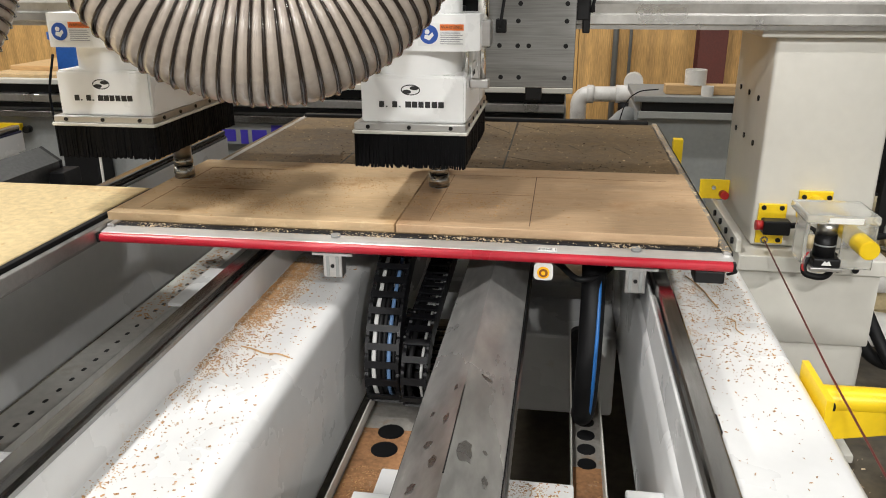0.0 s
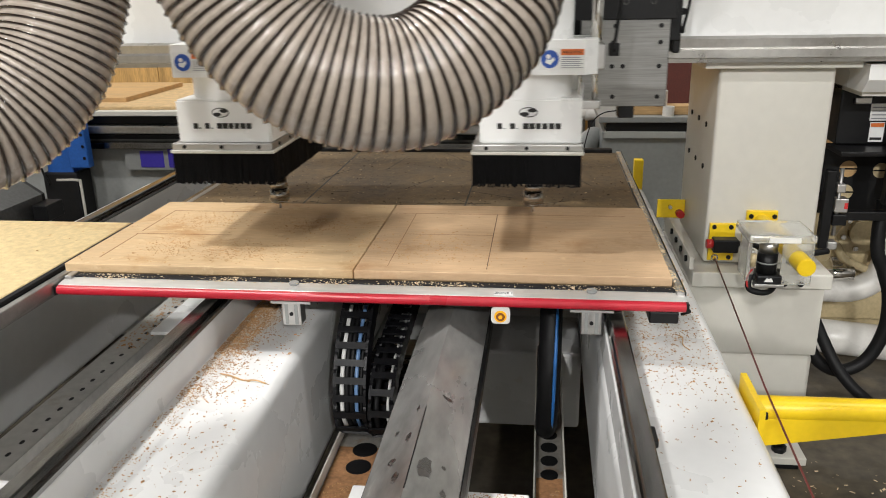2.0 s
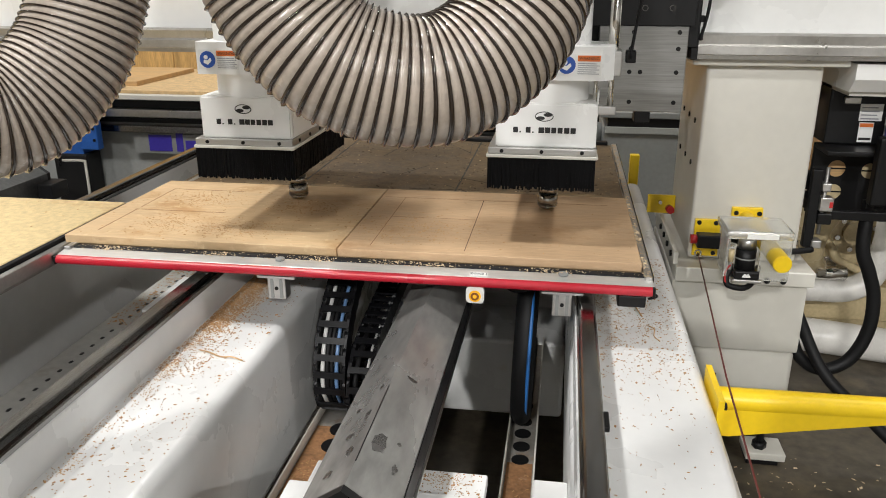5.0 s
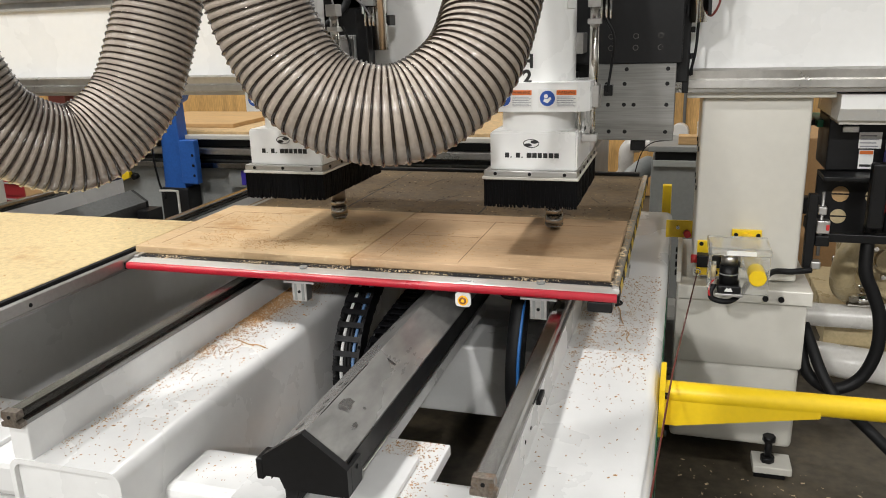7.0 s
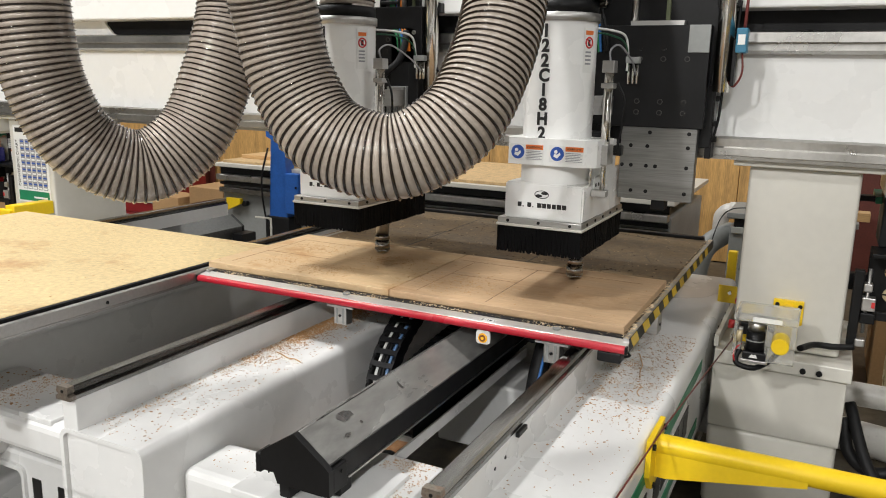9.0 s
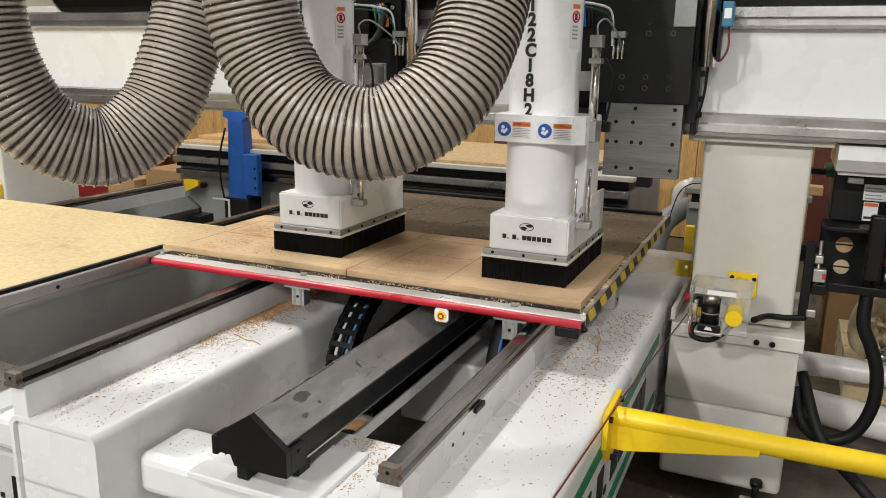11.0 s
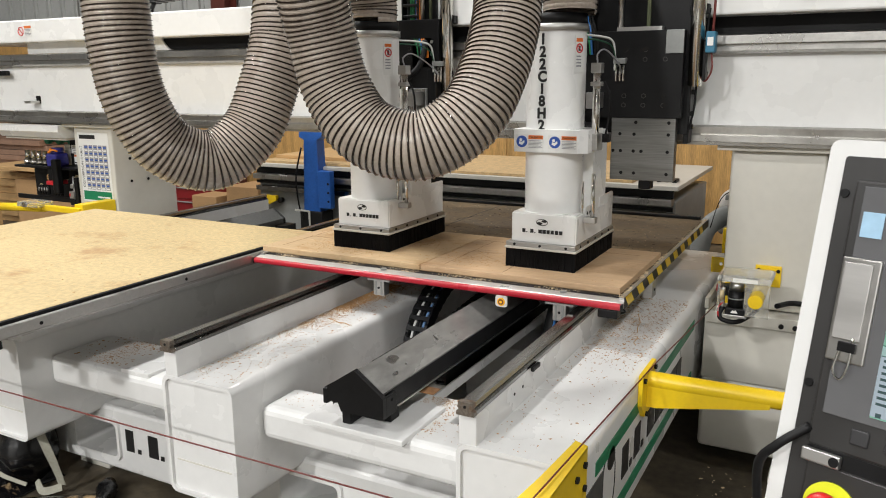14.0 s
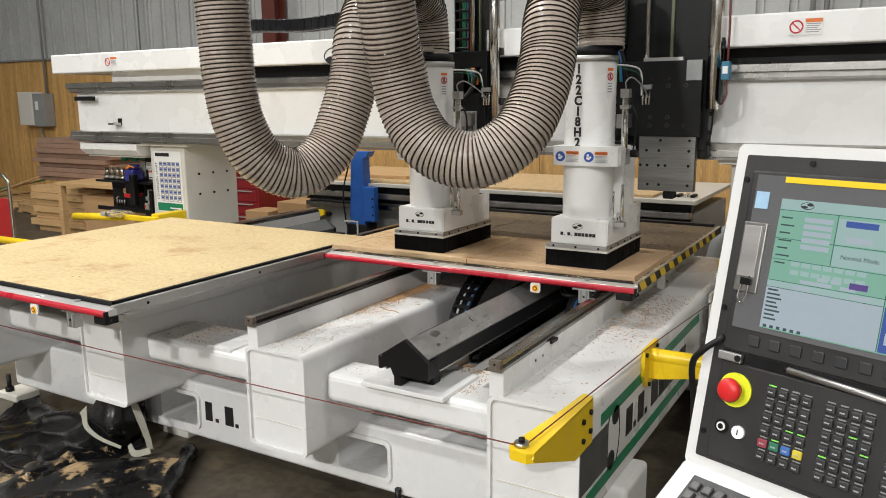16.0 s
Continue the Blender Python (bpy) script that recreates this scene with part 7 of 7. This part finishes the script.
part("bar", boxed(-3.62, -3.22, 1.40, 1.43, 0.845, 0.88, bevel=0.004), YELLOW, arm)
part("bar", rodded((-3.55, 1.42, 0.86), (-4.1, 1.42, 0.83), 0.026, 16), YELLOW, arm)
part("mount", boxed(-3.28, -3.21, 1.42, 1.655, 0.83, 0.90, bevel=0.004), YELLOW, arm)
part("box", boxed(-3.70, -3.52, 1.34, 1.46, 0.87, 0.90, bevel=0.004), ACRYLIC, arm)
part("lens", rodded((-3.62, 1.33, 0.885), (-3.62, 1.345, 0.885), 0.016, 14), CHROME, arm)


# ---------------------------------------------------------------- plastic sheeting and dust on the floor
def sheeting(name, x0, x1, y0, y1, height, seed, mat, label, folds=7.0, at=None):
    """A crumpled sheet: a grid pushed up by folded noise, thinning out to the floor at its rim."""
    nx, ny = 70, 46
    verts, faces = [], []
    for j in range(ny + 1):
        for i in range(nx + 1):
            u, v = i / nx, j / ny
            x, y = x0 + (x1 - x0) * u, y0 + (y1 - y0) * v
            rim = min(u, 1 - u, v, 1 - v) * 7
            p = Vector((x * folds * 0.35 + seed, y * folds * 0.5, seed))
            ridge = 1 - abs(noise.noise(p)) * 2.4
            fine = 1 - abs(noise.noise(p * 2.7 + Vector((9, 2, 1)))) * 2
            soft = noise.noise(Vector((x * 2.3 + seed, y * 2.9, 1.5)))
            h = max(0.0, height * (0.62 + 0.45 * soft) * min(1, rim) ** 0.6 + 0.26 * height * max(ridge, 0) ** 5 + 0.13 * height * max(fine, 0) ** 3) * min(1, rim * 2)
            wob = 0.05 * noise.noise(Vector((x * 4, y * 4, seed + 7)))
            verts.append((x + wob, y + 0.06 * noise.noise(Vector((y * 5, x * 3, seed))), 0.006 + h))
    for j in range(ny):
        for i in range(nx):
            a = j * (nx + 1) + i
            faces.append((a, a + 1, a + nx + 2, a + nx + 1))
    me = bpy.data.meshes.new(name)
    me.from_pydata(verts, [], faces)
    me.materials.append(mat)
    for p in me.polygons:
        p.use_smooth = True
    ob = new(name, me)
    if at:
        ob.matrix_basis = at
    mod = ob.modifiers.new("thickness", "SOLIDIFY")
    mod.thickness = 0.003
    return tagged(ob, label=label, category="plastic sheet")


BAGSTREWN = material("sawdust_strewn_sheeting", (0.010, 0.010, 0.011), 0.3, vary=0.3, spots=((0.50, 0.35, 0.19), 5.5, 0.51, 0.57))
BAGDUST = material("dusty_black_sheeting", (0.008, 0.008, 0.009), 0.16, vary=0.3, spots=((0.48, 0.34, 0.19), 4.2, 0.56, 0.62))
sheeting("plastic_sheeting", -2.95, -2.04, -0.20, 0.30, 0.135, 3.1, BAG, "crumpled black plastic bag under the table end", 6.0)
sheeting("plastic_sheeting", -2.75, -2.02, -0.30, 0.16, 0.07, 5.7, BAGDUST, "black plastic bag with pale sawdust on it", 5.0)
flat_bag = sheeting("plastic_sheeting", -1.3, 0.06, -0.85, 0.0, 0.055, 8.4, BAGSTREWN, "flat black plastic bag strewn with sawdust", 4.0, pose(-1.80, 0.235, 0, 0, 0, 38))


part("rolled_edge", swept(spline([(0.05, -0.86, 0.035), (0.075, -0.6, 0.045), (0.06, -0.35, 0.04), (0.085, -0.1, 0.045), (0.08, 0.02, 0.04)], 10), 0.036, 12,
                          [0.034 + 0.008 * math.sin(k * 0.6) for k in range(41)]), BAG, flat_bag, "rolled black edge of the bag")


def ribbon(points, widths, thick=0.004):
    """A flat strap along a line, its width standing upright and tapering from point to point."""
    line = spline(points, 8)
    bm = bmesh.new()
    rows = []
    for i, p in enumerate(line):
        d = (line[min(i + 1, len(line) - 1)] - line[max(i - 1, 0)]).normalized()
        k = min(i / 8, len(widths) - 1.001)
        w = widths[int(k)] * (1 - k % 1) + widths[int(k) + 1] * (k % 1)
        out = Vector((0.35, -0.8, 0.5)).normalized()
        across = d.cross(out).normalized() * w / 2
        rows.append([bm.verts.new(p + s * across + q * out * thick) for s, q in ((-1, 0), (1, 0), (1, 1), (-1, 1))])
    for a, b in zip(rows, rows[1:]):
        for k in range(4):
            bm.faces.new((a[k], a[(k + 1) % 4], b[(k + 1) % 4], b[k]))
    bm.faces.new(rows[0][::-1])
    bm.faces.new(rows[-1])
    return bm


collar = thing("dust_bag", "black dust bag hanging under the beam, pale hem", "dust bag")
sack = part("sack", swept(spline([(-2.12, 0.24, 0.40), (-2.12, 0.23, 0.28), (-2.13, 0.21, 0.14), (-2.15, 0.19, 0.05)], 8), 0.10, 18, [0.12 + 0.012 * math.sin(k * 0.5) for k in range(25)]), BAG, collar)
for v in sack.data.vertices:
    v.co.x += 0.03 * noise.noise(Vector((v.co.x * 14, v.co.y * 14, v.co.z * 5)))
    v.co.y += 0.03 * noise.noise(Vector((v.co.x * 16, v.co.y * 14, v.co.z * 5 + 8)))
CANVAS = material("pale_canvas_hem", (0.34, 0.33, 0.27), 0.8, vary=0.15, scale=12)
part("hem", ribbon([(-2.33, 0.17, 0.165), (-2.26, 0.125, 0.16), (-2.18, 0.08, 0.135), (-2.09, 0.08, 0.10), (-2.0, 0.12, 0.06)], [0.045, 0.03, 0.022, 0.016, 0.014]), CANVAS, collar, "pale folded hem")
part("hem", ribbon([(-1.935, 0.15, 0.30), (-1.905, 0.165, 0.20), (-1.90, 0.19, 0.10), (-1.905, 0.205, 0.04)], [0.03, 0.035, 0.03, 0.03]), CANVAS, collar, "pale folded hem")
part("hem", ribbon([(-1.90, 0.20, 0.035), (-1.945, 0.15, 0.03), (-2.0, 0.165, 0.055)], [0.03, 0.03, 0.02]), CANVAS, collar, "pale folded hem")

# ---------------------------------------------------------------- chips and dust
def on_beam(x0, x1, y0, y1, z, lean):
    """Chips thick near the rail plate (at x0) and under the table edge, thin elsewhere."""
    def place(rnd):
        while True:
            u, v = rnd.random(), rnd.random()
            keep = 0.25 + 0.75 * math.exp(-u * lean) * (0.3 + 0.7 * v)
            if rnd.random() < keep:
                return x0 + (x1 - x0) * u, y0 + (y1 - y0) * v, z
    return place


stuff("wood_chips", flecks(on_beam(-1.005, -0.815, 0.03, 1.25, BT, 1.2), 900, 0.0024, 11), CHIP, "brown wood chips scattered on the beam", "wood chips")
stuff("wood_chips", flecks(on_beam(-1.005, -0.90, 0.6, 1.25, BT, 2.6), 1900, 0.0019, 12), CHIP, "brown wood chips heaped along the rail", "wood chips")
stuff("wood_chips", flecks(on_beam(-1.005, -0.935, 0.82, 1.25, BT, 2.0), 3600, 0.0019, 41), CHIP, "brown wood chips heaped along the rail", "wood chips")
stuff("wood_chips", flecks(lambda r: (r.gauss(-1.56, 0.04), r.uniform(0.16, 0.40), 0.63), 500, 0.0018, 42), CHIP, "brown wood chips on the cross slab", "wood chips")
stuff("wood_chips", flecks(on_beam(0.01, 0.23, 0.03, 1.5, BT, 0.3), 430, 0.0024, 13), CHIP, "brown wood chips scattered on the beam", "wood chips")
stuff("wood_chips", flecks(on_beam(0.02, 0.235, 0.70, 1.55, BT, 0.4), 1300, 0.0023, 14), CHIP, "brown wood chips heaped under the table edge", "wood chips")
stuff("wood_chips", flecks(lambda r: (r.uniform(-0.715, -0.585), r.uniform(0.46, 0.74), 0.4216), 700, 0.0024, 15), CHIP, "brown wood chips in the cable tray", "wood chips")
stuff("wood_chips", flecks(lambda r: (r.uniform(-0.19, -0.14), r.uniform(0.46, 0.82), 0.3816), 70, 0.003, 16), CHIP, "brown wood chips in the cable tray", "wood chips")
stuff("wood_chips", flecks(lambda r: (r.uniform(-0.75, -0.10), r.uniform(0.17, 0.29), 0.63), 140, 0.002, 17), CHIP, "brown wood chips on the cross slab", "wood chips")
stuff("wood_chips", flecks(lambda r: (r.uniform(-0.36, -0.22), r.uniform(0.2, 0.445), 0.6295), 420, 0.0021, 27), CHIP, "brown wood chips on the cross slab", "wood chips")
stuff("wood_chips", flecks(lambda r: (r.uniform(-1.75, -1.10), r.uniform(0.17, 0.42), 0.63), 160, 0.004, 18), CHIP, "brown wood chips on the cross slab", "wood chips")
stuff("wood_chips", flecks(lambda r: (r.uniform(-1.485, -1.405), r.uniform(1.15, 2.2), 0.5615), 700, 0.0035, 28), CHIP, "brown wood chips in the trough", "wood chips")
stuff("wood_chips", flecks(lambda r: (r.uniform(-2.93, -1.46), r.uniform(-0.22, 1.28), 0.913), 300, 0.0026, 19), SHAVING, "brown wood chips scattered on the board", "wood chips")
stuff("table_litter", flecks(lambda r: (r.uniform(-1.38, 0.11), 0.893 + 0.042 * r.random(), 0.8985), 260, 0.0017, 20), CHIPLIGHT, "pale wood chips along the gasket", "", right_table)
stuff("table_litter", flecks(lambda r: (r.choice((-1.28, -0.98, -0.72, -0.52, -0.40, -0.12)) + r.gauss(0, 0.035), 0.894 + 0.036 * r.random(), 0.8985), 520, 0.0020, 21), CHIPLIGHT, "pale wood chips along the gasket", "", right_table)
stuff("table_litter", flecks(lambda r: (r.uniform(-1.42, 0.11), r.uniform(1.55, 2.48), 0.9), 420, 0.0026, 22), CHIPLIGHT, "pale wood chips on the spoilboard", "", right_table)
stuff("table_litter", flecks(lambda r: (r.uniform(-1.42, 0.11), 1.56 + 0.92 * r.random() ** 1.6, 0.9), 700, 0.0030, 43), DARKCHIP, "dark scorched chips on the spoilboard", "", right_table)
stuff("table_litter", flecks(lambda r: (r.uniform(0.113, 0.132), r.uniform(0.9, 2.5), 0.902), 400, 0.004, 23), CHIPLIGHT, "pale wood chips on the table edge", "", right_table)
stuff("board_litter", flecks(lambda r: (r.gauss(-0.50, 0.10), r.gauss(1.12, 0.07), 0.923), 420, 0.0026, 24), SHAVING, "brown shavings on the board", "", boards[1])
stuff("board_litter", flecks(lambda r: (r.uniform(-0.69, 0.10), r.uniform(0.95, 1.54), 0.923), 110, 0.0022, 25), SHAVING, "brown shavings on the board", "", boards[1])
stuff("board_litter", flecks(lambda r: (r.uniform(-1.42, -0.67), r.uniform(0.95, 1.54), 0.923), 120, 0.0022, 26), SHAVING, "brown shavings on the board", "", boards[0])
for cx, cy, sx, sy, n, seed in ((-1.22, 1.33, 0.07, 0.05, 260, 31), (-1.0, 1.06, 0.08, 0.04, 260, 32), (-1.20, 1.08, 0.05, 0.05, 160, 33), (-0.85, 1.30, 0.07, 0.05, 160, 34)):
    stuff("board_litter", flecks(lambda r: (min(-0.67, max(-1.42, r.gauss(cx, sx))), min(1.54, max(0.94, r.gauss(cy, sy))), 0.923), 2 * n, 0.002, seed), SHAVING, "brown shavings on the board", "", boards[0])
stuff("floor_sawdust", flecks(lambda r: (r.uniform(0.3, 1.8), r.uniform(0.1, 1.6), 0.0), 900, 0.005, 29), CHIPLIGHT, "pale sawdust on the floor", "wood chips")


def dust_film(x0, x1, y0, y1, z, seed, label, reach=0.5):
    """A thin, ragged film of fine dust on a flat top: small cells kept where noise is high, dense towards x0 and y1."""
    rnd, verts, faces, step = random.Random(int(seed * 10)), [], [], 0.0042
    for i in range(int((x1 - x0) / step)):
        for j in range(int((y1 - y0) / step)):
            x, y = x0 + step * (i + rnd.random()), y0 + step * (j + rnd.random())
            u, v = (x - x0) / (x1 - x0), (y - y0) / (y1 - y0)
            keep = 0.8 * noise.fractal(Vector((x * 22, y * 15, seed)), 1.0, 2.0, 4) + reach * (1 - 1.6 * u) + 0.3 * (v - 0.5)
            if keep > 0.05 + 0.7 * rnd.random():
                k, a, turn = len(verts), step * rnd.uniform(0.2, 0.52), rnd.uniform(0, 6.3)
                verts += [(x + a * math.cos(turn + q), y + a * math.sin(turn + q), z) for q in (0, 1.9, 3.3, 4.8)] + [(x, y, z + 0.0011)]
                faces += [(k, k + 1, k + 4), (k + 1, k + 2, k + 4), (k + 2, k + 3, k + 4), (k + 3, k, k + 4)]
    me = bpy.data.meshes.new("dust_film")
    me.from_pydata(verts, [], faces)
    return stuff("dust_film", me, FINE, label, "dust")


FINE = material("fine_brown_dust", (0.50, 0.33, 0.17), 0.9, vary=0.3, scale=50, bump=0.2)
dust_film(-1.004, -0.86, 0.80, 1.30, BT + 0.0004, 2.3, "fine brown dust banked along the rail plate", 0.62)
dust_film(-1.004, -0.93, 0.06, 0.80, BT + 0.0004, 5.1, "thin brown dust along the rail plate", 0.30)
dust_film(0.010, 0.17, 0.74, 1.30, BT + 0.0004, 7.7, "thin brown dust on the beam by the rail", 0.12)
dust_film(-0.36, -0.215, 0.20, 0.44, 0.6294, 9.2, "thin brown dust on the cross slab", 0.30)


for points, r in (([(-0.945, 0.712, 0.7275), (-0.915, 0.70, 0.7295), (-0.88, 0.686, 0.7275), (-0.85, 0.684, 0.7295), (-0.82, 0.674, 0.7275)], 0.0018),
                  ([(0.09, 1.29, 0.7275), (0.105, 1.24, 0.730), (0.122, 1.186, 0.7275), (0.128, 1.13, 0.7295), (0.139, 1.078, 0.7275)], 0.0018),
                  ([(0.15, 1.02, 0.7275), (0.162, 0.99, 0.733), (0.158, 0.955, 0.729), (0.17, 0.93, 0.7275)], 0.0014)):
    solid("wood_curl", swept(spline(points, 8), r, 6), SHAVING, "long thin brown wood curl lying on the beam", "wood curl", group="wood curls")


# ---------------------------------------------------------------- motion
def motions():
    slide = [(0.0, 0.099), (0.5, 0.016), (1.0, -0.089), (1.5, -0.102), (2.0, -0.026), (2.5, 0.001), (3.5, 0.001), (6.0, 0.022), (6.5, 0.011), (7.0, 0.001), (7.5, 0.031),
             (8.0, 0.043), (8.5, 0.038), (9.0, 0.0), (9.5, -0.001), (12.0, -0.004), (12.5, 0.059), (13.0, 0.065), (13.5, 0.062), (14.0, -0.017), (14.5, -0.016), (15.0, -0.006),
             (15.5, 0.062), (16.0, 0.063)]
    for ob in (right_table, *boards):
        walk(ob, [(t, pose(0, d, 0)) for t, d in slide])
    for ob in (chain_main, chain_second):
        walk(ob, [(t, pose(0, d / 2, 0)) for t, d in slide])
    across = [(0.0, -0.425), (1.5, -0.425), (1.6, -0.42), (1.7, -0.379), (1.8, -0.271), (1.9, -0.161), (2.0, -0.041), (2.1, 0.047), (2.2, 0.078), (2.5, 0.087), (3.0, 0.076), (3.5, 0.042),
              (6.0, 0.056), (6.5, 0.007), (7.0, 0.062), (7.5, 0.083), (8.0, 0.048), (8.5, -0.022), (9.0, 0.0), (9.5, 0.082), (12.0, 0.097), (12.5, 0.097), (13.0, 0.055), (13.5, -0.027),
              (14.0, -0.028), (14.5, 0.051), (15.0, 0.105), (15.5, 0.107), (16.0, 0.037)]
    rise = [(0.0, -0.015), (0.5, -0.013), (1.0, 0.008), (1.5, 0.024), (2.0, 0.027), (2.1, 0.02), (2.2, 0.014), (2.5, 0.0), (3.0, -0.009), (3.5, -0.007), (6.0, -0.004), (9.5, -0.004), (12.0, 0.0), (16.0, 0.0)]
    lift = lambda t: float(np.interp(t, [a for a, b in rise], [b for a, b in rise]))
    across = sorted(across + [(t, float(np.interp(t, [a for a, b in across], [b for a, b in across]))) for t in (0.5, 1.0)])
    for x, (head, hood) in zip((-0.967, -0.182), heads):
        walk(head, [(t, pose(x + d, 0, lift(t))) for t, d in across])
        walk(hood, [(0.0, pose(0, 0, -0.008)), (9.8, pose(0, 0, -0.008)), (10.9, pose(0, 0, -0.174)), (16.0, pose(0, 0, -0.174))])
    sway = [(0.0, -0.335, 0.03, -0.015), (0.5, -0.310, 0.03, -0.015), (1.0, -0.307, 0.06, -0.02), (1.5, -0.312, 0.06, -0.008), (1.7, -0.29, 0.04, 0.0), (2.0, -0.086, -0.03, 0.014),
            (2.2, 0.06, 0.0, 0.0), (2.5, 0.181, 0.045, -0.022), (3.0, 0.028, -0.06, 0.008), (3.5, -0.045, -0.01, 0.002), (6.0, 0.065, -0.04, -0.004), (6.5, -0.035, 0.03, -0.02), (7.0, 0.072, -0.01, -0.014),
            (7.5, 0.10, 0.0, -0.014), (8.0, 0.075, 0.01, -0.014), (8.5, 0.01, 0.015, -0.014), (9.0, 0.031, 0.018, -0.014), (9.5, 0.105, 0.0, -0.01), (12.0, 0.131, -0.03, -0.004),
            (12.5, 0.131, -0.03, -0.003), (13.0, 0.09, -0.02, -0.003), (13.5, 0.02, -0.01, -0.003), (14.0, 0.02, -0.015, -0.004), (14.5, 0.105, -0.015, -0.004), (15.0, 0.147, 0.0, -0.007), (15.5, 0.145, 0.0, -0.01),
            (16.0, 0.078, 0.0, -0.012)]
    walk(hose_right, [(t, pose(x, y, z)) for t, x, y, z in sway])
    lags = {0.0: 0.02, 0.5: 0.018, 1.0: 0.02, 1.5: 0.024, 1.7: 0.028, 2.0: 0.033, 2.2: 0.01, 2.5: -0.015, 3.0: 0.075, 3.5: 0.063, 16.0: -0.05}
    walk(hose_left, [(t, pose(x + lags.get(t, -0.035), y, z)) for t, x, y, z in sway])


motions()
